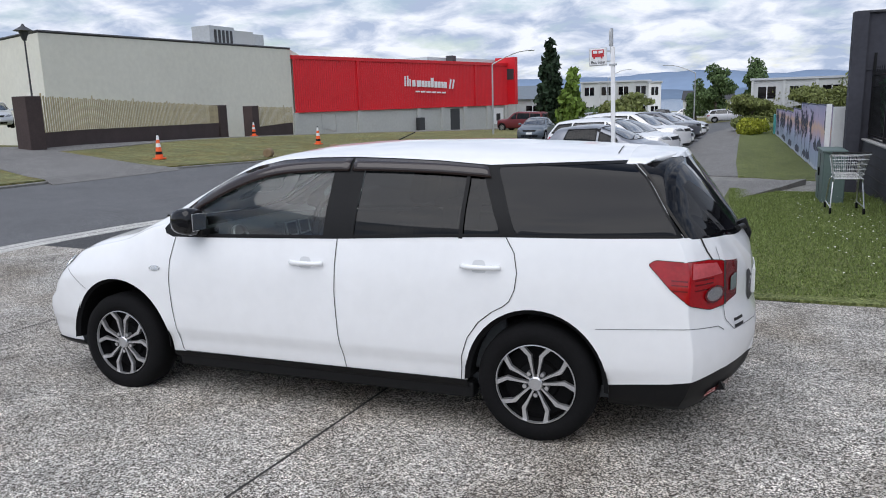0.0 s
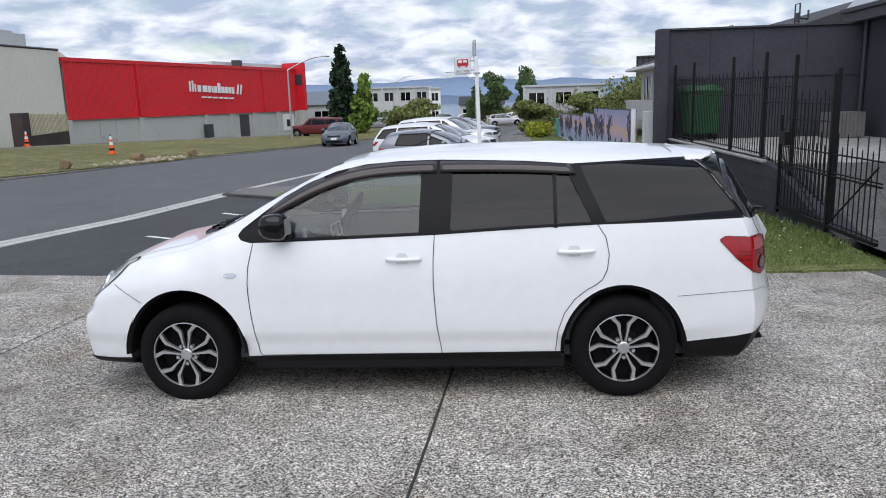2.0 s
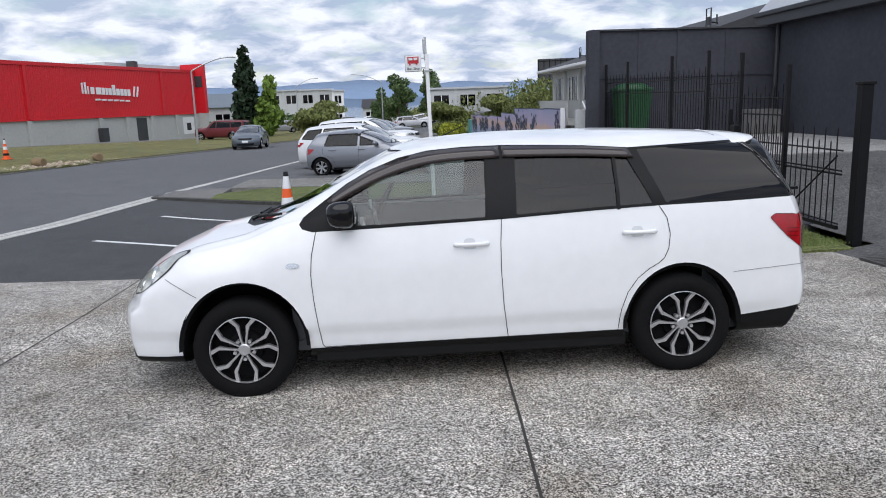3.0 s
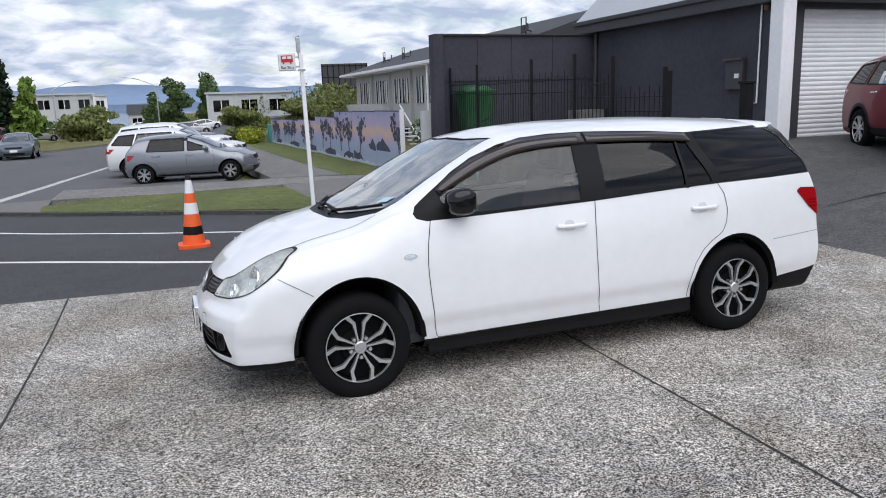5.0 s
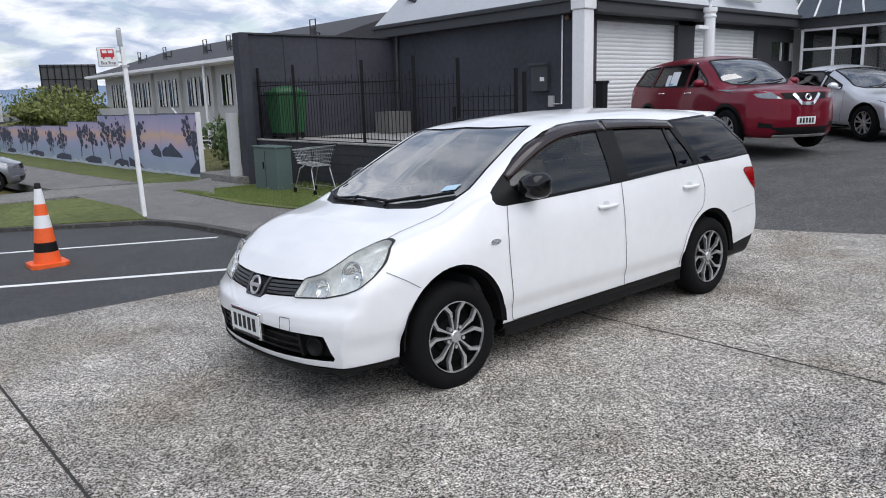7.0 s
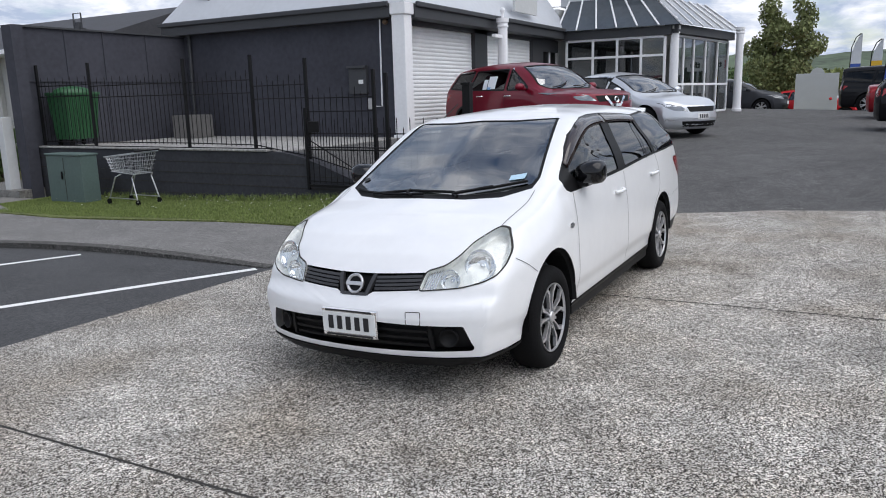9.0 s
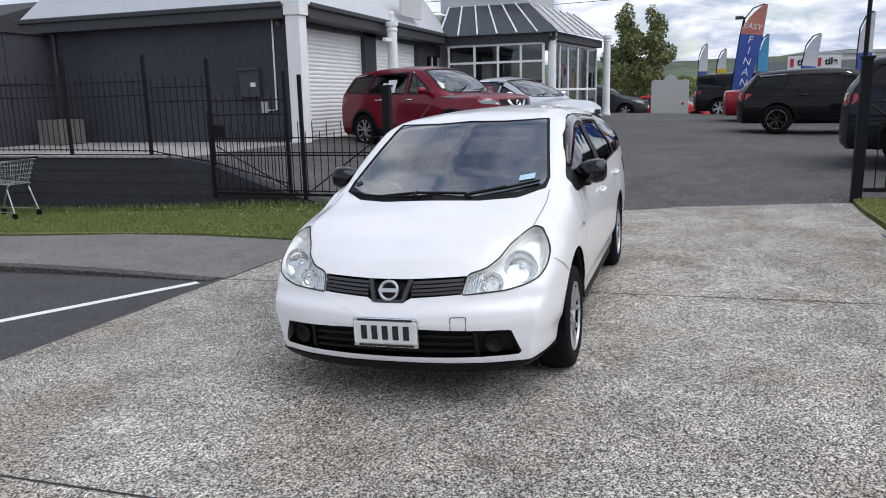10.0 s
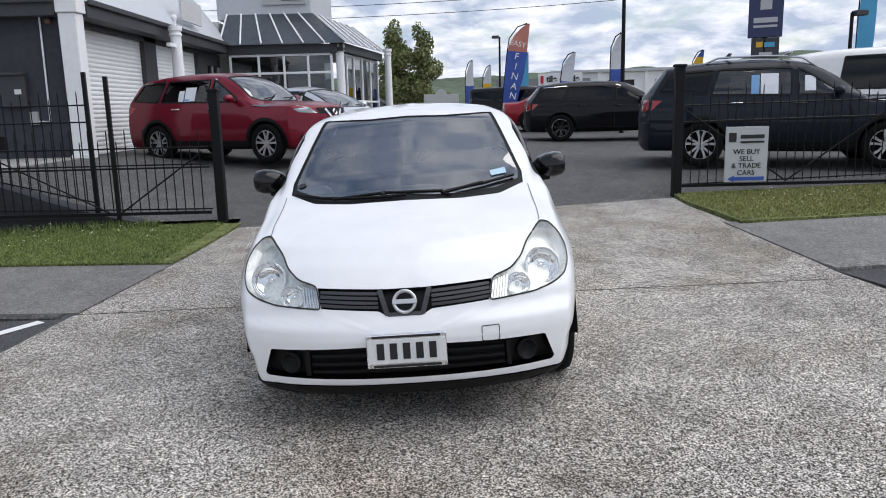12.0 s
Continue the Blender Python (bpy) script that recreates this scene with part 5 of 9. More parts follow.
    for s in (-1, 1):
        part("panel_gap", seam(tree, [(x, s * y) for x, y in half[:4]], "top", 0.004), SHUTLINE, root)
    tail = [(-0.60, 0.96), (-0.595, 0.62), (-0.53, 0.56), (0.53, 0.56), (0.595, 0.62), (0.60, 0.96)]
    gate = panel("tailgate", carve(bm, tail, "back"), WHITECAR)
    part("panel_gap", seam(tree, tail, "back", 0.004), SHUTLINE, root)
    part("plate_recess", project(tree, rounded([(-0.3, 0.65), (0.3, 0.65), (0.28, 0.8), (-0.28, 0.8)], 0.03), "back", 0.002, 0.06), GREYPL, gate)
    rp = part("number_plate", box(2.20, -0.18, 0.665, 2.262, 0.18, 0.79, 0.004), PLATE, gate)
    for k in range(2):
        part("model_mark", seam(tree, [(-0.42 + 0.0, 0.60 - 0.03 * k), (-0.52, 0.60 - 0.03 * k)], "back", 0.014, 0.004), INK, gate)
    # rear wiper and spoiler
    w = bmesh.new()
    rod(w, (2.16, 0.0, 0.935), (2.215, 0.0, 0.95), 0.042, 0.034, 16)
    tube(w, [(2.205, 0.0, 0.90), (2.215, 0.0, 0.95), (2.185, 0.0, 1.02)], 0.026, 10)
    tube(w, [(2.205, 0.0, 0.975), (2.195, -0.12, 1.005), (2.17, -0.42, 1.03)], 0.011)
    part("rear_wiper", w, BLACKPL, root)
    sp = bmesh.new()
    rows = []
    for k in range(17):
        y = 0.575 * (k / 8 - 1)
        end = 1.897 - 0.10 * abs(y / 0.575) ** 3
        z0 = tree.ray_cast(Vector((1.66, y, 4)), Vector((0, 0, -1)))[0].z
        fall = 0.018 * abs(y / 0.575) ** 2.5
        thick = 0.034 * (1 - 0.75 * abs(y / 0.575) ** 6)
        rows.append([sp.verts.new(p) for p in ((1.64, y, z0 - 0.012), (1.67, y, z0 + 0.002), (1.78, y, min(z0 + 0.002, 1.402 - fall)), (end - 0.01, y, 1.392 - fall), (end, y, 1.384 - fall), (end - 0.006, y, 1.388 - fall - thick), (1.72, y, 1.345 - fall))])
    for p, q in zip(rows, rows[1:]):
        for j in range(7):
            sp.faces.new((p[j], p[(j + 1) % 7], q[(j + 1) % 7], q[j]))
    sp.faces.new(rows[0]), sp.faces.new(rows[-1][::-1])
    bmesh.ops.recalc_face_normals(sp, faces=sp.faces)
    part("roof_spoiler", sp, WHITECAR, root, smooth=True)
    part("brake_light", box(1.886, -0.12, 1.368, 1.902, 0.12, 1.388, 0.003), REDLENS, root)
    # bumper skins
    for nm, poly, view in (("front_bumper", [(-2.4, 0.2), (-1.5, 0.2), (-1.56, 0.58), (-1.578, 0.598), (-1.66, 0.650), (-1.755, 0.705), (-2.4, 0.66)], "through"), ("rear_bumper", [(1.4, 0.2), (2.4, 0.2), (2.4, 0.56), (2.13, 0.565), (2.10, 0.60), (1.985, 0.618), (1.8, 0.606), (1.4, 0.583)], "through")):
        panel(nm, carve(bm, poly, view), WHITECAR)
    lining = bm.copy()
    bmesh.ops.delete(lining, geom=[f for f in lining.faces if f.calc_center_median().z < 1.0 or f.calc_center_median().x < -1.1], context="FACES")
    panel("headlining", lining, HEADLINING, sink=-0.03)
    panel("body", bm, WHITECAR)
    spec = dict(hero_spec)
    wheels_and_housings(root, sh, spec)
    cabin_and_seats(root, sh, spec)
    # plate with its frame, tow cover, wipers, stickers, aerial
    pf = part("number_plate", box(-2.182, -0.178, 0.322, -2.155, 0.178, 0.477, 0.006), CHROME, root, "white number plate in a bright frame")
    part("plate_face", box(-2.186, -0.172, 0.345, -2.181, 0.172, 0.456, 0.002), PLATE, pf)
    for k in range(5):
        y = 0.115 - 0.0575 * k
        part("plate_bar", box(-2.189, y - 0.016, 0.365, -2.1855, y + 0.016, 0.438), INK, pf)
    for z, mt in ((0.462, INK), (0.328, INK)):
        part("dealer_strip", box(-2.186, -0.15, z, -2.1818, 0.15, z + 0.010), mt, pf)
    part("panel_gap", seam(tree, rounded([(-0.335, 0.412), (-0.335, 0.478), (-0.413, 0.478), (-0.413, 0.412)], 0.008) , "front", 0.004), JOINT, root)
    for a, pts in (("driver", [(-1.285, 0.40), (-1.275, 0.12), (-1.285, -0.20)]), ("passenger", [(-1.285, -0.22), (-1.20, -0.42), (-1.095, -0.60)])):
        w = bmesh.new()
        on = []
        for x, y in pts:
            h = tree.ray_cast(Vector((x, y, 4)), Vector((0, 0, -1)))[0]
            on.append(h + Vector((-0.004, 0, 0.010)))
        full = [on[0].lerp(on[1], k / 4) for k in range(4)] + [on[1].lerp(on[2], k / 4) for k in range(5)]
        tube(w, full, 0.009, 6)
        by = on[0].y - 0.32 if a == "driver" else on[0].y - 0.02
        base = tree.ray_cast(Vector((-1.34, by, 4)), Vector((0, 0, -1)))[0] + Vector((0, 0, 0.006))
        tube(w, [base, base + Vector((0.03, 0.05, 0.012)), full[4] + Vector((0, 0, 0.006))], 0.010, 6)
        part("wiper", w, BLACKPL, root)
    part("wiper", tube(bmesh.new(), [tree.ray_cast(Vector((x, y, 4)), Vector((0, 0, -1)))[0] + Vector((0, 0, 0.008)) for x, y in ((-1.17, 0.62), (-1.25, 0.46), (-1.30, 0.30), (-1.325, 0.15), (-1.33, 0.0))], 0.009, 6), BLACKPL, root)
    part("inspection_sticker", project(tree, [(-1.10, -0.475), (-1.06, -0.565), (-1.005, -0.560), (-1.045, -0.470)], "top", 0.002, 0.03), STICKER, root, "pale blue windscreen sticker")
    part("round_sticker", project(tree, disc_outline(-1.065, 0.60, 0.022, 20), "top", 0.002, 0.03), INK, root)
    mi = part("rear_view_mirror", box(-0.51, -0.11, 1.26, -0.475, 0.11, 1.32, 0.012), BLACKPL, root)
    part("mirror_stem", rod(bmesh.new(), (-0.48, 0, 1.30), (-0.45, 0, 1.37), 0.01), BLACKPL, mi)
    part("aerial", rod(bmesh.new(), (-0.14, 0.49, 1.41), (0.10, 0.49, 1.51), 0.005, 0.003, 6), BLACKPL, root)
    st = bmesh.new()
    tube(st, [(0.19 * math.cos(2 * math.pi * k / 24), 0.19 * math.sin(2 * math.pi * k / 24), 0) for k in range(25)], 0.016, 6)
    put(st, -0.19, -0.03, -0.01, 0.19, 0.03, 0.02)
    put(st, -0.06, -0.06, -0.02, 0.06, 0.06, 0.03, 0.01)
    part("steering_wheel", st, BLACKPL, root, m=Matrix.Translation((-0.53, 0.36, 0.955)) @ pose(0, 0, 0, 0, -62, 0))
    part("dashboard", box(-1.12, -0.66, 0.72, -0.62, 0.66, 0.935, 0.06), DASH, root)
    stack = part("centre_stack", box(-0.66, -0.15, 0.62, -0.56, 0.15, 0.955, 0.025), DASH, root)
    for y in (-0.075, 0.075):
        part("vent_frame", tube(bmesh.new(), [(-0.548, y - 0.06, 0.86), (-0.566, y - 0.06, 0.945), (-0.566, y + 0.06, 0.945), (-0.548, y + 0.06, 0.86), (-0.548, y - 0.06, 0.86)], 0.006, 6), ALLOY, stack)
    for y in (-0.56, 0.56):
        part("air_vent", lathe([(0.055, 0.0), (0.062, 0.012), (0.068, 0.0), (0.066, -0.02), (0.05, -0.012), (0.0, -0.012)], 20), ALLOY, root, m=Matrix.Translation((-0.60, y, 0.925)) @ pose(0, 0, 0, 0, 75, 0), smooth=True)
    for y in (-0.70, 0.70):
        part("door_card", box(-0.85, y - 0.02, 0.30, 1.10, y + 0.02, 0.945, 0.015), DASH, root)
    for s in (-1, 1):
        b = bmesh.new()
        prof = [(0.0, 0.30), (0.18, 0.72), (0.42, 0.95), (0.70, 1.0), (0.90, 0.90), (0.98, 0.66), (1.0, 0.3)]
        rings = []
        for u, k in prof:
            y = s * (0.755 + 0.20 * u)
            ring = []
            for j in range(16):
                a = 2 * math.pi * j / 16
                ca, sa = math.cos(a), math.sin(a)
                rx, rz = 0.092 * k, 0.078 * k
                px = math.copysign(abs(ca) ** 0.75, ca) * rx * (0.55 if ca > 0 else 1.25)
                ring.append(b.verts.new((-0.69 + px, y, 1.035 + math.copysign(abs(sa) ** 0.7, sa) * rz + 0.012 * u)))
            rings.append(ring)
        for p, q in zip(rings, rings[1:]):
            for j in range(16):
                b.faces.new((p[j], p[(j + 1) % 16], q[(j + 1) % 16], q[j]))
        b.faces.new(rings[0]), b.faces.new(rings[-1])
        bmesh.ops.recalc_face_normals(b, faces=b.faces)
        mir = part("door_mirror", b, GLOSSBLACK, root, "gloss black door mirror", smooth=True)
        part("mirror_foot", box(-0.76, s * 0.70, 0.955, -0.64, s * 0.86, 0.995, 0.012), BLACKPL, mir)
        part("mirror_glass", box(-0.644, s * 0.82, 0.995, -0.638, s * 0.935, 1.09, 0.002), CHROME, mir)
    return root, tree


hero, hero_tree = estate_car()
# ---------------------------------------------------------------- other cars


def spec_for(kind, wb, fo, ro, W, H, r, col, style, flake=0.3, lamp_z=None, tint=False):
    """The parts list of a parked car from its measures."""
    xf, xr = -wb / 2 - fo, wb / 2 + ro
    fl = {"suv": 0.24, "ute": 0.26}.get(kind, 0.19)
    belt = {"suv": 0.65, "hatch": 0.64, "sedan": 0.655, "estate": 0.64, "ute": 0.62, "van": 0.55}[kind] * H
    sb = xf + {"suv": 1.20, "hatch": 0.92, "sedan": 1.25, "estate": 1.2, "ute": 1.3, "van": 0.55}[kind]
    st = sb + {"suv": 0.80, "hatch": 0.95, "sedan": 0.95, "estate": 0.9, "ute": 0.7, "van": 0.6}[kind]
    hood = {"suv": 0.655, "hatch": 0.655, "sedan": 0.66, "estate": 0.66, "ute": 0.64, "van": 0.6}[kind] * H
    nz = {"suv": 0.59, "hatch": 0.50, "sedan": 0.49, "estate": 0.5, "ute": 0.56, "van": 0.5}[kind] * H
    top = [(xf - 0.2, nz - 0.04), (xf + 0.12, nz + 0.02), (xf + 0.45, (nz + hood) / 2 + 0.04), (sb - 0.05, hood), (sb + 0.03, hood + 0.03), ((sb + st) / 2, (hood + H) / 2 + 0.03), (st, H * 0.955), (st + 0.5, H * 0.995)]
    if kind == "sedan":
        top += [(0.35, H), (xr - 1.30, H * 0.94), (xr - 0.62, H * 0.70), (xr - 0.3, H * 0.685), (xr + 0.2, H * 0.66)]
        c1, c0 = xr - 1.25, xr - 0.78
    elif kind == "ute":
        top += [(0.35, H), (xr - 0.4, H * 0.98), (xr + 0.2, H * 0.97)]
        c1, c0 = xr - 0.25, xr - 0.15
    else:
        top += [(0.4, H), (xr - 0.9, H * 0.975), (xr - 0.35, H * 0.935), (xr + 0.2, H * 0.88)]
        c1, c0 = xr - 0.55, xr - 0.28
    wt, wbm = H * 0.905, belt + 0.015
    tail = [(fl - 0.02, xr - 0.12), (fl + 0.1, xr - 0.02), (0.42 * H, xr), (belt - 0.1, xr - 0.02), (belt + 0.02, xr - 0.06), (H * 0.93, xr - (0.42 if kind != "ute" else 0.1)), (H, xr - 0.5)]
    if kind == "sedan":
        tail = [(fl - 0.02, xr - 0.12), (fl + 0.1, xr - 0.02), (0.42 * H, xr), (0.62 * H, xr - 0.03), (0.69 * H, xr - 0.08), (H, xr - 0.4)]
    sh = Shell(top, [(-4, belt - 0.03), (sb, belt - 0.02), (xr, belt + 0.04)], W, W * 0.69, fl,
               [(fl - 0.02, xf + 0.16), (fl + 0.08, xf + 0.03), (0.3 * H, xf), (nz - 0.16, xf + 0.02), (nz, xf + 0.06), (nz + 0.1, xf + 0.2), (hood, xf + 0.6)], tail, mid=belt * 0.64,
               plan=[(-4, 0.88), (xf + 0.3, 0.94), (-wb * 0.4, 1.0), (wb * 0.45, 1.0), (xr - 0.2, 0.96), (4, 0.94)], nose_curve=0.26, tail_curve=0.12)
    bx = -0.02 if kind != "ute" else 0.0
    slope = (st - sb) / (H * 0.955 - hood)
    a0, a1 = sb + 0.42, st + 0.16
    rw = wb / 2 - 0.18
    wins = [("clear" if not tint else "dark", [(a0 - 0.05, wbm), (a0, wbm + 0.06), (a1, wt - 0.03), (bx - 0.04, wt), (bx - 0.04, wbm)]),
            ("dark" if tint else "clear", [(bx + 0.05, wbm), (bx + 0.05, wt), (min(rw, c1) - 0.06, wt - 0.01), (min(rw, c0 - 0.1) + 0.05, wbm + 0.02)])]
    if kind in ("suv", "estate", "ute", "hatch") and c1 > rw + 0.3:
        wins.append(("dark", [(rw + 0.02, wt - 0.015), (rw + 0.12, wbm + 0.02), (c0 - 0.06, wbm + 0.06), (c1, wt - 0.05)]))
    w2 = W / 2
    screen = [(sb, -0.2), (sb + 0.07, -w2 * 0.6), (sb + 0.2, -w2 * 0.76), (st + 0.02, -w2 * 0.62), (st - 0.03, -0.2), (st - 0.03, 0.2), (st + 0.02, w2 * 0.62), (sb + 0.2, w2 * 0.76), (sb + 0.07, w2 * 0.6), (sb, 0.2)]
    lz = lamp_z or nz
    panels = []
    for s in (-1, 1):
        panels.append(("headlamp", "front", [(s * w2 * 0.46, lz - 0.13), (s * w2 * 0.76, lz - 0.11), (s * w2 * 0.90, lz - 0.04), (s * w2 * 0.93, lz + 0.05), (s * w2 * 0.60, lz - 0.02)], HEADLAMP))
        panels.append(("tail_lamp", "back", [(s * w2 * 0.62, belt - 0.22), (s * w2 * 0.86, belt - 0.22), (s * w2 * 0.84, belt - 0.02), (s * w2 * 0.66, belt - 0.04)], REDLENS))
    for v in ("left", "right"):
        panels.append(("tail_lamp", v, [(xr - 0.42, belt - 0.05), (xr - 0.12, belt - 0.03), (xr - 0.16, belt - 0.20), (xr - 0.26, belt - 0.20)], REDLENS))
        panels.append(("sill", v, [(-wb / 2 + r + 0.1, fl + 0.01), (wb / 2 - r - 0.1, fl + 0.01), (wb / 2 - r - 0.1, fl + 0.09), (-wb / 2 + r + 0.1, fl + 0.09)], BLACKPL))
    panels.append(("grille", "front", [(-w2 * 0.42, lz - 0.14), (w2 * 0.42, lz - 0.14), (w2 * 0.48, lz - 0.03), (-w2 * 0.48, lz - 0.03)], BLACKPL))
    panels.append(("lower_grille", "front", [(-w2 * 0.55, fl + 0.06), (w2 * 0.55, fl + 0.06), (w2 * 0.6, fl + 0.18), (-w2 * 0.6, fl + 0.18)], BLACKPL))
    panels.append(("number_plate", "front", [(-0.18, fl + 0.22), (0.18, fl + 0.22), (0.18, fl + 0.345), (-0.18, fl + 0.345)], PLATE))
    fm = fl + 0.12
    seams = [("sides", [(bx, wbm - 0.02), (bx + 0.01, fm)]), ("sides", [(a0 - 0.16, belt - 0.02), (a0 - 0.2, belt - 0.3), (a0 - 0.1, fm), (rw - 0.3, fm)]), ("sides", [(rw + 0.1, belt - 0.02), (rw + 0.12, belt - 0.2), (rw - 0.2, fl + 0.38), (rw - 0.3, fm)])]
    return dict(nose_x=xf, shell=sh, paint=paint("paint_%s_%s" % (kind, "_".join("%02d" % int(c * 99) for c in col)), col, flake), nx=56, nu=24, windows=wins, screen=screen,
                rear_screen=[(-w2 * 0.62, belt + 0.06), (w2 * 0.62, belt + 0.06), (w2 * 0.52, H * 0.89), (-w2 * 0.52, H * 0.89)] if kind != "sedan" else None,
                arches=[(-wb / 2, r + 0.055), (wb / 2, r + 0.055)], hub=r, r=r, style=style, cabin=(sb + 0.25, xr - 0.35), seats=(-0.05, 0.8), mirror=(a0 + 0.02, belt + 0.07),
                panels=panels, seams=seams, category={"ute": "pickup truck", "suv": "car", "van": "van"}.get(kind, "car"))


def park(name, label, spec, x, y, head, z=None, group=""):
    """Parks a car with its middle at x, y; head: degrees its nose points to, from +x to the left."""
    h = radians(head)
    d = Vector((math.cos(h), math.sin(h)))
    wb = spec["arches"][1][0] - spec["arches"][0][0]
    zf, zr = gz(x + d.x * wb / 2, y + d.y * wb / 2), gz(x - d.x * wb / 2, y - d.y * wb / 2)
    zz = (zf + zr) / 2 if z is None else z
    tilt = math.degrees(math.atan2(zf - zr, wb)) if z is None else 0
    return make_car(name, pose(x, y, zz + 0.005, 0, 0, head + 180) @ pose(0, 0, 0, 0, tilt, 0), label, spec, group)


PAPER = pbr("white_price_card", (0.72, 0.74, 0.78), 0.6, var=0.08, scale=9, fine=60)
BLUECARD = pbr("blue_price_card", (0.18, 0.36, 0.62), 0.6, var=0.1, scale=9, fine=60)
SATIN = pbr("satin_silver_trim", (0.55, 0.56, 0.57), 0.35, metal=0.7, var=0.08, scale=9, fine=60)


def dress(car, spec, handle=CHROME, rails=None, cards=(), clad=False, bright=False, vee=False):
    """Trim on a parked car: handles, roof rails, price cards behind the glass, arch and sill cladding, grille."""
    root, tree, sh = car
    wb2 = spec["arches"][1][0]
    r, hub, fl = spec["arches"][1][1], spec["hub"], sh.floor
    belt = interp(0.0, *zip(*sh.belt))
    H = max(p[1] for p in sh.top)
    for view, s in (("left", -1), ("right", 1)):
        for x0 in (-0.22, 0.72):
            z = belt - 0.10
            hit = tree.ray_cast(Vector((x0 + 0.1, 3 * s, z)), Vector((0, -s, 0)))[0]
            h = bmesh.new()
            tube(h, [(x0, hit.y + s * 0.004, z), (x0 + 0.04, hit.y + s * 0.03, z), (x0 + 0.17, hit.y + s * 0.03, z), (x0 + 0.21, hit.y + s * 0.004, z)], 0.014, 8)
            part("door_handle", h, handle, root, smooth=True)
        if clad:
            for wx in (-wb2, wb2):
                arc = [(wx + (r + 0.022) * math.cos(a), hub + (r + 0.022) * math.sin(a)) for a in np.linspace(-0.25, math.pi + 0.25, 22)]
                part("arch_cladding", seam(tree, [(float(u), float(v)) for u, v in arc], view, 0.055, 0.008), BLACKPL, root, smooth=True)
            part("door_cladding", sheet(project(tree, [(-wb2 + r + 0.04, fl + 0.02), (wb2 - r - 0.04, fl + 0.02), (wb2 - r - 0.02, fl + 0.17), (-wb2 + r + 0.02, fl + 0.17)], view, 0.012, 0.1), 0.01), BLACKPL, root)
        if bright:
            for _, p in spec["windows"][:1] + spec["windows"][-1:]:
                top = [q for q in p if q[1] > belt + 0.12]
                if len(top) > 1:
                    part("window_trim", seam(tree, sorted([(x, z + 0.02) for x, z in top]), view, 0.018, 0.006), CHROME, root)
        if rails:
            b = bmesh.new()
            y = s * sh.rw * 0.86
            xs = np.linspace(-0.35, 1.35, 9)
            zs = [tree.ray_cast(Vector((float(x), y, 4)), Vector((0, 0, -1)))[0].z for x in xs]
            tube(b, [(float(x), y, z + (0.075 if 0 < k < 8 else 0.0)) for k, (x, z) in enumerate(zip(xs, zs))], 0.018, 6)
            part("roof_rail", b, rails, root)
        for x0, x1, z0, z1, mt in cards if view == "right" else ():
            part("price_card", project(tree, [(x0, z0), (x1, z0), (x1, z1), (x0, z1)], view, -0.003, 0.1), mt, root)
    if rails:
        for x in (0.05, 0.95):
            z = tree.ray_cast(Vector((x, 0, 4)), Vector((0, 0, -1)))[0].z + 0.09
            part("roof_bar", box(x - 0.03, -sh.rw * 0.95, z - 0.015, x + 0.03, sh.rw * 0.95, z + 0.015, 0.01), rails, root)
    xf = spec["nose_x"]
    for k in range(5):
        y = 0.115 - 0.0575 * k
        part("plate_bar", seam(tree, [(y, fl + 0.245), (y, fl + 0.325)], "front", 0.034, 0.008), INK, root)
    if vee:
        part("grille_vee", sheet(seam(tree, [(-0.24, 0.955), (-0.11, 0.80), (0.11, 0.80), (0.24, 0.955)], "front", 0.05, 0.022), 0.02), CHROME, root)
        part("badge", lathe([(0.03, 0.0), (0.05, 0.012), (0.062, 0.0)], 24, "Z"), CHROME, root, m=Matrix.Translation((xf - 0.005, 0, 0.90)) @ pose(0, 0, 0, 0, -80, 0))
        part("skid_strip", sheet(seam(tree, [(-0.5, fl + 0.035), (0.5, fl + 0.035)], "front", 0.035, 0.012), 0.01), SATIN, root)
        for s in (-1, 1):
            part("fog_recess", project(tree, [(s * 0.52, fl + 0.16), (s * 0.72, fl + 0.18), (s * 0.72, fl + 0.26), (s * 0.55, fl + 0.24)], "front", 0.006, 0.05), BLACKPL, root)
    w = bmesh.new()
    sx = spec["screen"][0][0]
    for y0 in (-0.1, 0.45):
        q = [tree.ray_cast(Vector((sx + 0.06 + dx, y0 + dy, 4)), Vector((0, 0, -1)))[0] + Vector((0, 0, 0.02)) for dx, dy in ((0.0, 0.0), (0.03, -0.25), (0.1, -0.45))]
        tube(w, q, 0.011, 5)
    part("wipers", w, BLACKPL, root)


sp = spec_for("suv", 2.705, 0.93, 1.0, 1.82, 1.71, 0.36, (0.165, 0.003, 0.016), "ten", 0.25)
dress(park("suv", "dark red mid-size suv with alloy wheels parked nose to the gate", sp, 9.75, 3.85, -117, z=0.48), sp, cards=[(0.35, 0.62, 1.16, 1.42, PAPER), (0.64, 0.78, 1.12, 1.36, PAPER), (0.5, 0.62, 1.14, 1.2, BLUECARD)], clad=True, bright=True, vee=True)
sp = spec_for("sedan", 2.7, 0.9, 1.05, 1.79, 1.45, 0.33, (0.62, 0.64, 0.67), "ten", 0.5)
dress(park("sedan", "silver sedan parked beside the showroom", sp, 13.0, 2.75, -120), sp, bright=True)
sp = spec_for("suv", 2.70, 0.92, 1.05, 1.89, 1.73, 0.36, (0.010, 0.0135, 0.022), "ten", 0.4)
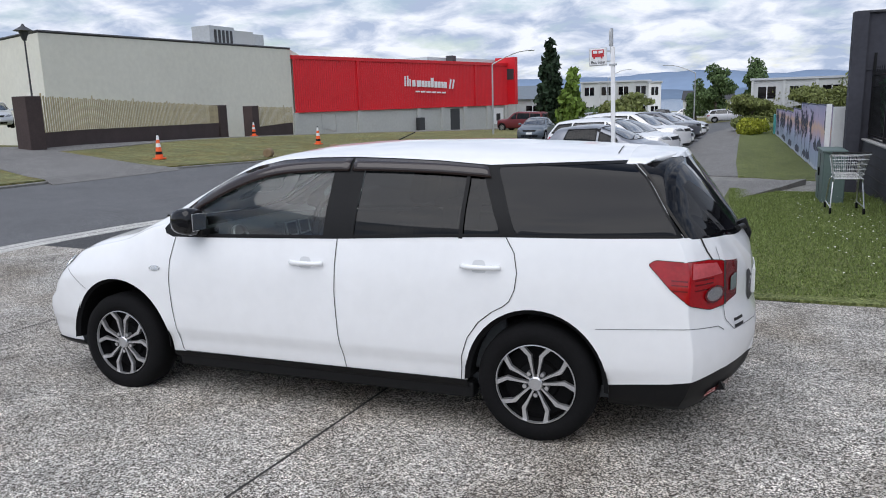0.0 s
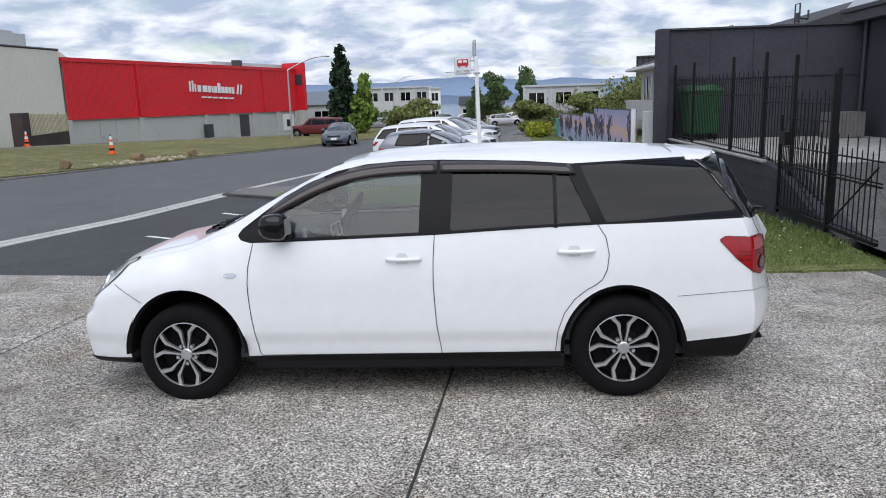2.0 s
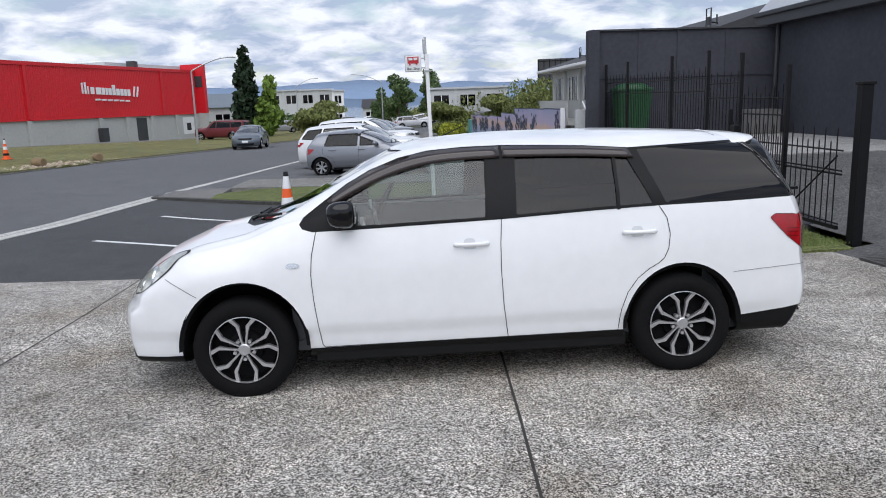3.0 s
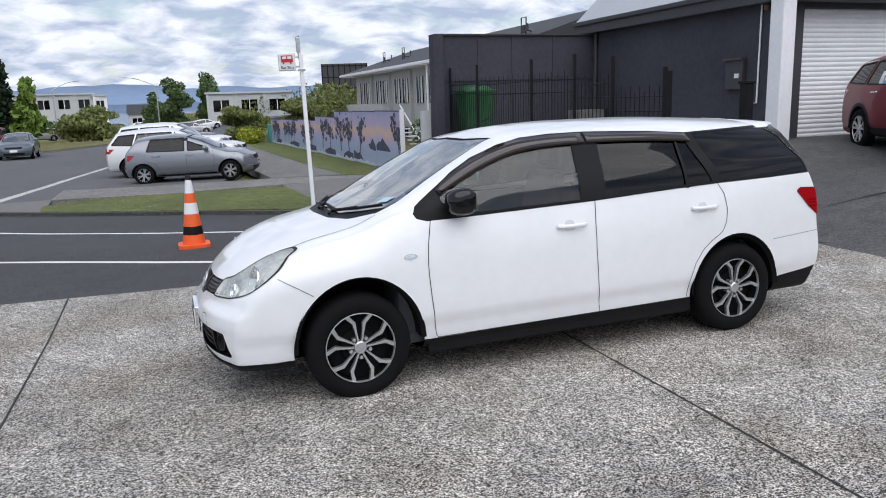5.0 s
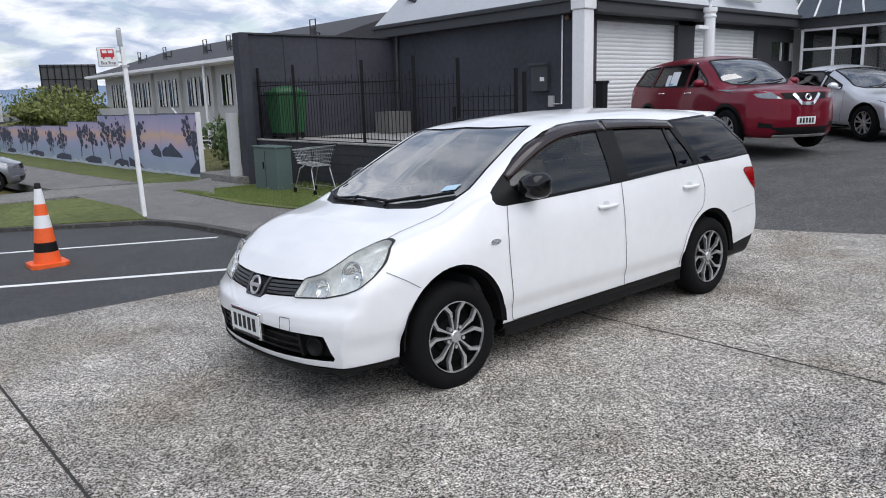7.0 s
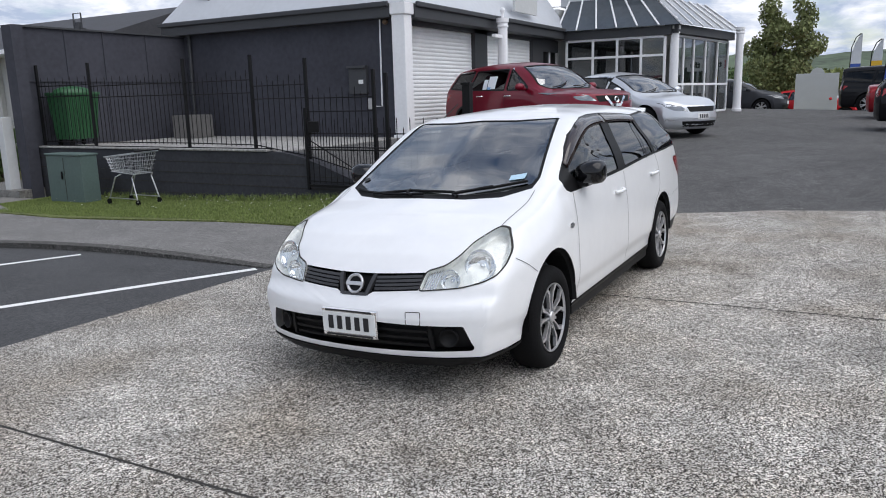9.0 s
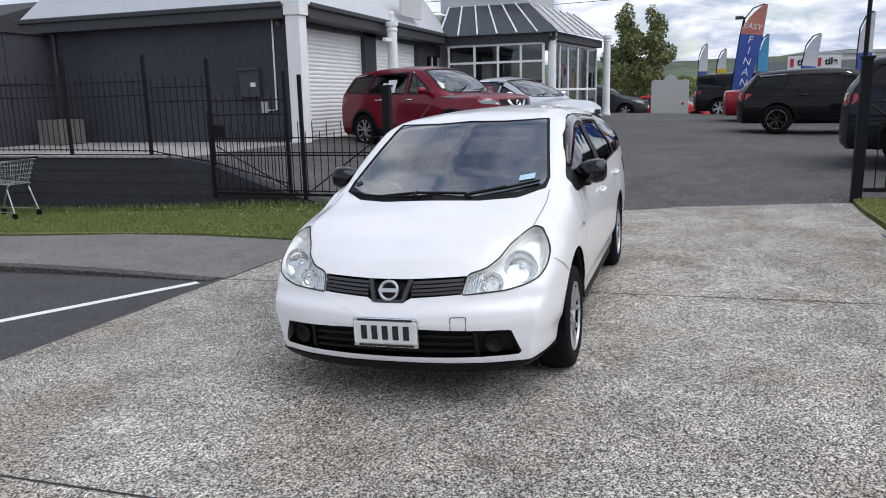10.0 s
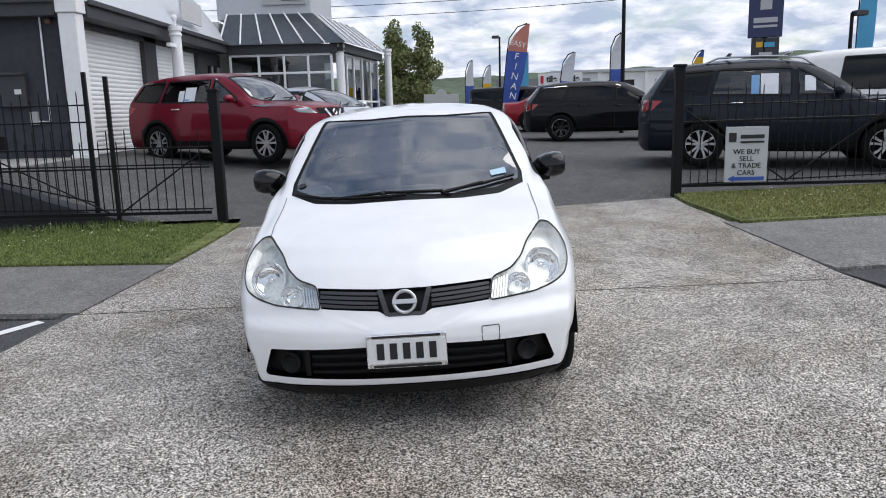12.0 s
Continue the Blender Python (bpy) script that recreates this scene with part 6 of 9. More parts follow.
dress(park("suv", "dark grey suv with roof rails behind the iron fence", sp, 7.4, -5.95, -108), sp, rails=SATIN, cards=[(0.22, 0.48, 1.16, 1.48, PAPER), (0.5, 0.62, 1.14, 1.46, BLUECARD), (-0.32, -0.16, 1.2, 1.44, PAPER)], clad=True)
sp = spec_for("suv", 2.75, 0.95, 1.0, 1.86, 1.57, 0.35, (0.005, 0.005, 0.007), "dark", 0.3, tint=True)
dress(park("crossover_car", "black crossover with black wheels in the yard", sp, 15.2, -4.8, -98), sp, handle=GLOSSBLACK, bright=True)
sp = spec_for("sedan", 2.7, 0.9, 1.0, 1.8, 1.45, 0.33, (0.26, 0.008, 0.016), "dark", 0.3)
dress(park("sedan", "dark red sedan parked in the yard", sp, 20.3, -4.6, -100), sp)
sp = spec_for("ute", 3.1, 0.9, 1.1, 1.85, 1.75, 0.38, (0.012, 0.012, 0.014), "six", 0.3, tint=True)
dress(park("pickup_truck", "black pickup truck parked in the yard", sp, 26.5, -4.0, -100, z=0.48), sp)
park("hatchback", "bright red hatchback at the back of the yard", spec_for("hatch", 2.5, 0.75, 0.7, 1.72, 1.48, 0.3, (0.55, 0.012, 0.02), "dark", 0.1), 34.0, -0.3, -95, z=-0.05)
park("hatchback", "dark grey hatchback beside the showroom", spec_for("hatch", 2.6, 0.85, 0.75, 1.78, 1.47, 0.31, (0.05, 0.052, 0.058), "six", 0.4), 28.2, 2.6, -95)
park("van", "white van behind the dark grey suv", spec_for("van", 2.57, 0.9, 1.2, 1.75, 2.0, 0.32, (0.75, 0.75, 0.74), "six", 0.0, tint=True), 10.9, -9.9, -112)

WHITE2 = (0.78, 0.78, 0.78)
row = "cars parked along the footpath"
sp = spec_for("hatch", 2.42, 0.73, 0.62, 1.66, 1.41, 0.285, (0.24, 0.25, 0.275), "six", 0.6, tint=True)
dress(park("hatchback", "silver grey hatchback with plastic wheel covers", sp, -1.5, 18.72, -14, group=row), sp, handle=sp["paint"])
row_cars = [("suv", "white crossover parked beside the footpath", ("suv", 2.65, 0.9, 0.9, 1.8, 1.57, 0.34, WHITE2, "six", 0.0), 21.2),
            ("hatchback", "white hatchback parked beside the footpath", ("hatch", 2.55, 0.8, 0.7, 1.72, 1.5, 0.3, WHITE2, "six", 0.0), 24.0),
            ("suv", "white suv with roof rails parked beside the footpath", ("suv", 2.7, 0.92, 1.0, 1.85, 1.72, 0.35, WHITE2, "ten", 0.0), 26.9),
            ("sedan", "silver sedan parked beside the footpath", ("sedan", 2.65, 0.9, 1.0, 1.77, 1.46, 0.32, (0.5, 0.52, 0.54), "ten", 0.4), 29.9),
            ("hatchback", "white hatchback parked beside the footpath", ("hatch", 2.55, 0.8, 0.7, 1.72, 1.5, 0.3, WHITE2, "six", 0.0), 33.0),
            ("suv", "grey suv parked beside the footpath", ("suv", 2.65, 0.9, 0.9, 1.8, 1.66, 0.34, (0.12, 0.125, 0.14), "ten", 0.4), 36.6),
            ("sedan", "white sedan parked beside the footpath", ("sedan", 2.65, 0.9, 1.0, 1.77, 1.46, 0.32, WHITE2, "six", 0.0), 40.6),
            ("hatchback", "silver hatchback parked beside the footpath", ("hatch", 2.55, 0.8, 0.7, 1.72, 1.5, 0.3, (0.45, 0.47, 0.5), "six", 0.4), 45.5)]
for nm, lb, sp, y in row_cars:
    park(nm, lb, spec_for(*sp), interp(y, (18, 36, 50), (-1.8, -1.8, -1.5)), y + 0.5, -12, group=row)
park("sedan", "grey blue sedan standing in the street", spec_for("sedan", 2.65, 0.9, 1.0, 1.78, 1.46, 0.32, (0.12, 0.145, 0.17), "ten", 0.5), -9.9, 43, -88)
park("pickup_truck", "maroon pickup truck with a canopy across the street", spec_for("ute", 3.0, 0.85, 1.1, 1.8, 1.78, 0.37, (0.16, 0.03, 0.035), "six", 0.3, tint=True), -16.2, 62, 165)
far_cars = "cars in the far car park"
for x, y, hd, col, kd in ((-15.0, 88, 200, (0.3, 0.31, 0.33), "hatch"), (-13.4, 94, 200, (0.3, 0.02, 0.03), "hatch"), (-11.5, 101, 200, WHITE2, "estate"), (-9, 110, 190, (0.05, 0.05, 0.06), "suv"), (-6, 120, 185, WHITE2, "suv"), (3, 96, 10, WHITE2, "hatch"), (6, 108, 10, (0.35, 0.02, 0.03), "hatch"), (1, 84, 5, (0.5, 0.5, 0.52), "estate"), (10, 125, 10, WHITE2, "suv"), (-4, 135, 185, (0.4, 0.42, 0.44), "sedan")):
    park("car", "parked car in the far car park", spec_for(kd, 2.6, 0.85, 0.85, 1.76, 1.66 if kd == "suv" else 1.48, 0.32, col, "six", 0.2), x, y, hd, group=far_cars)

# ---------------------------------------------------------------- sales yard building


def yz(x, y):
    """Level of the ramp up to the terrace and the garage apron."""
    b = gz(x, y)
    return b + (max(0.64, gz(x, 7)) - b) * smooth01(3.8, 6.5, y)


bm = bmesh.new()
xs, ys = np.linspace(4.7, 18.5, 22), np.linspace(2.5, 7.0, 14)
g = [[bm.verts.new((x, y, yz(x, y) + 0.008)) for x in xs] for y in ys]
for p, q in zip(g, g[1:]):
    for k in range(len(xs) - 1):
        bm.faces.new((p[k], p[k + 1], q[k + 1], q[k]))
thing(part("yard", bm, YARD, smooth=True), "worn asphalt ramp up to the garage doors", "yard", kind="structure")
TERRACE = stone("terrace_concrete", [(0.3, (0.2, 0.195, 0.185)), (0.6, (0.32, 0.315, 0.3)), (0.85, (0.46, 0.45, 0.43))], 60, patch=0.25, patch_scale=0.6, bump=0.3)
thing(part("terrace", slab([(4.65, 6.5), (8.9, 6.5), (8.9, 13.3), (4.65, 13.3)], -0.4, 0.66), TERRACE), "pale concrete terrace behind the retaining wall", "terrace", kind="structure")

# retaining wall, ramping down at the gate end, with block courses
bm = bmesh.new()
prof = [(13.3, 0.66), (10.0, 0.66), (6.9, 0.66), (6.5, 0.63), (4.0, -0.02)]
vs = []
for x in (4.52, 4.72):
    vs.append([bm.verts.new((x, y, z)) for y, z in prof] + [bm.verts.new((x, y, -0.8)) for y, z in prof[::-1]])
bm.faces.new(vs[0]), bm.faces.new(vs[1][::-1])
n = len(vs[0])
for k in range(n):
    bm.faces.new((vs[0][k], vs[0][(k + 1) % n], vs[1][(k + 1) % n], vs[1][k]))
bmesh.ops.recalc_face_normals(bm, faces=bm.faces)
retaining = thing(part("retaining_wall", bm, RETAIN), "dark painted block retaining wall", "wall", kind="structure")
for k in range(5):
    z = 0.45 - 0.2 * k
    part("course_line", box(4.514, 4.1 + max(0, (z + 0.02) * 3.85), z, 4.522, 13.2, z + 0.012), JOINT, retaining)
part("coping", box(4.49, 6.7, 0.661, 4.75, 13.15, 0.70, 0.01), TERRACE, retaining)
rise = [(y, max(interp(y, (4.0, 6.5, 6.9), (-0.02, 0.63, 0.66)), yz(4.75, y)) + 0.015) for y in (3.95, 4.3, 4.7, 5.1, 5.5, 5.9, 6.2, 6.45, 6.69)]
part("ramp_edge", slab(rise + [(y, z - 0.14) for y, z in rise[::-1]], 4.515, 4.84, m=Matrix(((0, 0, 1, 0), (1, 0, 0, 0), (0, 1, 0, 0), (0, 0, 0, 1)))), RETAIN, retaining)

# dark screen wall
screen_wall = thing(part("wall_screen", box(4.3, 13.2, 0.2, 8.9, 13.34, 3.16), DARKWALL), "tall charcoal screen wall with flat panels", "wall", kind="structure")
for x in (5.44, 6.40, 7.59):
    part("batten", box(x - 0.025, 13.178, 0.67, x + 0.025, 13.199, 3.16), DARKWALL, screen_wall)
part("end_post", box(4.20, 13.12, -0.45, 4.46, 13.44, 3.19), DARKWALL, screen_wall)
part("capping", box(4.25, 13.14, 3.161, 8.9, 13.38, 3.20), CHARCOAL, screen_wall)
part("rail", box(4.4, 13.165, 2.05, 8.8, 13.177, 2.09), DARKWALL, screen_wall)

# main building
bld = empty("dealership_building", pose(0, 0, 0), "charcoal and white car dealership with roller doors and a glazed showroom", "building")
part("wall", box(8.8, 6.78, 0.2, 9.0, 13.5, 3.26), DARKWALL, bld)
part("wall", box(8.8, 13.5, 0.2, 18.3, 13.7, 3.26), DARKWALL, bld)
bm = box(8.98, 6.7, 0.3, 9.42, 6.92, 3.3)
put(bm, 12.55, 6.7, 0.3, 13.28, 6.92, 3.3), put(bm, 16.45, 6.7, 0.3, 17.3, 6.92, 3.3), put(bm, 9.42, 6.7, 3.1, 16.45, 6.92, 3.3)
put(bm, 17.3, 6.7, 0.3, 18.6, 6.92, 2.3), put(bm, 17.3, 6.7, 2.82, 18.6, 6.92, 3.3)
part("garage_wall", bm, CHARCOAL, bld)
ROLLER = pbr("white_roller_door", (0.82, 0.83, 0.83), 0.45, var=0.06, scale=2, fine=20)
for a, b in ((9.42, 12.55), (13.28, 16.45)):
    bm = bmesh.new()
    n = 27
    rows = []
    for k in range(n * 4 + 1):
        z = 0.62 + (3.1 - 0.62) * k / (n * 4)
        y = 6.82 - 0.016 * abs(math.sin(math.pi * k / 4))
        rows.append((bm.verts.new((a, y, z)), bm.verts.new((b, y, z))))
    for p, q in zip(rows, rows[1:]):
        bm.faces.new((p[0], p[1], q[1], q[0]))
    rd = part("roller_door", bm, ROLLER, bld)
    part("door_handle", box((a + b) / 2 + 1.0, 6.785, 1.5, (a + b) / 2 + 1.15, 6.80, 1.56), BLACKPL, rd)
wf = part("window", box(17.3, 6.78, 2.3, 18.6, 6.82, 2.82), TINT_SOLID, bld)
for x in (17.3, 17.95, 18.55):
    part("window_frame", box(x, 6.74, 2.3, x + 0.05, 6.779, 2.82), WHITEPAINT, wf)
# fascias and gutter
bm = box(8.93, 6.30, 3.2, 18.3, 6.68, 3.48, 0.01)
put(bm, 8.55, 6.72, 3.2, 8.79, 13.75, 3.48, 0.01)
part("fascia", bm, CHARCOAL, bld)
part("gutter", box(8.93, 6.23, 3.42, 18.3, 6.29, 3.53, 0.02), CHARCOAL, bld)
part("gutter", box(8.49, 6.72, 3.42, 8.54, 13.8, 3.53, 0.02), CHARCOAL, bld)
ROOFPALE = pbr("pale_grey_roof_steel", (0.50, 0.52, 0.55), 0.5, var=0.07, scale=0.4, fine=8)
bm = bmesh.new()
base, topv = [(8.55, 6.32), (18.6, 6.32), (18.6, 13.75), (8.55, 13.75)], [(10.3, 8.2), (18.6, 8.2), (18.6, 11.9), (10.3, 11.9)]
lo, hi = [bm.verts.new((x, y, 3.49)) for x, y in base], [bm.verts.new((x, y, 6.0)) for x, y in topv]
for k in range(4):
    bm.faces.new((lo[k], lo[(k + 1) % 4], hi[(k + 1) % 4], hi[k]))
bm.faces.new(hi)
bmesh.ops.recalc_face_normals(bm, faces=bm.faces)
part("roof", bm, ROOFPALE, bld)
part("roof_sign", box(14.2, 6.30, 3.75, 15.8, 6.36, 4.3), PALEWALL, bld)
part("roof_vent", rod(bmesh.new(), (8.95, 12.3, 4.05), (8.95, 12.7, 4.2), 0.05), CHARCOAL, bld)


def column(x, y, z0, z1, finial=True):
    c = part("column", lathe([(0.17, z0), (0.17, z0 + 0.10), (0.15, z0 + 0.13), (0.14, z0 + 0.2), (0.125, z1 - 0.24), (0.15, z1 - 0.22), (0.15, z1 - 0.19), (0.13, z1 - 0.17), (0.13, z1 - 0.13), (0.16, z1 - 0.10), (0.16, z1), (0.0, z1 + 0.01)], 20), WHITEPAINT, bld, smooth=False, m=pose(x, y, 0))
    if finial:
        b = lathe([(0.035, z1), (0.025, z1 + 0.08), (0.04, z1 + 0.11), (0.07, z1 + 0.18), (0.05, z1 + 0.25), (0.0, z1 + 0.27)], 14)
        part("finial", b, WHITEPAINT, c, smooth=True)
    return c


bm = box(8.58, 6.36, 0.55, 8.89, 6.69, 3.25, 0.02)
ca = part("column", bm, WHITEPAINT, bld)
part("column_cap", box(8.55, 6.32, 3.251, 8.92, 6.71, 3.50, 0.015), WHITEPAINT, ca)
part("column_base", box(8.55, 6.32, 0.50, 8.577, 6.71, 0.72, 0.01), WHITEPAINT, ca)
column(12.85, 6.05, 0.72, 3.45)
column(18.35, 2.9, 0.60, 3.42)
column(23.3, 1.75, 0.72, 3.62, False)
part("column_arm", box(12.3, 6.0, 2.95, 12.85, 6.09, 3.03), WHITEPAINT, bld)
# showroom glazing: front facing the gate, return along the yard
SHOW = glass("showroom_glass", (0.30, 0.33, 0.35), clear=1.0)


def glazing(p, q, z0, z1, panels, rails):
    """A glazed wall of framed panes between two corners."""
    p, q = Vector(p), Vector(q)
    d = (q - p)
    ang = math.atan2(d.y, d.x)
    m = Matrix.Translation((p.x, p.y, 0)) @ Matrix.Rotation(ang, 4, "Z")
    L = d.length
    xs = [L * f for f in panels]
    for a, b in zip(xs, xs[1:]):
        pane = part("pane", box(a + 0.03, -0.01, z0 + 0.05, b - 0.03, 0.01, z1 - 0.05, m=m), SHOW, bld)
        pane.visible_shadow = False
    for a in xs:
        part("mullion", box(a - 0.035, -0.05, z0, a + 0.035, 0.05, z1, 0.008, m=m), WHITEPAINT, bld)
    for z in [z0, z1] + rails:
        part("transom", box(0.036, -0.045, z - 0.035, L - 0.036, 0.045, z + 0.035, 0.008, m=m), WHITEPAINT, bld)


glazing((18.2, 6.25), (18.2, 3.15), 0.78, 3.12, (0, 0.28, 0.53, 0.77, 1), [2.58])
glazing((18.4, 2.98), (23.6, 2.2), 0.78, 3.15, (0, 0.17, 0.34, 0.55, 0.78, 1), [1.7])
bm = box(18.1, 2.95, 3.16, 18.42, 6.3, 3.42)
put(bm, -0.1, -0.18, 3.2, 5.4, 0.22, 3.46, m=Matrix.Translation((18.3, 2.95, 0)) @ Matrix.Rotation(math.atan2(-0.78, 5.2), 4, "Z"))
part("fascia", bm, CHARCOAL, bld)
part("floor", slab([(18.25, 6.2), (18.25, 3.1), (23.6, 2.4), (23.6, 6.9), (18.25, 6.9)], 0.55, 0.76), pbr("showroom_tiles", (0.3, 0.29, 0.27), 0.4, var=0.1, scale=2, fine=20), bld)
part("back_wall", box(18.62, 6.7, 0.9, 23.8, 6.9, 4.2), PALEWALL, bld)
part("back_wall", box(23.65, 4.2, 0.9, 23.8, 6.69, 4.2), PALEWALL, bld)
part("ceiling", slab([(18.3, 6.7), (18.3, 3.1), (23.6, 2.45), (23.6, 6.7)], 3.19, 3.24), PALEWALL, bld)
part("desk", box(20.0, 4.6, 0.76, 21.4, 5.3, 1.75, 0.02), WHITEPAINT, bld)
# glazed canopy roof with white bars
CANOPY = pbr("dark_canopy_glass", (0.06, 0.07, 0.08), 0.12, var=0.2, scale=1.5, fine=8, coat=0.4)
A = [Vector((17.95, 6.5, 3.43)), Vector((17.95, 2.65, 3.43)), Vector((23.9, 1.8, 3.5))]
B = [Vector((19.1, 6.5, 4.45)), Vector((19.1, 3.8, 4.45)), Vector((23.9, 3.1, 4.5))]
for k in (0, 1):
    bm = bmesh.new()
    v = [bm.verts.new(p) for p in (A[k], A[k + 1], B[k + 1], B[k])]
    bm.faces.new(v)
    bmesh.ops.recalc_face_normals(bm, faces=bm.faces)
    cn = part("canopy", bm, CANOPY, bld)
    for i in range(7):
        t = i / 6
        part("glazing_bar", rod(bmesh.new(), A[k].lerp(A[k + 1], t) + Vector((0, 0, 0.02)), B[k].lerp(B[k + 1], t) + Vector((0, 0, 0.02)), 0.028, n=6), WHITEPAINT, cn)
part("tower", box(19.1, 3.85, 4.3, 23.9, 6.8, 7.2), ROOFPALE, bld)
ts = part("tower_sign", box(19.03, 3.95, 4.72, 19.095, 5.35, 5.35, 0.01), pbr("sign_grey", (0.42, 0.44, 0.44), 0.5, var=0.05), bld)
part("sign_emblem", slab([(5.1, 4.85), (5.25, 5.25), (5.14, 5.25), (5.04, 4.95), (4.96, 5.25), (4.85, 5.25)], 0, 0.02, m=Matrix(((0, 0, -1, 19.03), (1, 0, 0, 0), (0, 1, 0, 0), (0, 0, 0, 1)))), INK, ts)
part("sign_bar", box(19.01, 4.1, 5.0, 19.028, 4.75, 5.18), INK, ts)
part("sign_bar", box(19.01, 4.1, 4.84, 19.028, 4.75, 4.9), INK, ts)

# on the west wall: meter box, conduit, sensor lamp, downpipe
mb = thing(part("meter_box", box(8.69, 7.48, 1.62, 8.795, 7.96, 2.24, 0.012), CHARCOAL), "dark grey meter box on the charcoal wall", "meter box")
part("meter_window", box(8.675, 7.56, 1.84, 8.689, 7.68, 1.93), PLATE, mb)
part("visor", box(8.64, 7.46, 2.19, 8.69, 7.98, 2.24), CHARCOAL, mb)
cond = thing(part("conduit", tube(bmesh.new(), [(8.77, 7.11, 3.2), (8.77, 7.13, 1.34), (8.77, 7.42, 1.34)], 0.018), WHITEPAINT), "white plastic conduit down the charcoal wall", "conduit")
part("junction_box", box(8.72, 7.34, 1.28, 8.795, 7.48, 1.52, 0.01), pbr("grey_plastic_box", (0.4, 0.4, 0.4), 0.5), cond)
thing(part("wall_lamp", lathe([(0.0, 0.02), (0.05, 0.0), (0.065, -0.05), (0.03, -0.09), (0.0, -0.09)], 14), pbr("brown_lamp_shade", (0.16, 0.1, 0.06), 0.5), smooth=True, m=pose(8.74, 6.95, 3.17)), "small brown wall lamp under the fascia", "lamp")
thing(part("downpipe", tube(bmesh.new(), [(8.73, 12.95, 3.3), (8.73, 12.98, 0.67)], 0.045), CHARCOAL), "charcoal downpipe in the wall corner", "pipe")
WEATHERED = pbr("weathered_grey_planter", (0.16, 0.155, 0.15), 0.85, var=0.25, scale=3, fine=30)
pl = thing(part("planter", slab([(-0.5, -0.3), (0.5, -0.3), (0.5, 0.3), (-0.5, 0.3)], 0, 0.56), WEATHERED, m=pose(8.1, 12.4, 0.665) @ Matrix.Diagonal((0.72, 1, 1, 1))), "weathered grey slatted planter box on the terrace", "planter")
for k in range(9):
    part("slat", box(-0.5 + 0.1125 * k, -0.325, 0.01, -0.4 + 0.1125 * k, -0.302, 0.55), WEATHERED, pl)
# ---------------------------------------------------------------- iron fence and gates


def picket_bay(name, p, q, z0a, z0b, za, zb, label, extra=0.14, gap=0.115, parent=None):
    """A bay of fence between two posts: two rails and thin pickets. z0: foot, z: top rail, at each end."""
    root = parent or empty(name, pose(0, 0, 0), label, "fence")
    p, q = Vector(p), Vector(q)
    d = q - p
    n = int(d.length / gap)
    for a, b in ((z0a + 0.06, z0b + 0.06), (za, zb), (za - 0.22, zb - 0.22)):
        part("rail", rod(bmesh.new(), (p.x, p.y, a), (q.x, q.y, b), 0.010, n=6), IRON, root)
    me = None
    for k in range(1, n):
        t = k / n
        c = p.lerp(q, t)
        lo, hi = z0a + (z0b - z0a) * t + 0.03, za + (zb - za) * t + (extra if k % 2 else extra * 0.35)
        if me is None:
            b = rod(bmesh.new(), (0, 0, 0), (0, 0, 1), 0.0075, n=5)
            rod(b, (0, 0, 1), (0, 0, 1.03), 0.0075, 0.001, n=5)
            me = bpy.data.meshes.new("picket")
            b.to_mesh(me), b.free()
            me.materials.append(IRON)
        o = new("picket", me)
        o.matrix_basis = Matrix.Translation((c.x, c.y, lo)) @ Matrix.Diagonal((1, 1, hi - lo, 1))
        o.parent = root
    return root


def fence_post(x, y, z0, z1, w, parent):
    b = box(x - w / 2, y - w / 2, z0, x + w / 2, y + w / 2, z1, 0.004)
    return part("post", b, IRON, parent)


iron_fence = empty("iron_fence", pose(0, 0, 0), "black iron picket fence stepping down the retaining wall", "fence")
posts = [(4.5, 0.15, 1.97), (5.85, 0.48, 2.20), (7.05, 0.66, 2.31), (8.7, 0.68, 2.32), (11.4, 0.68, 2.36), (13.1, 0.68, 2.38)]
for y, z0, z1 in posts:
    fence_post(4.62, y, z0 - 0.1, z1, 0.05, iron_fence)
for (ya, a0, a1), (yb, b0, b1) in zip(posts, posts[1:]):
    lvl = min(a1, b1) - 0.42
    picket_bay("", (4.62, ya), (4.62, yb), a0 + 0.05, b0 + 0.05, lvl, lvl, "", parent=iron_fence)
part("ledge", box(4.59, 6.65, 0.70, 4.65, 13.1, 0.715), IRON, iron_fence)

gate = empty("iron_gate", pose(0, 0, 0), "black iron picket gate standing shut beside the driveway", "gate")
fence_post(4.43, 5.75, 0.05, 1.40, 0.045, gate)
picket_bay("", (4.43, 5.75), (4.43, 2.9), 0.14, 0.11, 0.98, 0.98, "", extra=0.22, parent=gate)
part("rail", rod(bmesh.new(), (4.43, 5.75, 0.72), (4.43, 2.9, 0.72), 0.012, n=6), IRON, gate)
part("bottom_bar", box(4.41, 2.92, 0.105, 4.45, 5.75, 0.145), IRON, gate)
fence_post(4.43, 4.14, 0.05, 1.9, 0.05, gate)
part("brace", rod(bmesh.new(), (4.42, 5.65, 0.86), (4.42, 4.25, 0.14), 0.011, n=6), IRON, gate)
part("brace", rod(bmesh.new(), (4.42, 4.1, 0.14), (4.42, 2.98, 0.92), 0.011, n=6), IRON, gate)
part("lock_box", box(4.39, 5.5, 1.0, 4.47, 5.68, 1.18, 0.01), BLACKPL, gate)
gp = thing(part("gate_post", box(4.52, 2.76, -0.3, 4.64, 2.88, 1.70, 0.008), IRON), "black square steel gate post", "post", group="gate posts")
part("post_cap", box(4.505, 2.745, 1.68, 4.655, 2.895, 1.715, 0.006), IRON, gp)
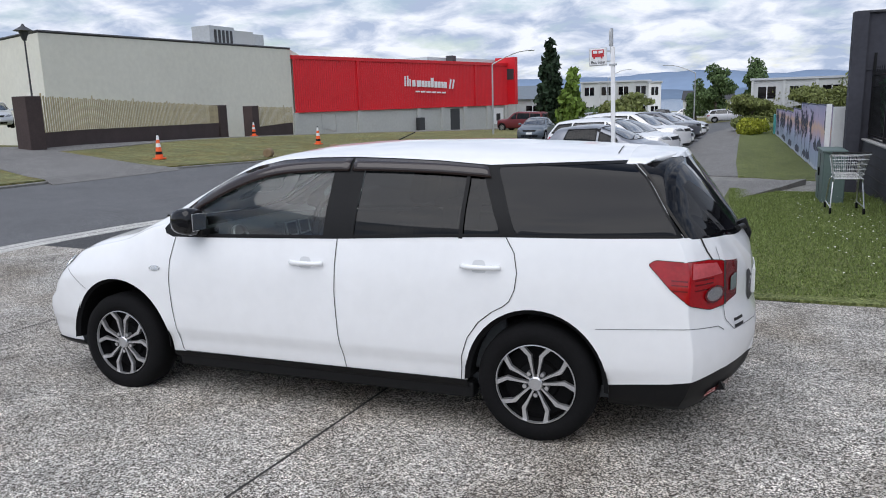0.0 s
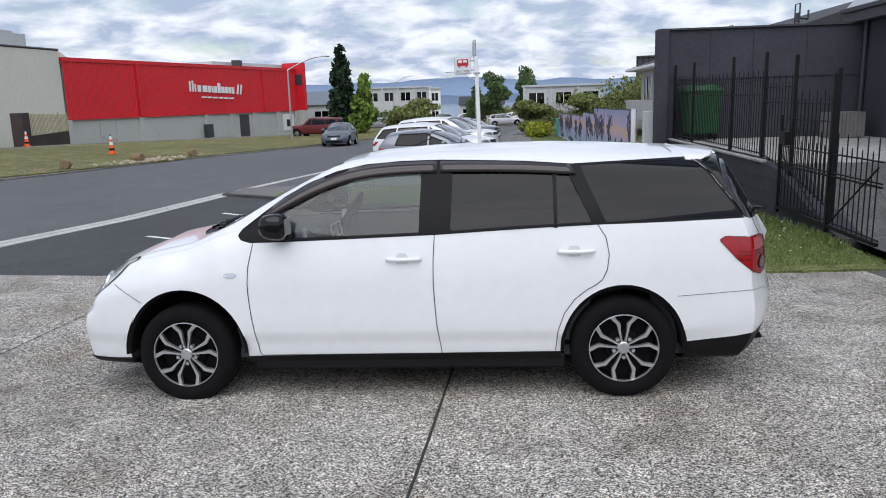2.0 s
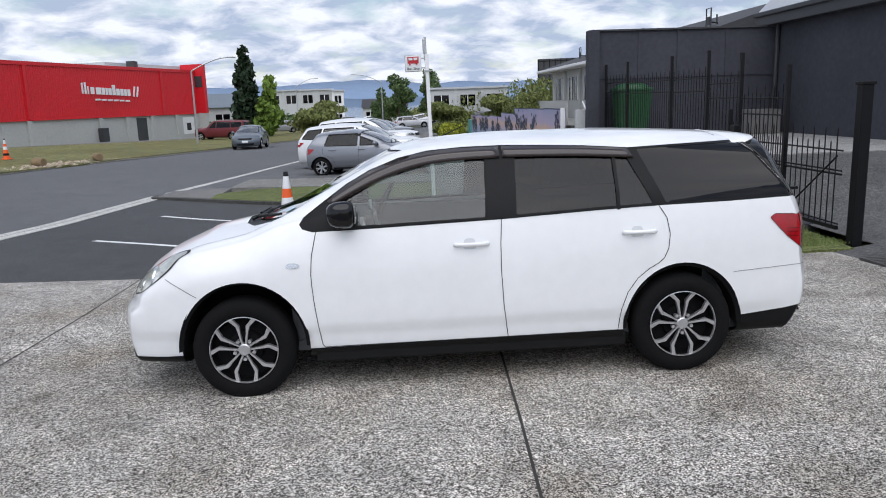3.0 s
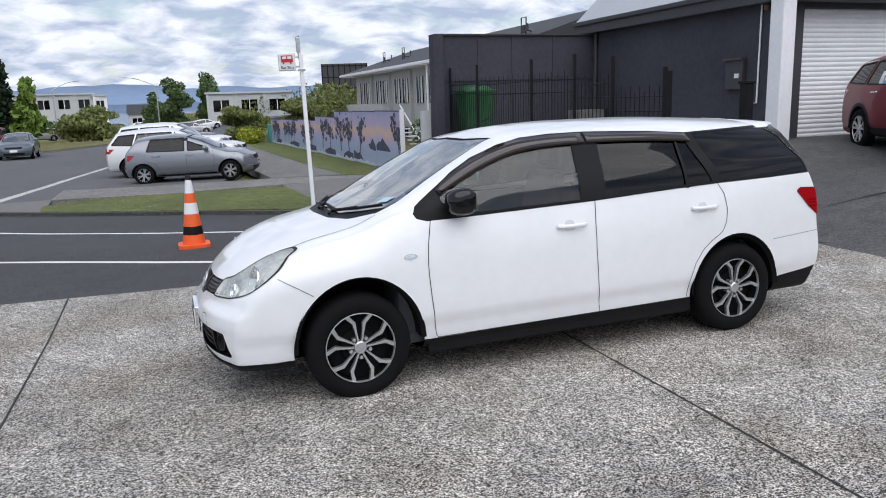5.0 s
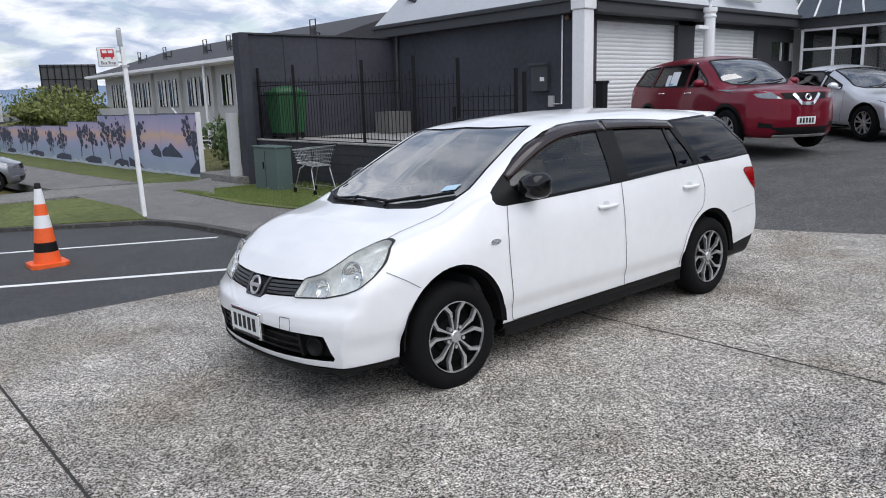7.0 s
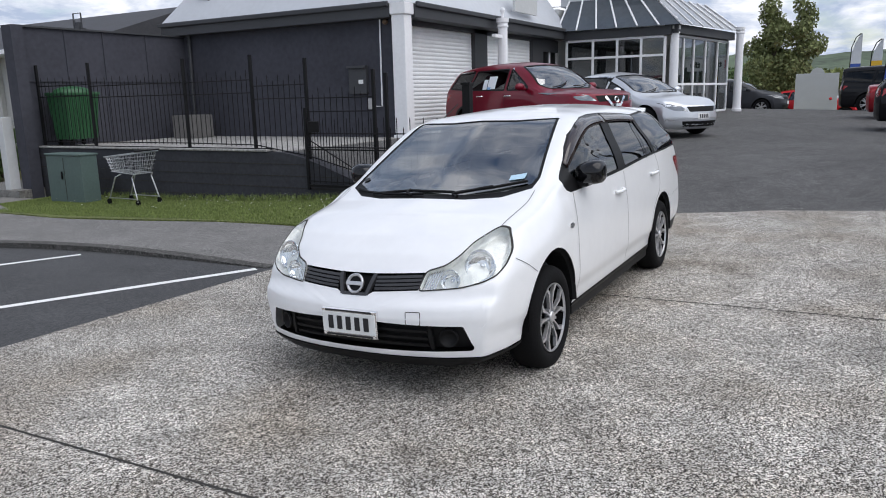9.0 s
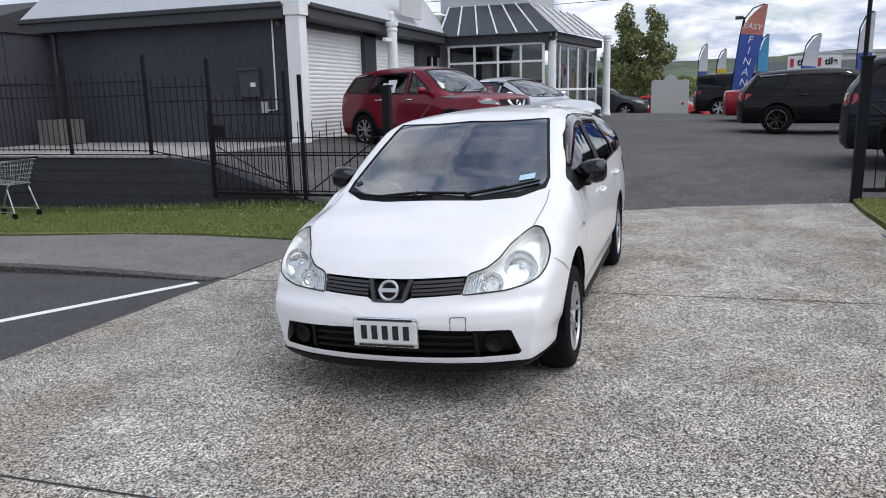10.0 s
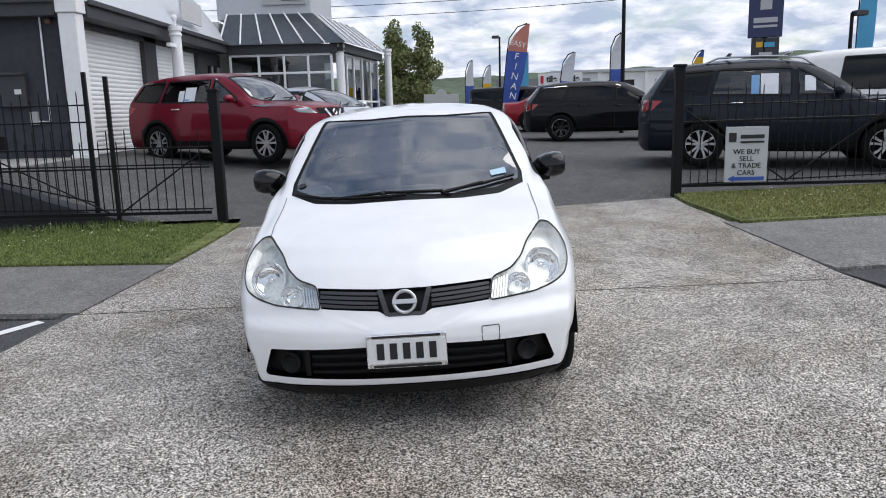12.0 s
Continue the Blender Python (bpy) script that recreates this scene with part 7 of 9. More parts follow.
gp = thing(part("gate_post", box(4.84, -3.42, 0.0, 4.96, -3.30, 1.88, 0.008), IRON), "black square steel gate post", "post", group="gate posts")
part("post_cap", box(4.825, -3.435, 1.86, 4.975, -3.285, 1.895, 0.006), IRON, gp)
gate_r = empty("iron_gate", pose(0, 0, 0), "black iron gate beside the grass strip", "gate")
for y0, y1 in ((-3.44, -6.3), (-6.35, -9.3), (-9.35, -12.4)):
    picket_bay("", (4.92, y0), (4.92, y1), 0.22, 0.30, 1.35, 1.38, "", extra=0.22, parent=gate_r)
    part("rail", rod(bmesh.new(), (4.92, y0, 1.12), (4.92, y1, 1.15), 0.012, n=6), IRON, gate_r)
    part("bottom_bar", box(4.89, y1, 0.24, 4.95, y0, 0.28), IRON, gate_r)
    fence_post(4.92, y1, 0.15, 1.75, 0.05, gate_r)
    part("brace", rod(bmesh.new(), (4.90, y0, 1.30), (4.90, (y0 + y1) / 2, 0.3), 0.012, n=6), IRON, gate_r)
    part("brace", rod(bmesh.new(), (4.90, y1, 1.30), (4.90, (y0 + y1) / 2, 0.3), 0.012, n=6), IRON, gate_r)

# ---------------------------------------------------------------- roadside things
NAVY = pbr("navy_print", (0.03, 0.04, 0.11), 0.5, var=0.1)
BLUEPRINT = pbr("blue_banner_cloth", (0.05, 0.10, 0.38), 0.8, var=0.12, scale=3, fine=50)
SALMON = pbr("salmon_banner_cloth", (0.55, 0.22, 0.17), 0.8, var=0.12, scale=3, fine=50)
SIGNGREY = pbr("pale_board", (0.48, 0.49, 0.5), 0.6, var=0.06, scale=3, fine=30)
ORANGE = pbr("fluorescent_orange_plastic", (0.85, 0.12, 0.02), 0.5, var=0.1, scale=6, fine=50)
SIGNWHITE = pbr("white_sign_plate", (0.78, 0.79, 0.8), 0.4, var=0.04, scale=4, fine=40)
SIGNRED = pbr("red_sign_print", (0.5, 0.02, 0.03), 0.45, var=0.05)

# trade board on the gate: faces the street
tb = thing(part("trade_sign", box(4.845, -4.58, 0.30, 4.875, -4.0, 1.05, 0.006), SIGNGREY), "pale board on the gate with writing and a blue arrow", "sign")
face = lambda y, z: Matrix.Translation((4.84, y, z)) @ Matrix(((0, 0, -1, 0), (-1, 0, 0, 0), (0, 1, 0, 0), (0, 0, 0, 1)))
for txt, z, s in (("WE BUY", 0.74, 0.10), ("SELL", 0.645, 0.10), ("& TRADE", 0.55, 0.10), ("CARS", 0.455, 0.10)):
    letters(txt, s, face(-4.29, z - 0.03), INK, "lettering", tb, 0.002)
part("emblem", box(4.836, -4.14, 0.85, 4.8445, -4.04, 0.97), INK, tb)
part("name_bar", box(4.836, -4.52, 0.89, 4.8445, -4.2, 0.94), INK, tb)
part("name_bar", box(4.836, -4.52, 0.83, 4.8445, -4.2, 0.855), INK, tb)
ar = bmesh.new()
slab([(-4.04, 0.345), (-4.13, 0.39), (-4.13, 0.37), (-4.54, 0.37), (-4.54, 0.32), (-4.13, 0.32), (-4.13, 0.30)], 0, 0.004, ar, Matrix(((0, 0, -1, 4.843), (1, 0, 0, 0), (0, 1, 0, 0), (0, 0, 0, 1))))
part("arrow", ar, BLUEPRINT, tb)


def cone(x, y, label, h=0.95, z=None, group="traffic cones"):
    z = gz(x, y) if z is None else z
    c = empty("traffic_cone", pose(x, y, z), label, "traffic cone", group)
    part("base", slab([(-0.2, -0.14), (-0.14, -0.2), (0.14, -0.2), (0.2, -0.14), (0.2, 0.14), (0.14, 0.2), (-0.14, 0.2), (-0.2, 0.14)], 0, 0.05), ORANGE, c)
    rr = lambda f: 0.145 - 0.115 * f
    bands = [(0.0, 0.14, ORANGE, "cone_body"), (0.14, 0.26, BLACKPL, "dark_band"), (0.26, 0.44, ORANGE, "cone_body"), (0.44, 0.60, SIGNWHITE, "reflective_band"), (0.60, 0.74, ORANGE, "cone_body"), (0.74, 0.93, SIGNWHITE, "reflective_band"), (0.93, 1.0, BLACKPL, "tip")]
    for a, b, mt, nm in bands:
        part(nm, lathe([(rr(a), 0.05 + (h - 0.05) * a), (rr(b), 0.05 + (h - 0.05) * b)] + ([(0, h)] if b == 1 else []), 20), mt, c, smooth=True)
    return c


cone(-2.01, 5.53, "orange traffic cone with white bands in the parking bay")
cone(-18.0, 18.0, "orange traffic cone on the far verge", z=gz(-18, 18) + 0.1)
cone(-18.6, 30.5, "orange traffic cone on the far verge", z=gz(-18.6, 30.5) + 0.1)
cone(-27.0, 36.6, "orange traffic cone by the gateway", z=gz(-27, 36.6) + 0.1)

# bus stop: pole, timetable tube and sign
bs = empty("bus_stop", pose(0.20, 8.81, -0.26, 0, -1.2, 0), "white bus stop pole with a square sign", "bus stop")
part("pole", box(-0.034, -0.028, 0, 0.034, 0.028, 2.75, 0.008), WHITEPAINT, bs)
part("mast", rod(bmesh.new(), (-0.02, 0.0, 2.64), (-0.02, 0, 3.04), 0.028, n=10), GALV, bs)
part("display_tube", box(-0.062, -0.028, 2.76, 0.006, 0.028, 3.02, 0.01), GALV, bs)
part("bracket", box(-0.06, -0.045, 2.44, 0.06, 0.045, 2.47), GALV, bs)
sg = part("sign_plate", box(-0.39, -0.012, 2.456, -0.10, 0.012, 2.736, 0.01), SIGNWHITE, bs)
part("sign_arm", box(-0.105, -0.008, 2.50, -0.03, 0.008, 2.525), GALV, bs)
part("sign_arm", box(-0.105, -0.008, 2.665, -0.03, 0.008, 2.69), GALV, bs)
part("sign_frame", tube(bmesh.new(), [(-0.39, 0, 2.456), (-0.39, 0, 2.736), (-0.10, 0, 2.736), (-0.10, 0, 2.456), (-0.39, 0, 2.456)], 0.008, 6), GALV, sg)
b = box(-0.345, -0.02, 2.595, -0.145, -0.0125, 2.712, 0.002)
put(b, -0.32, -0.02, 2.568, -0.295, -0.0125, 2.595), put(b, -0.195, -0.02, 2.568, -0.17, -0.0125, 2.595)
part("bus_symbol", b, SIGNRED, sg)
b = box(-0.325, -0.024, 2.652, -0.255, -0.0201, 2.695)
part("bus_window", box(-0.235, -0.024, 2.652, -0.165, -0.0201, 2.695), SIGNWHITE, sg)
part("bus_window", b, SIGNWHITE, sg)
letters("Bus Stop", 0.066, Matrix.Translation((-0.245, -0.014, 2.505)) @ pose(0, 0, 0, 90, 0, 0), INK, "lettering", sg, 0.002)

# green power kiosk
KIOSK = pbr("grey_green_kiosk_steel", (0.085, 0.125, 0.115), 0.55, var=0.15, scale=3, fine=25)
kz = gz(3.75, 11) + lawn_level(3.75, 11) - 0.01
kiosk = thing(part("utility_box", box(-0.18, -0.52, 0.0, 0.18, 0.52, 0.90, 0.015), KIOSK, m=pose(3.75, 11.0, kz, 0, 0, 0)), "grey green steel utility kiosk on the grass", "utility box")
part("lid", box(-0.20, -0.54, 0.901, 0.20, 0.54, 0.94, 0.012), KIOSK, kiosk)
part("door_gap", box(-0.186, -0.01, 0.06, -0.1805, 0.0, 0.86), JOINT, kiosk)
part("handle", box(-0.205, 0.05, 0.45, -0.181, 0.08, 0.6, 0.005), BLACKPL, kiosk)

# shopping trolley
WIRE = pbr("trolley_wire", (0.55, 0.56, 0.57), 0.3, metal=0.9, var=0.2, scale=12, fine=80)
trz = gz(3.8, 9.35) + lawn_level(3.8, 9.35)
tr = empty("shopping_trolley", pose(3.8, 9.35, trz, 0, 0, 90), "chromed wire shopping trolley standing on the grass", "trolley")
b = bmesh.new()
lo = [(-0.30, -0.20, 0.56), (0.36, -0.17, 0.60), (0.36, 0.17, 0.60), (-0.30, 0.20, 0.56)]
hi = [(-0.42, -0.27, 0.95), (0.46, -0.21, 0.86), (0.46, 0.21, 0.86), (-0.42, 0.27, 0.95)]
for ring, r in ((lo, 0.007), (hi, 0.010)):
    tube(b, ring + [ring[0]], r, 6)
part("basket_frame", b, WIRE, tr)
b = bmesh.new()
for k in range(4):
    p0, p1, q0, q1 = Vector(lo[k]), Vector(lo[(k + 1) % 4]), Vector(hi[k]), Vector(hi[(k + 1) % 4])
    for i in range(1, 12):
        rod(b, p0.lerp(p1, i / 12), q0.lerp(q1, i / 12), 0.0028, n=4)
    for i in range(1, 5):
        rod(b, p0.lerp(q0, i / 5), p1.lerp(q1, i / 5), 0.0028, n=4)
for i in range(1, 10):
    rod(b, Vector(lo[0]).lerp(Vector(lo[1]), i / 10), Vector(lo[3]).lerp(Vector(lo[2]), i / 10), 0.0028, n=4)
tagged(part("wire_mesh", b, WIRE, tr), kind="stuff")
part("push_bar", rod(bmesh.new(), (-0.46, -0.27, 0.98), (-0.46, 0.27, 0.98), 0.014, n=8), BLACKPL, tr)
for s in (-1, 1):
    part("leg_tube", tube(bmesh.new(), [(-0.30, s * 0.2, 0.56), (-0.25, s * 0.21, 0.5), (-0.38, s * 0.24, 0.09)], 0.012, 6), WIRE, tr)
    part("leg_tube", tube(bmesh.new(), [(0.05, s * 0.2, 0.56), (0.2, s * 0.21, 0.5), (0.40, s * 0.23, 0.09)], 0.012, 6), WIRE, tr)
    part("leg_rail", rod(bmesh.new(), (-0.38, s * 0.24, 0.12), (0.40, s * 0.23, 0.12), 0.010, n=6), WIRE, tr)
    for x in (-0.38, 0.40):
        part("castor", lathe([(0.0, -0.015), (0.05, -0.015), (0.055, 0), (0.05, 0.015), (0, 0.015)], 14, "Y"), BLACKRUB, tr, m=pose(x, s * 0.235, 0.055))

# green wheeled bin on the terrace
BINGREEN = pbr("green_bin_plastic", (0.018, 0.085, 0.03), 0.5, var=0.2, scale=4, fine=40)
bn = empty("wheeled_bin", pose(5.12, 12.7, 0.665) @ Matrix.Diagonal((0.66, 0.66, 0.98, 1)), "large green plastic wheeled bin with a ribbed body", "bin")
b = bmesh.new()
lo = [b.verts.new(p) for p in ((-0.50, -0.36, 0.16), (0.50, -0.36, 0.16), (0.50, 0.36, 0.16), (-0.50, 0.36, 0.16))]
hi = [b.verts.new(p) for p in ((-0.60, -0.48, 1.12), (0.60, -0.48, 1.12), (0.60, 0.48, 1.12), (-0.60, 0.48, 1.12))]
b.faces.new(lo[::-1]), b.faces.new(hi)
for k in range(4):
    b.faces.new((lo[k], lo[(k + 1) % 4], hi[(k + 1) % 4], hi[k]))
part("body", b, BINGREEN, bn)
for k in range(9):
    x = -0.46 + 0.115 * k
    part("rib", rod(bmesh.new(), (x, -0.37, 0.18), (x * 1.2, -0.485, 1.08), 0.018, n=6), BINGREEN, bn)
part("rim", box(-0.64, -0.52, 1.10, 0.64, 0.52, 1.17, 0.02), BINGREEN, bn)
b = bmesh.new()
bmesh.ops.create_uvsphere(b, u_segments=24, v_segments=8, radius=1, matrix=Matrix.Translation((0, 0, 1.17)) @ Matrix.Diagonal((0.62, 0.5, 0.13, 1)))
bmesh.ops.delete(b, geom=[v for v in b.verts if v.co.z < 1.165], context="VERTS")
part("lid", b, BINGREEN, bn, smooth=True)
for x in (-0.42, 0.42):
    for y in (-0.3, 0.3):
        part("castor", lathe([(0.0, -0.025), (0.075, -0.025), (0.085, 0), (0.075, 0.025), (0, 0.025)], 16, "Y"), BLACKRUB, bn, m=pose(x, y, 0.085))

# ---------------------------------------------------------------- painted fence and motel


def mural_material():
    """Sunset over a lake, painted in broad bands with dark headlands."""
    m = bpy.data.materials.new("painted_mural")
    MATS["painted_mural"] = m
    m.use_nodes = True
    nd, ln = m.node_tree.nodes, m.node_tree.links
    b = nd["Principled BSDF"]
    b.inputs["Roughness"].default_value = 0.75
    co, sp = nd.new("ShaderNodeTexCoord"), nd.new("ShaderNodeSeparateXYZ")
    ln.new(co.outputs["Object"], sp.inputs[0])
    nz = nd.new("ShaderNodeTexNoise")
    nz.inputs["Scale"].default_value, nz.inputs["Detail"].default_value = 0.9, 6
    ln.new(co.outputs["Object"], nz.inputs["Vector"])
    ad = nd.new("ShaderNodeMath")
    ad.operation, ad.inputs[1].default_value = "MULTIPLY_ADD", 0.55
    ln.new(nz.outputs[0], ad.inputs[0])
    ln.new(sp.outputs[2], ad.inputs[2])
    mr = nd.new("ShaderNodeMapRange")
    mr.inputs["From Min"].default_value, mr.inputs["From Max"].default_value = 0.15, 2.2
    ln.new(ad.outputs[0], mr.inputs["Value"])
    rp = nd.new("ShaderNodeValToRGB")
    el = rp.color_ramp.elements
    stops = [(0.0, (0.40, 0.45, 0.55)), (0.24, (0.33, 0.39, 0.52)), (0.42, (0.38, 0.40, 0.56)), (0.54, (0.55, 0.40, 0.46)), (0.62, (0.64, 0.44, 0.33)), (0.70, (0.46, 0.38, 0.52)), (1.0, (0.27, 0.31, 0.47))]
    while len(el) < len(stops):
        el.new(0.5)
    for k, (p, c) in enumerate(stops):
        el[k].position, el[k].color = p, (*c, 1)
    ln.new(mr.outputs[0], rp.inputs[0])
    ln.new(rp.outputs[0], b.inputs["Base Color"])
    return m


MURAL = mural_material()
SILH = pbr("mural_dark_paint", (0.055, 0.062, 0.10), 0.75, var=0.3, scale=3, fine=20)
MWHITE = pbr("mural_pale_paint", (0.52, 0.56, 0.63), 0.75, var=0.15, scale=2, fine=20)
def painted_patch(panel, material, name, outline, layer):
    """A flat shape of paint on the street face of a fence panel: (along, up) points, softened at the corners."""
    b = bmesh.new()
    b.faces.new([b.verts.new((-0.002 - 0.0006 * layer, y, z)) for y, z in rounded(outline, 0.05)])
    bmesh.ops.triangulate(b, faces=b.faces)
    return part(name, b, material, panel)


def painted_tree(panel, at_y, span, tall, seed, lean, spread):
    """A dark tree painted on a panel: a bending trunk, forked branches and ragged foliage along the top."""
    r = random.Random(seed)
    b = bmesh.new()
    depth = [-0.008]

    def stroke(pts, w0, w1):
        depth[0] -= 0.0002
        prev = None
        for k, (y, z) in enumerate(pts):
            w = w0 + (w1 - w0) * k / (len(pts) - 1)
            y = min(max(y, 0.02 + w), span - 0.02 - w)
            cur = (b.verts.new((depth[0], y - w, z)), b.verts.new((depth[0], y + w, z)))
            if prev:
                b.faces.new((prev[0], prev[1], cur[1], cur[0]))
            prev = cur

    foot, fork = 0.16 * tall, r.uniform(0.30, 0.50) * tall
    stem = [(at_y + lean * f * 0.5 + 0.03 * math.sin(5 * f + seed), foot + (fork - foot) * f) for f in (0, 0.25, 0.5, 0.75, 1)]
    stroke(stem, 0.055, 0.04)
    tips = []
    for k in range(6):
        dy = spread * (k / 2.5 - 1) + r.uniform(-0.18, 0.18)
        tip = (stem[-1][0] + lean * 0.6 + dy, tall * r.uniform(0.68, 0.96))
        tips.append(tip)
        stroke([(stem[-1][0] + (tip[0] - stem[-1][0]) * f ** 1.4 + 0.02 * math.sin(9 * f + k), stem[-1][1] + (tip[1] - stem[-1][1]) * f) for f in (0, 0.25, 0.5, 0.75, 1)], 0.03, 0.012)
    for k in range(46):
        reach = r.uniform(0.55, 1.0)
        ty, tz = (stem[-1][c] + (tips[k % 6][c] - stem[-1][c]) * reach for c in (0, 1))
        cy, cz, s = ty + r.gauss(0, 0.17), tz + r.gauss(-0.04, 0.15), r.uniform(0.03, 0.12)
        depth[0] -= 0.0001
        ring = [(cy + s * 1.5 * r.uniform(0.5, 1.2) * math.cos(j * 0.9), cz + s * r.uniform(0.5, 1.2) * math.sin(j * 0.9)) for j in range(7)]
        b.faces.new([b.verts.new((depth[0], min(max(y, 0.015), span - 0.015), min(z, tall - 0.01))) for y, z in ring])
    return part("painted_tree", b, SILH, panel)


mf = empty("painted_fence", pose(0, 0, 0), "panel fence painted with a lake sunset and dark trees", "fence")
panels = [(15.8, 18.8, 1.30), (18.8, 21.9, 1.28), (21.9, 24.9, 1.26), (24.9, 28.9, 1.03), (28.9, 33.4, 0.84), (33.4, 39.2, 0.78), (39.2, 43.3, 0.73)]
rnd = random.Random(5)
for y0, y1, zt in panels:
    zb = gz(4.2, y0) - 0.14
    pn = part("panel", box(0, 0, 0, 0.05, y1 - y0 - 0.02, zt - zb), MURAL, mf, m=pose(4.18, y0, zb))
    part("edge_strip", box(-0.004, 0.0, zt - zb, 0.056, y1 - y0 - 0.02, zt - zb + 0.03), SILH, pn)
    # painted lake shore, islands and trees; the two panels by the post differ from the rest
    span, tall = y1 - y0 - 0.02, zt - zb
    if y0 < 16:
        painted_patch(pn, SILH, "painted_headland", [(0.03, 0.12), (0.95, 0.10), (0.90, 0.22), (0.70, 0.30), (0.45, 0.46), (0.25, 0.55), (0.03, 0.66)], 1)
        painted_tree(pn, 0.34, span, tall, 3, 0.22, 0.5)
        painted_patch(pn, SILH, "painted_island", [(1.35, 0.52), (2.95, 0.50), (2.95, 0.66), (2.6, 0.80), (2.45, 0.78), (2.2, 0.93), (2.05, 0.82), (1.8, 0.74), (1.5, 0.62)], 2)
    elif y0 < 19:
        painted_patch(pn, SILH, "painted_island", [(0.04, 0.50), (0.70, 0.54), (0.95, 0.68), (0.62, 0.74), (0.45, 0.92), (0.3, 0.84), (0.04, 0.66)], 3)
        painted_patch(pn, SILH, "painted_headland", [(1.7, 0.08), (span - 0.03, 0.10), (span - 0.03, 0.40), (2.5, 0.30), (2.2, 0.36), (1.9, 0.22)], 4)
        painted_tree(pn, 2.1, span, tall, 7, -0.10, 0.30)
    else:
        painted_patch(pn, SILH, "painted_headland", [(0.04, 0.10), (span * 0.55, 0.06), (span * 0.5, 0.22), (span * 0.3, 0.34), (0.04, 0.30)], 5)
        count = 2 if y0 < 30 else 4
        for k in range(count):
            painted_tree(pn, span * (0.22 + 0.62 * k / (count - 0.5)), span, tall, int(y0) + 11 * k, rnd.uniform(-0.3, 0.3), rnd.uniform(0.3, 0.75))
    n = 26
    edge = [(span - 0.04) * k / n + 0.02 for k in range(n + 1)]
    painted_patch(pn, MWHITE, "painted_shore", [(y, 0.012) for y in edge] + [(y, 0.05 + 0.20 * abs(noise.noise((y * 1.3, y0, 7.0)))) for y in edge[::-1]], 9)
part("end_post", box(4.07, 15.67, -0.7, 4.18, 15.78, 1.36, 0.008), WHITEPAINT, mf)
TEAL = pbr("teal_board", (0.08, 0.33, 0.34), 0.6, var=0.15)
thing(part("screen_board", box(4.1, 43.4, -1.4, 4.25, 44.7, 0.4, 0.01), TEAL), "teal board at the end of the painted fence", "board")
thing(part("gate_pillar", box(4.0, 13.54, -0.6, 4.23, 13.74, 1.33, 0.01), PALEWALL), "white painted gate pillar by the motel path", "pillar")
thing(part("footpath", slab([(3.9, 13.1), (7.4, 13.5), (7.4, 15.6), (3.9, 15.4)], -0.6, -0.2), KERB), "concrete path into the motel", "path", kind="structure")

motel = empty("motel_building", pose(0, 0, 0), "two storey white motel with a dark roof", "building")
BOARDS = pbr("white_weatherboard", (0.47, 0.47, 0.45), 0.7, var=0.08, scale=1, fine=12)
DARKROOF = pbr("dark_roof_tiles", (0.045, 0.045, 0.05), 0.7, var=0.25, scale=2, fine=12, bump=0.3)
part("wall", box(8.1, 16.5, -1.0, 16, 36.6, 2.95), BOARDS, motel)
bm = bmesh.new()
pr = [(7.45, 3.02), (7.45, 3.1), (11.8, 4.45), (16.5, 3.1), (16.5, 3.02)]
e = [[bm.verts.new((x, y, z)) for x, z in pr] for y in (15.8, 37.4)]
bm.faces.new(e[0]), bm.faces.new(e[1][::-1])
for k in range(5):
    bm.faces.new((e[0][k], e[0][(k + 1) % 5], e[1][(k + 1) % 5], e[1][k]))
bmesh.ops.recalc_face_normals(bm, faces=bm.faces)
part("roof", bm, DARKROOF, motel)
part("gutter", box(7.35, 15.8, 2.98, 7.45, 37.4, 3.1, 0.01), WHITEPAINT, motel)
part("soffit", box(7.45, 15.9, 2.95, 8.1, 37.3, 2.99), WHITEPAINT, motel)
for k in range(6):
    y = 17.6 + k * 3.2
    for dy in (0.0, 1.2):
        w = part("window", box(8.05, y + dy, 1.5, 8.098, y + dy + 0.8, 2.6), TINT_SOLID, motel)
        for a in (0, 0.38, 0.755):
            part("window_frame", box(8.03, y + dy + a, 1.5, 8.049, y + dy + a + 0.045, 2.6), WHITEPAINT, w)
        part("curtain", box(8.04, y + dy + 0.05, 1.52, 8.049, y + dy + 0.22, 2.58), BEIGE, w)
    w = part("window", box(8.05, y + 0.3, -0.5, 8.098, y + 1.5, 0.6), TINT_SOLID, motel)
    part("pilaster", box(7.96, y - 0.62, -1.0, 8.099, y - 0.4, 2.95), BOARDS, motel)
for y in (17.0, 23.0):
    part("downpipe", rod(bmesh.new(), (7.5, y, -0.8), (7.5, y, 3.0), 0.05, n=8), WHITEPAINT, motel)
bal = part("balcony", box(6.8, 27.0, 0.45, 8.05, 36, 0.62), BOARDS, motel)
part("balustrade", box(6.75, 27.0, 0.63, 6.81, 36, 1.5), BOARDS, bal)
for k in range(10):
    part("stair_tread", box(6.9, 22.2 + 0.25 * k, -0.8 + 0.14 * k, 7.95, 22.44 + 0.25 * k, -0.76 + 0.14 * k), WHITEPAINT, motel)
part("stair_rail", rod(bmesh.new(), (6.9, 22.1, 0.0), (6.9, 24.8, 1.45), 0.03, n=6), WHITEPAINT, motel)
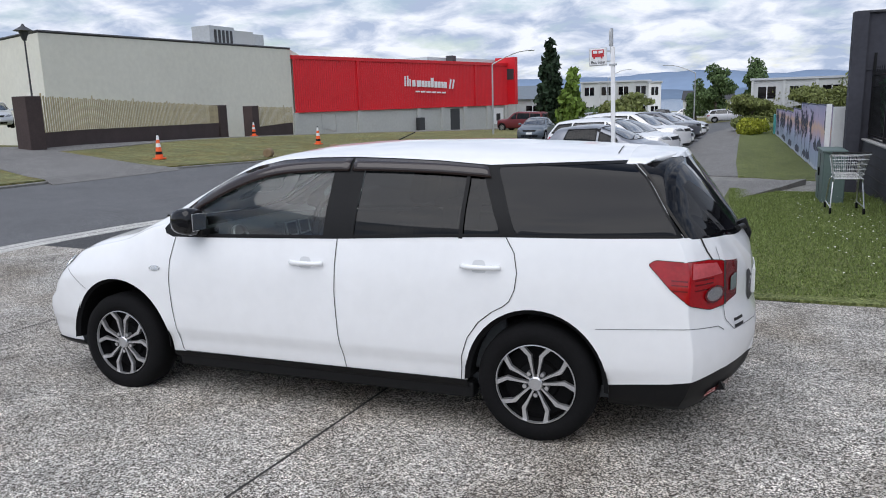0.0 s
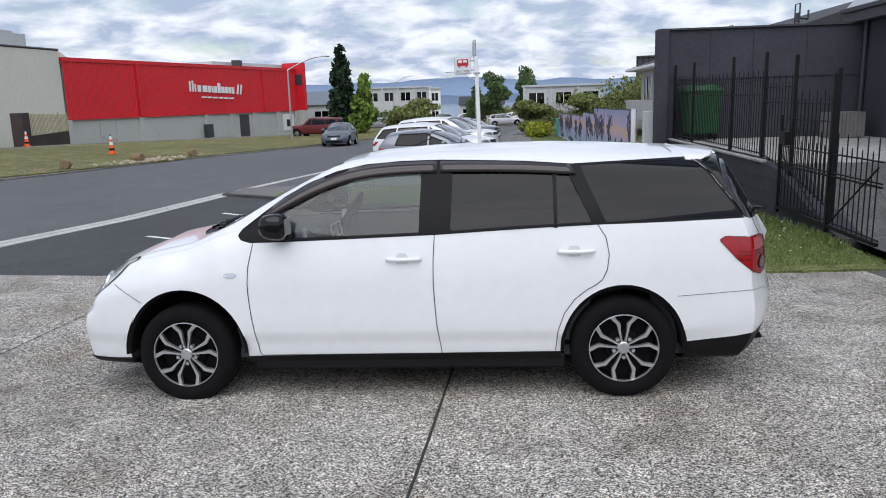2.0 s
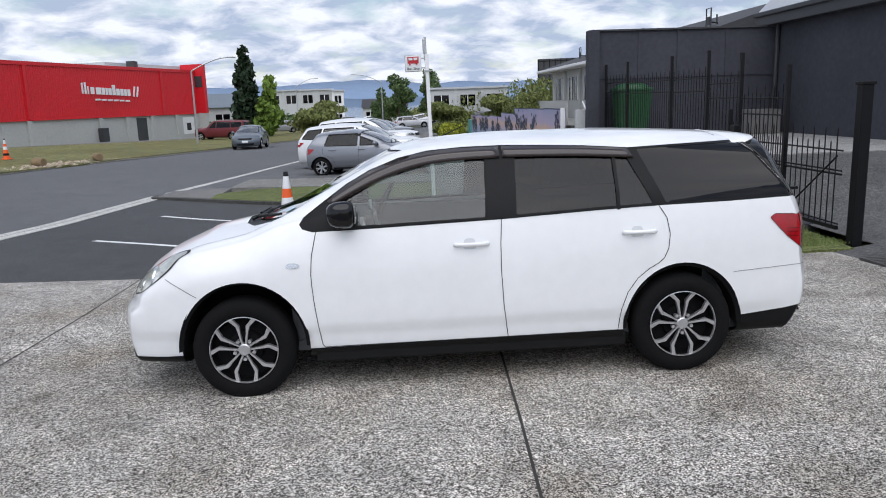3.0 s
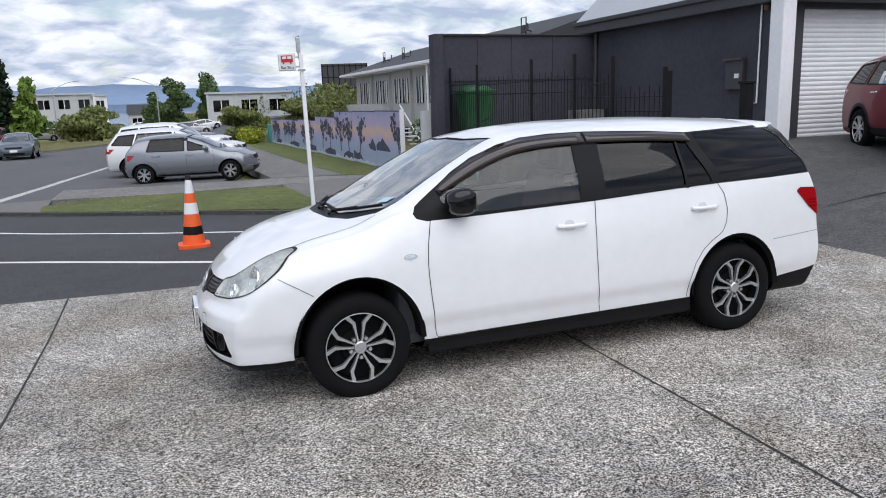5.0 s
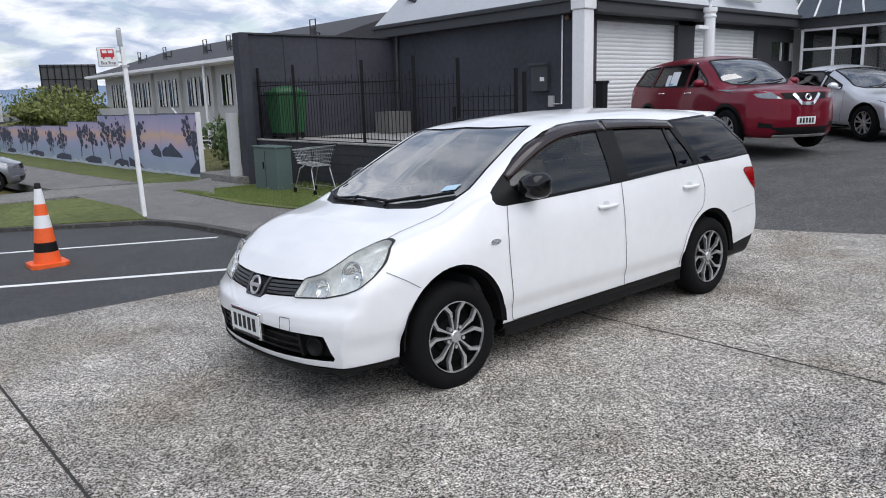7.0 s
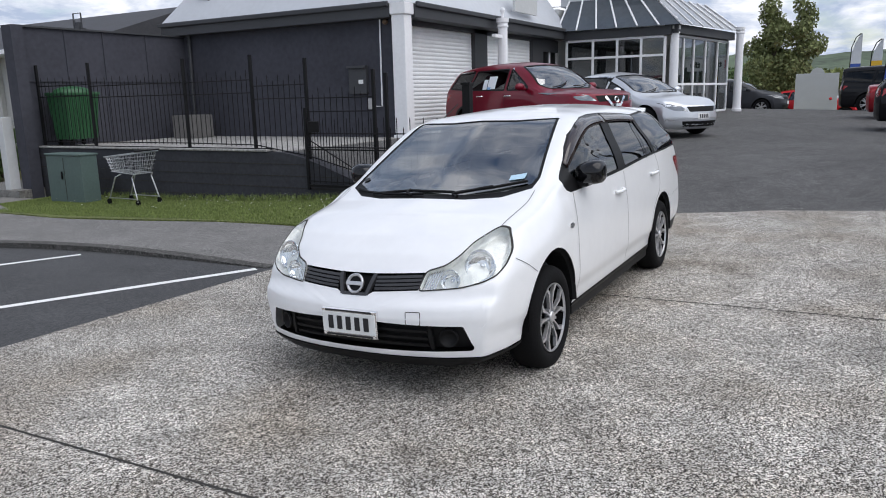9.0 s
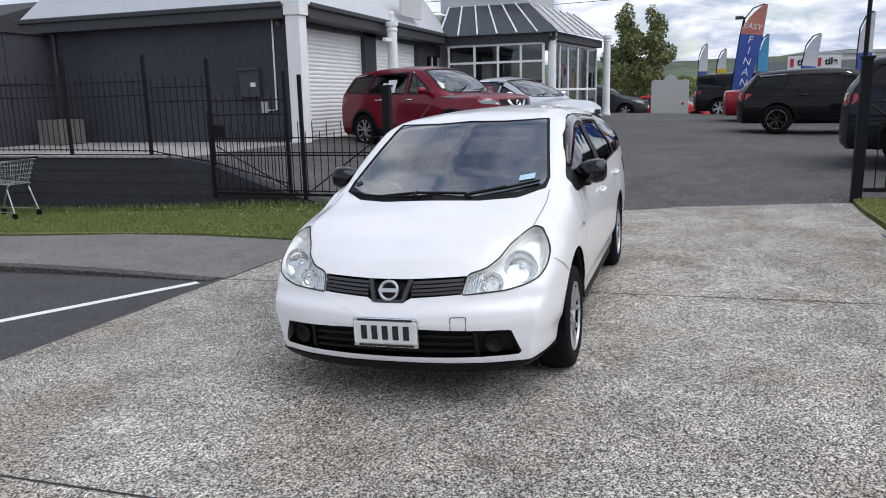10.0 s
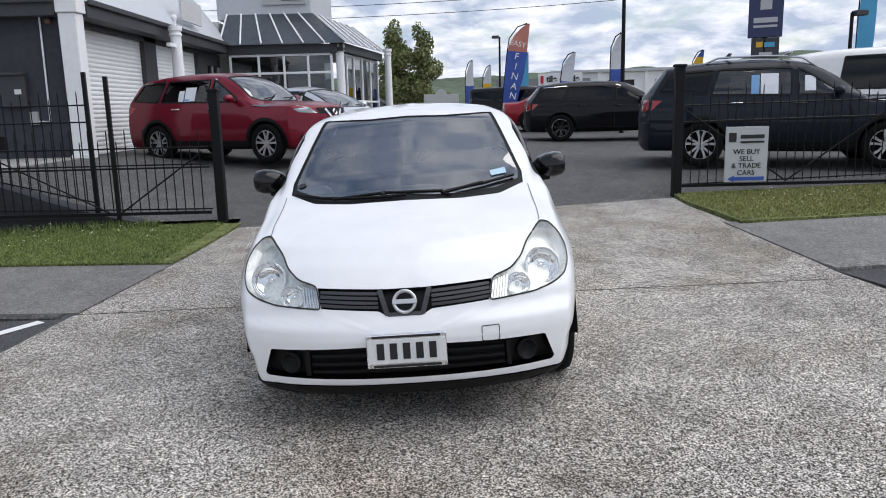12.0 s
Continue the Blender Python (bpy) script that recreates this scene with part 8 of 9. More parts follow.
for k, y in enumerate((17.4, 23.6, 25.8, 30.2, 33.5)):
    ant = part("roof_frame", tube(bmesh.new(), [(8.93, y, 3.5), (8.93, y, 4.1), (8.93, y + 0.34, 4.1), (8.93, y + 0.34, 3.5)], 0.022, 6), CHARCOAL, motel)
    part("roof_vent", box(8.9, y + 0.06, 3.62, 8.96, y + 0.28, 3.86, 0.01), CHARCOAL, motel)
    part("heater_stand", tube(bmesh.new(), [(8.95, y + 0.1, 3.5), (8.95, y + 0.1, 3.7), (9.25, y + 0.3, 3.7), (9.25, y + 0.3, 3.55)], 0.025, 6), BLACKPL, ant)
    part("flue", rod(bmesh.new(), (9.7, y + 1.4, 3.6), (9.7, y + 1.4, 4.05), 0.03, n=8), CHARCOAL, motel)
# neighbour's gable over the screen wall
gb = empty("house", pose(0, 0, -1.1), "house with a dark roof and white barge boards", "house")
part("wall", box(11.0, 22.4, 0, 17.2, 28, 4.3), BEIGE, gb)
bm = bmesh.new()
pr = [(10.3, 4.1), (10.3, 4.22), (13.9, 5.25), (17.7, 4.22), (17.7, 4.1), (13.9, 5.08)]
e = [[bm.verts.new((x, y, z)) for x, z in pr] for y in (21.9, 28.4)]
bm.faces.new(e[0]), bm.faces.new(e[1][::-1])
for k in range(6):
    bm.faces.new((e[0][k], e[0][(k + 1) % 6], e[1][(k + 1) % 6], e[1][k]))
bmesh.ops.recalc_face_normals(bm, faces=bm.faces)
part("roof", bm, DARKROOF, gb)
part("gable", slab([(11.0, 4.2), (16.9, 4.2), (13.9, 5.05)], 22.2, 22.4, m=Matrix(((1, 0, 0, 0), (0, 0, 1, 0), (0, 1, 0, 0), (0, 0, 0, 1)))), BEIGE, gb)
for a, b in (((10.4, 4.07), (13.9, 5.07)), ((13.9, 5.07), (17.6, 4.07))):
    part("barge_board", rod(bmesh.new(), (a[0], 21.88, a[1]), (b[0], 21.88, b[1]), 0.075, n=4), WHITEPAINT, gb)

bbd = empty("billboard", pose(19.6, 88.0, 0, 0, 0, -14), "large dark billboard seen from behind on steel posts", "billboard")
part("panel", box(-2.85, 0, 3.1, 2.85, 0.2, 6.35), pbr("billboard_back", (0.06, 0.062, 0.068), 0.7, var=0.2, scale=0.8, fine=6), bbd)
for k in range(9):
    part("stud", box(-2.8 + 0.69 * k, -0.10, 3.0, -2.7 + 0.69 * k, -0.01, 6.35), IRON, bbd)
for k in range(3):
    part("rail", box(-2.85, -0.06, 3.35 + k * 1.35, 2.85, -0.011, 3.43 + k * 1.35), IRON, bbd)
for x in (-1.9, 1.9):
    part("post", box(x - 0.12, -0.1, -2.5, x + 0.12, 0.1, 3.1), IRON, bbd)

# ---------------------------------------------------------------- across the street
wh = empty("warehouse_store", pose(0, 0, 0), "long red steel clad store with a pale precast base", "building")
WA, WB = Vector((-32.8, 50.7)), Vector((-23.1, 80.8))
wd = (WB - WA).normalized()
wlen = (WB - WA).length
wm = Matrix(((wd.x, -wd.y, 0, WA.x), (wd.y, wd.x, 0, WA.y), (0, 0, 1, 0), (0, 0, 0, 1)))  # x along the wall, -y towards the street
part("base_wall", box(0, 0, -1.6, wlen, 0.3, 1.25, m=wm), LOWWALL, wh)
part("mass", box(0, 0.3, -1.6, wlen, 30, 5.5, m=wm), BEIGE, wh)
bm = bmesh.new()
n = int(wlen / 0.125)
rows = []
for k in range(n * 2 + 1):
    x = wlen * k / (n * 2)
    y = -0.10 - (0.05 if (k // 1) % 4 in (1, 2) else 0.0)
    rows.append((bm.verts.new(wm @ Vector((x, y, 1.2))), bm.verts.new(wm @ Vector((x, y, 5.55)))))
for p, q in zip(rows, rows[1:]):
    bm.faces.new((p[0], q[0], q[1], p[1]))
part("red_cladding", bm, REDPAINT, wh)
part("red_parapet", box(-0.05, -0.22, 5.55, wlen + 0.05, 0.4, 5.85, m=wm), REDPAINT, wh)
part("red_lower_trim", box(0, -0.2, 1.12, wlen, -0.005, 1.22, m=wm), REDPAINT, wh)
for f in (0.0, 0.235, 0.50, 0.62, 0.74, 0.875, 0.99):
    part("pier", box(wlen * f - 0.22, -0.22, -1.6, wlen * f + 0.22, -0.006, 1.12, m=wm), LOWWALL, wh)
for f in (0.235, 0.80):
    part("red_pilaster", box(wlen * f - 0.15, -0.3, 1.22, wlen * f + 0.15, -0.16, 5.55, m=wm), REDPAINT, wh)
part("recess_door", box(wlen * 0.665, -0.02, -1.4, wlen * 0.715, 0.0, 0.95, m=wm), CHARCOAL, wh)
part("poster", box(wlen * 0.91, -0.05, -1.0, wlen * 0.975, -0.01, 0.8, m=wm), SIGNWHITE, wh)
part("poster_shape", box(wlen * 0.93, -0.06, -0.6, wlen * 0.955, -0.051, 0.2, m=wm), INK, wh)
# wall sign: plain white strokes in place of the trade name
def sign_z(f):
    """Foot of the sign's strokes along the wall."""
    return 3.30 - 1.1 * (f - 0.434)


for a, b, h in ((0.434, 0.440, 0.95), (0.446, 0.452, 1.0), (0.457, 0.462, 0.7), (0.470, 0.484, 0.62), (0.492, 0.512, 0.62), (0.516, 0.528, 0.62), (0.532, 0.540, 0.62), (0.544, 0.557, 0.62), (0.561, 0.574, 0.95), (0.578, 0.592, 0.62), (0.596, 0.609, 0.62), (0.613, 0.624, 0.62), (0.628, 0.641, 0.62)):
    z = sign_z(a)
    part("sign_stroke", box(wlen * a, -0.24, z, wlen * b, -0.18, z + h, m=wm), WHITEPAINT, wh)
for k in range(6):
    a = 0.485 + 0.026 * k
    part("sign_stroke", box(wlen * a, -0.24, sign_z(a) - 0.55, wlen * (a + 0.02), -0.18, sign_z(a) - 0.40, m=wm), WHITEPAINT, wh)
for f in (0.660, 0.676):
    z = sign_z(f) + 0.45
    bm = box(-0.10, -0.24, z - 0.5, 0.10, -0.18, z + 0.5)
    bmesh.ops.transform(bm, matrix=wm @ Matrix.Translation((wlen * f, 0, 0)) @ Matrix.Translation((0, 0, z)) @ Matrix.Rotation(radians(16), 4, "Y") @ Matrix.Translation((0, 0, -z)), verts=bm.verts)
    part("sign_stroke", bm, WHITEPAINT, wh)
# taller red fin at the far corner
fin = part("red_fin", box(wlen, -1.2, 1.2, wlen + 0.5, 1.6, 6.5, m=wm), REDPAINT, wh)
part("fin_base", box(wlen + 0.02, -1.15, -1.8, wlen + 0.48, 6, 1.2, m=wm), LOWWALL, wh)
part("fin_panel", box(wlen - 0.05, -1.0, 4.0, wlen - 0.003, 0.1, 5.2, m=wm), CHARCOAL, fin)
part("fin_panel_mark", box(wlen - 0.09, 0.2, 4.0, wlen - 0.03, 0.9, 5.2, m=wm), WHITEPAINT, fin)
part("upper_roof", box(wlen * 0.62, 1.8, 5.5, wlen + 0.4, 25, 6.35, m=wm), ROOFPALE, wh)

bg = empty("beige_building", pose(0, 0, 0), "large windowless beige precast building", "building")
pts = [(-32.85, 50.6), (-34.9, 28.0), (-42.9, 30.8), (-62, 60), (-42, 70)]
b = bmesh.new()
tops = [6.3, 6.15, 6.1, 6.1, 6.2]
lo, hi = [b.verts.new((x, y, -1.8)) for x, y in pts], [b.verts.new((x, y, z)) for (x, y), z in zip(pts, tops)]
for k in range(5):
    b.faces.new((lo[k], lo[(k + 1) % 5], hi[(k + 1) % 5], hi[k]))
b.faces.new(hi)
bmesh.ops.recalc_face_normals(b, faces=b.faces)
part("wall", b, BEIGE, bg)
for k in (0, 1):
    p, q = pts[k], pts[k + 1]
    b = bmesh.new()
    rod(b, (*p, tops[k] + 0.08), (*q, tops[k + 1] + 0.08), 0.085, n=4)
    part("capping", b, CHARCOAL, bg)
ac = empty("air_conditioner", pose(-34.45, 46.0, 6.2, 0, 0, 84) @ Matrix.Diagonal((1.2, 1.0, 0.92, 1)), "grey rooftop air conditioning plant with ducts", "air conditioner")
part("cabinet", box(-2.6, 0, 0, -0.4, 1.8, 1.7, 0.03), GALV, ac)
part("cabinet", box(-0.35, 0.1, 0, 1.5, 1.7, 1.5, 0.03), SIGNGREY, ac)
part("duct", slab([(1.5, 0.2), (2.6, 0.2), (3.1, 0.9), (3.1, 1.5), (1.5, 1.5)], 0.0, 1.35), GALV, ac)
for k in range(5):
    part("louvre", box(-2.2 + 0.35 * k, -0.03, 0.3, -2.0 + 0.35 * k, -0.005, 1.4), CHARCOAL, ac)
thing(part("roof_unit", box(-27.2, 72, 5.85, -26.4, 73, 6.5, 0.03), CHARCOAL), "small dark vent unit on the store roof", "vent")

# block and paling fence
def paling_fence(p, q, zt0, zt1):
    root = empty("paling_fence", pose(0, 0, 0), "pine paling fence over a dark brown block wall", "fence")
    p, q = Vector(p), Vector(q)
    d = q - p
    ang = math.atan2(d.y, d.x)
    L = d.length
    z0 = lambda t: gz(*p.lerp(q, t)) - 0.1
    n = 8
    for k in range(n):
        m = Matrix.Translation((*p.lerp(q, k / n), 0)) @ Matrix.Rotation(ang, 4, "Z")
        b = box(0, -0.1, z0((k + 0.5) / n) - 0.3, L / n, 0.1, z0((k + 0.5) / n) + 0.8 + 0.3 * k / n, m=m)
        part("block_wall", b, BROWNBLOCK, root)
    cnt = int(L / 0.16)
    me = None
    for k in range(cnt):
        t = (k + 0.5) / cnt
        c = p.lerp(q, t)
        if me is None:
            bb = box(-0.040, -0.012, 0, 0.040, 0.012, 1)
            me = bpy.data.meshes.new("paling")
            bb.to_mesh(me), bb.free()
            me.materials.append(PINE)
        o = new("paling", me)
        zb, zt = z0(t) + 0.78 + 0.3 * t, zt0 + (zt1 - zt0) * t + 0.03 * math.sin(k * 1.7) + (0.12 if k % 23 == 0 else 0)
        o.matrix_basis = Matrix.Translation((c.x, c.y, zb)) @ Matrix.Rotation(ang, 4, "Z") @ Matrix.Translation((0, -0.13, 0)) @ Matrix.Diagonal((1, 1, zt - zb, 1))
        o.parent = root
    return root


paling_fence((-23.3, 17.5), (-28.6, 35.0), 2.32, 1.85)
paling_fence((-28.7, 39.3), (-29.2, 44.5), 1.7, 1.6)
for x, y, w in ((-23.05, 16.85, 0.7), (-28.8, 35.5, 0.75), (-28.7, 38.8, 0.75)):
    thing(part("pillar", box(x - w / 2, y - w / 2, gz(x, y) - 0.3, x + w / 2, y + w / 2, gz(x, y) + 2.1, 0.02), BROWNBLOCK), "dark brown block gate pillar", "pillar", group="block gate pillars")


def street_lamp(x, y, h, az, label, arm=2.0, z=None):
    z = gz(x, y) if z is None else z
    a = radians(az)
    root = empty("street_lamp", pose(x, y, z), label, "street lamp", "street lamps")
    part("pole", rod(bmesh.new(), (0, 0, 0), (0, 0, h * 0.85), 0.08, 0.05, n=10), GALV, root)
    pts = [Vector((math.cos(a) * arm * f, math.sin(a) * arm * f, h * 0.85 + h * 0.15 * math.sin(f * 1.5))) for f in (0, 0.15, 0.35, 0.6, 0.8, 1.0)]
    part("arm", tube(bmesh.new(), pts, 0.045), GALV, root)
    e = pts[-1]
    part("lamp_head", box(-0.05, -0.1, -0.05, 0.55, 0.1, 0.05, 0.03, m=Matrix.Translation(e) @ Matrix.Rotation(a, 4, "Z")), GALV, root)
    return root


street_lamp(-15.2, 50.5, 6.2, 10, "tall galvanised street lamp on the far verge", 2.6)
street_lamp(-14.5, 100, 7.0, 10, "galvanised street lamp down the street", 2.5)
street_lamp(-2.45, 84, 6.5, 175, "galvanised street lamp by the footpath", 3.0)
lp = empty("lamp_post", pose(-28.85, 22.0, 0), "old lamp post with a hooded lantern", "street lamp")
part("pole", rod(bmesh.new(), (0, 0, -0.5), (0, 0, 5.0), 0.055, 0.035, n=8), CHARCOAL, lp)
part("lantern", lathe([(0.08, 5.0), (0.2, 5.35), (0.22, 5.4), (0.45, 5.43), (0.1, 5.64), (0.03, 5.75), (0, 5.76)], 14), CHARCOAL, lp)
# log bollards and rubble on the verge
LOGM = pbr("cut_log", (0.23, 0.16, 0.09), 0.9, var=0.3, scale=6, fine=50, bump=0.4)
for x, y, a in ((-15.7, 21.7, 20), (-15.1, 26.1, 70), (-14.3, 30.0, 40)):
    thing(part("log", lathe([(0, -0.25), (0.17, -0.25), (0.19, -0.17), (0.185, 0.19), (0.16, 0.25), (0, 0.25)], 14), LOGM, m=pose(x, y, gz(x, y) + 0.27, 90, 0, a)), "short cut log lying on the verge", "log", group="logs on the verge")
trk = empty("wire_cage", pose(-31.0, 53.2, gz(-31, 53.2) + 0.1, 0, 0, 60), "wire trolley cage against the store wall", "cage")
part("frame", tube(bmesh.new(), [(-0.7, 0, 0), (-0.7, 0, 1.6), (0.7, 0, 1.6), (0.7, 0, 0), (-0.7, 0, 0.4)], 0.05, 6), GALV, trk)
thing(part("rubbish_bin", box(-0.35, -0.3, 0, 0.35, 0.3, 1.25, 0.04), CHARCOAL, m=pose(-27.6, 65.5, gz(-27.6, 65.5) + 0.05, 0, 0, 60)), "dark rubbish bin against the store wall", "bin")

# distant houses
def house(name, x, y, rot, w, d, h, label, roofmat, wallmat, storeys=2, bays=4, gable=False, z=None):
    z = (gz(x, y) - 0.3) if z is None else z
    root = empty(name, pose(x, y, z, 0, 0, rot), label, "house")
    part("wall", box(-w / 2, 0, 0, w / 2, d, h), wallmat, root)
    if gable:
        b = bmesh.new()
        pr = [(-0.4, h), (d / 2, h + d * 0.22), (d + 0.4, h)]
        e = [[b.verts.new((xx, y2, z2)) for y2, z2 in pr] for xx in (-w / 2 - 0.3, w / 2 + 0.3)]
        b.faces.new(e[0]), b.faces.new(e[1][::-1])
        for k in range(3):
            b.faces.new((e[0][k], e[0][(k + 1) % 3], e[1][(k + 1) % 3], e[1][k]))
        bmesh.ops.recalc_face_normals(b, faces=b.faces)
        part("roof", b, roofmat, root)
    else:
        part("roof", box(-w / 2 - 0.2, -0.3, h, w / 2 + 0.2, d + 0.2, h + 0.25), roofmat, root)
    for s in range(storeys):
        for k in range(bays):
            cx = -w / 2 + w * (k + 0.5) / bays
            z0 = h * (s + 0.35) / storeys
            ww = w / bays * 0.28
            wn_ = part("window", box(cx - ww, -0.04, z0, cx + ww, -0.003, z0 + h / storeys * 0.42), TINT_SOLID, root)
            part("window_frame", box(cx - 0.05, -0.07, z0, cx + 0.05, -0.041, z0 + h / storeys * 0.42), WHITEPAINT, wn_)
            if not gable and s == storeys - 1:
                part("pier", box(cx - w / bays * 0.5, -0.25, 0, cx - w / bays * 0.5 + 0.3, -0.005, h), wallmat, root)
    return root


house("townhouse", -17.8, 128, 5, 11.5, 9, 6.6, "pale grey two storey townhouses in a row", ROOFPALE, PALEWALL, 2, 4)
house("townhouse", -11.1, 127.4, 5, 2.0, 6, 6.3, "narrow white end block of the townhouses", ROOFPALE, WHITEPAINT, 2, 1)
house("house", -25.5, 90, 14, 9, 8, 3.6, "pale house with a blue grey roof", pbr("blue_grey_roof", (0.16, 0.19, 0.22), 0.6), PALEWALL, 1, 3, True)
house("flat_roofed_building", 8.9, 98, -4, 10.8, 10, 3.5, "long grey flat roofed building", ROOFPALE, PALEWALL, 1, 3)
house("house", -3.5, 150, 0, 9, 8, 3.5, "low house near the lake", DARKROOF, PALEWALL, 1, 3, True)
house("house", 46, 62, -30, 14, 8, 3.4, "low pale building behind the yard", ROOFPALE, PALEWALL, 1, 3, True)
# ---------------------------------------------------------------- plants


def leaf_mat(name, col, var=0.5):
    m = bpy.data.materials.new(name)
    MATS[name] = m
    m.use_nodes = True
    nd, ln = m.node_tree.nodes, m.node_tree.links
    b = nd["Principled BSDF"]
    b.inputs["Roughness"].default_value = 0.6
    b.inputs["Specular IOR Level"].default_value = 0.25
    ge = nd.new("ShaderNodeNewGeometry")
    rp = nd.new("ShaderNodeValToRGB")
    e = rp.color_ramp.elements
    e[0].color, e[1].color = (*[c * (1 - var) for c in col], 1), (*[min(1, c * (1 + var)) for c in col], 1)
    ln.new(ge.outputs["Random Per Island"], rp.inputs[0])
    ln.new(rp.outputs[0], b.inputs["Base Color"])
    return m


BARK = pbr("tree_bark", (0.10, 0.08, 0.06), 0.9, var=0.35, scale=4, fine=30, bump=0.6)
LEAF = leaf_mat("mid_green_leaves", (0.095, 0.145, 0.055), 0.4)
LEAF_OLIVE = leaf_mat("olive_leaves", (0.165, 0.19, 0.062), 0.4)
LEAF_LIGHT = leaf_mat("light_green_leaves", (0.13, 0.20, 0.035))
LEAF_DARK = leaf_mat("dark_conifer_leaves", (0.022, 0.04, 0.02))
LEAF_BIRCH = leaf_mat("birch_leaves", (0.19, 0.215, 0.09), 0.4)
LEAF_LIME = leaf_mat("yellow_green_leaves", (0.28, 0.30, 0.03))


def crown(blobs, count, size, seed, flat=0.0):
    """Leaves strewn over and through a set of lumps (centre, radii)."""
    r = random.Random(seed)
    vs, fs = [], []
    vol = [b[1][0] * b[1][1] * b[1][2] for b in blobs]
    tot = sum(vol)
    for (c, rad), v in zip(blobs, vol):
        for _ in range(max(20, int(count * v / tot))):
            u = Vector((r.gauss(0, 1), r.gauss(0, 1), r.gauss(0, 1))).normalized()
            d = u * (r.random() ** 0.30) * (1 + 0.22 * noise.noise(Vector(c) + u * 2.2))
            p = Vector(c) + Vector((d.x * rad[0], d.y * rad[1], d.z * rad[2]))
            q = Euler((r.uniform(0, 6.3), r.uniform(0, 6.3), r.uniform(0, 6.3))).to_matrix()
            s = size * r.uniform(0.6, 1.5)
            k = len(vs)
            for a, b2 in ((-0.5, 0), (0, -0.32), (0.6, 0), (0, 0.32)):
                vs.append(p + q @ Vector((a * s, b2 * s, 0.08 * s * (a > 0))))
            fs.append((k, k + 1, k + 2, k + 3))
    me = bpy.data.meshes.new("crown")
    me.from_pydata([tuple(v) for v in vs], [], fs)
    return me


def tree(name, label, x, y, h, blobs, leaf, count, size, seed, trunk=0.18, z=None, lean=0.0):
    z = (gz(x, y) - 0.1) if z is None else z
    root = empty(name, pose(x, y, z), label, "tree")
    r = random.Random(seed)
    b = bmesh.new()
    pts = [Vector((lean * f * h + 0.12 * math.sin(f * 5 + seed), 0.1 * math.cos(f * 4 + seed), f * h * 0.85)) for f in (0, 0.2, 0.4, 0.6, 0.8, 1.0)]
    for k in range(5):
        rod(b, pts[k], pts[k + 1], trunk * (1 - k * 0.18), trunk * (1 - (k + 1) * 0.18), n=8)
    part("trunk", b, BARK, root, smooth=True)
    b = bmesh.new()
    for c, rad in blobs:
        s = pts[min(4, max(1, int(5 * (c[2] - rad[2] * 0.6) / h)))]
        c = Vector(c)
        mid = s.lerp(c, 0.5) + Vector((0, 0, -0.1 * h * 0.2))
        rod(b, s, mid, trunk * 0.4, trunk * 0.28, n=6), rod(b, mid, c, trunk * 0.28, trunk * 0.1, n=6)
        for _ in range(3):
            rod(b, mid, c + Vector((r.uniform(-0.7, 0.7) * rad[0], r.uniform(-0.7, 0.7) * rad[1], r.uniform(-0.2, 0.7) * rad[2])), trunk * 0.16, trunk * 0.04, n=5)
    part("branchwork", b, BARK, root)
    me = crown(blobs, count, size, seed)
    me.materials.append(leaf)
    o = new("crown", me)
    o.parent = root
    return root


def lumps(h0, h1, w, n, seed, taper=0.0):
    """Crown lumps stacked between two heights; taper narrows the top."""
    r = random.Random(seed)
    out = []
    for k in range(n):
        f = (k + 0.5) / n
        ww = w * (1 - taper * f) * (0.55 + 0.6 * math.sin(math.pi * (0.15 + 0.8 * f)) if taper < 0.5 else 1)
        a = r.uniform(0, 6.28)
        off = ww * r.uniform(0.25, 0.6) * (1 - taper * 0.7)
        out.append(((off * math.cos(a), off * math.sin(a), h0 + (h1 - h0) * f), (ww * r.uniform(0.5, 0.75), ww * r.uniform(0.5, 0.75), (h1 - h0) / n * r.uniform(1.3, 2.1))))
    return out


tree("cedar_tree", "tall dark narrow conifer", -15.2, 69, 8.5, lumps(0.8, 8.3, 2.4, 16, 3, 0.78), LEAF_DARK, 5200, 0.55, 3, 0.3)
tree("poplar_tree", "light green upright tree beside the conifer", -12.9, 68, 5.5, lumps(0.7, 5.3, 1.8, 9, 9, 0.55), LEAF_LIGHT, 3200, 0.45, 9, 0.2)
tree("roadside_tree", "round crowned green tree by the lake road", -0.55, 97, 6.6, lumps(1.4, 6.6, 2.1, 13, 14, 0.05), LEAF, 6500, 0.30, 14, 0.25)
tree("pine_tree", "green conical tree by the lake road", 4.05, 103, 7.4, lumps(1.6, 7.2, 3.7, 14, 21, 0.72), LEAF, 9000, 0.28, 21, 0.25)
tree("roadside_tree", "broad olive green tree below the townhouses", -8.4, 80, 3.5, lumps(0.5, 3.4, 3.6, 9, 33, 0.1), LEAF_OLIVE, 3600, 0.38, 33, 0.15)
tree("roadside_tree", "olive green tree beyond the townhouses", -3.2, 104, 5, lumps(1.0, 5.0, 1.6, 7, 35, 0.1), LEAF, 2600, 0.30, 35, 0.2)
tree("garden_tree", "broad olive green tree beside the footpath", 2.95, 49, 2.4, lumps(0.5, 2.35, 1.75, 11, 41, 0.0), LEAF_OLIVE, 11000, 0.17, 41, 0.13)
tree("garden_tree", "spreading olive green tree behind the painted fence", 6.2, 43, 2.2, lumps(0.3, 2.05, 1.75, 11, 44, 0.0), LEAF_OLIVE, 11000, 0.17, 44, 0.13)
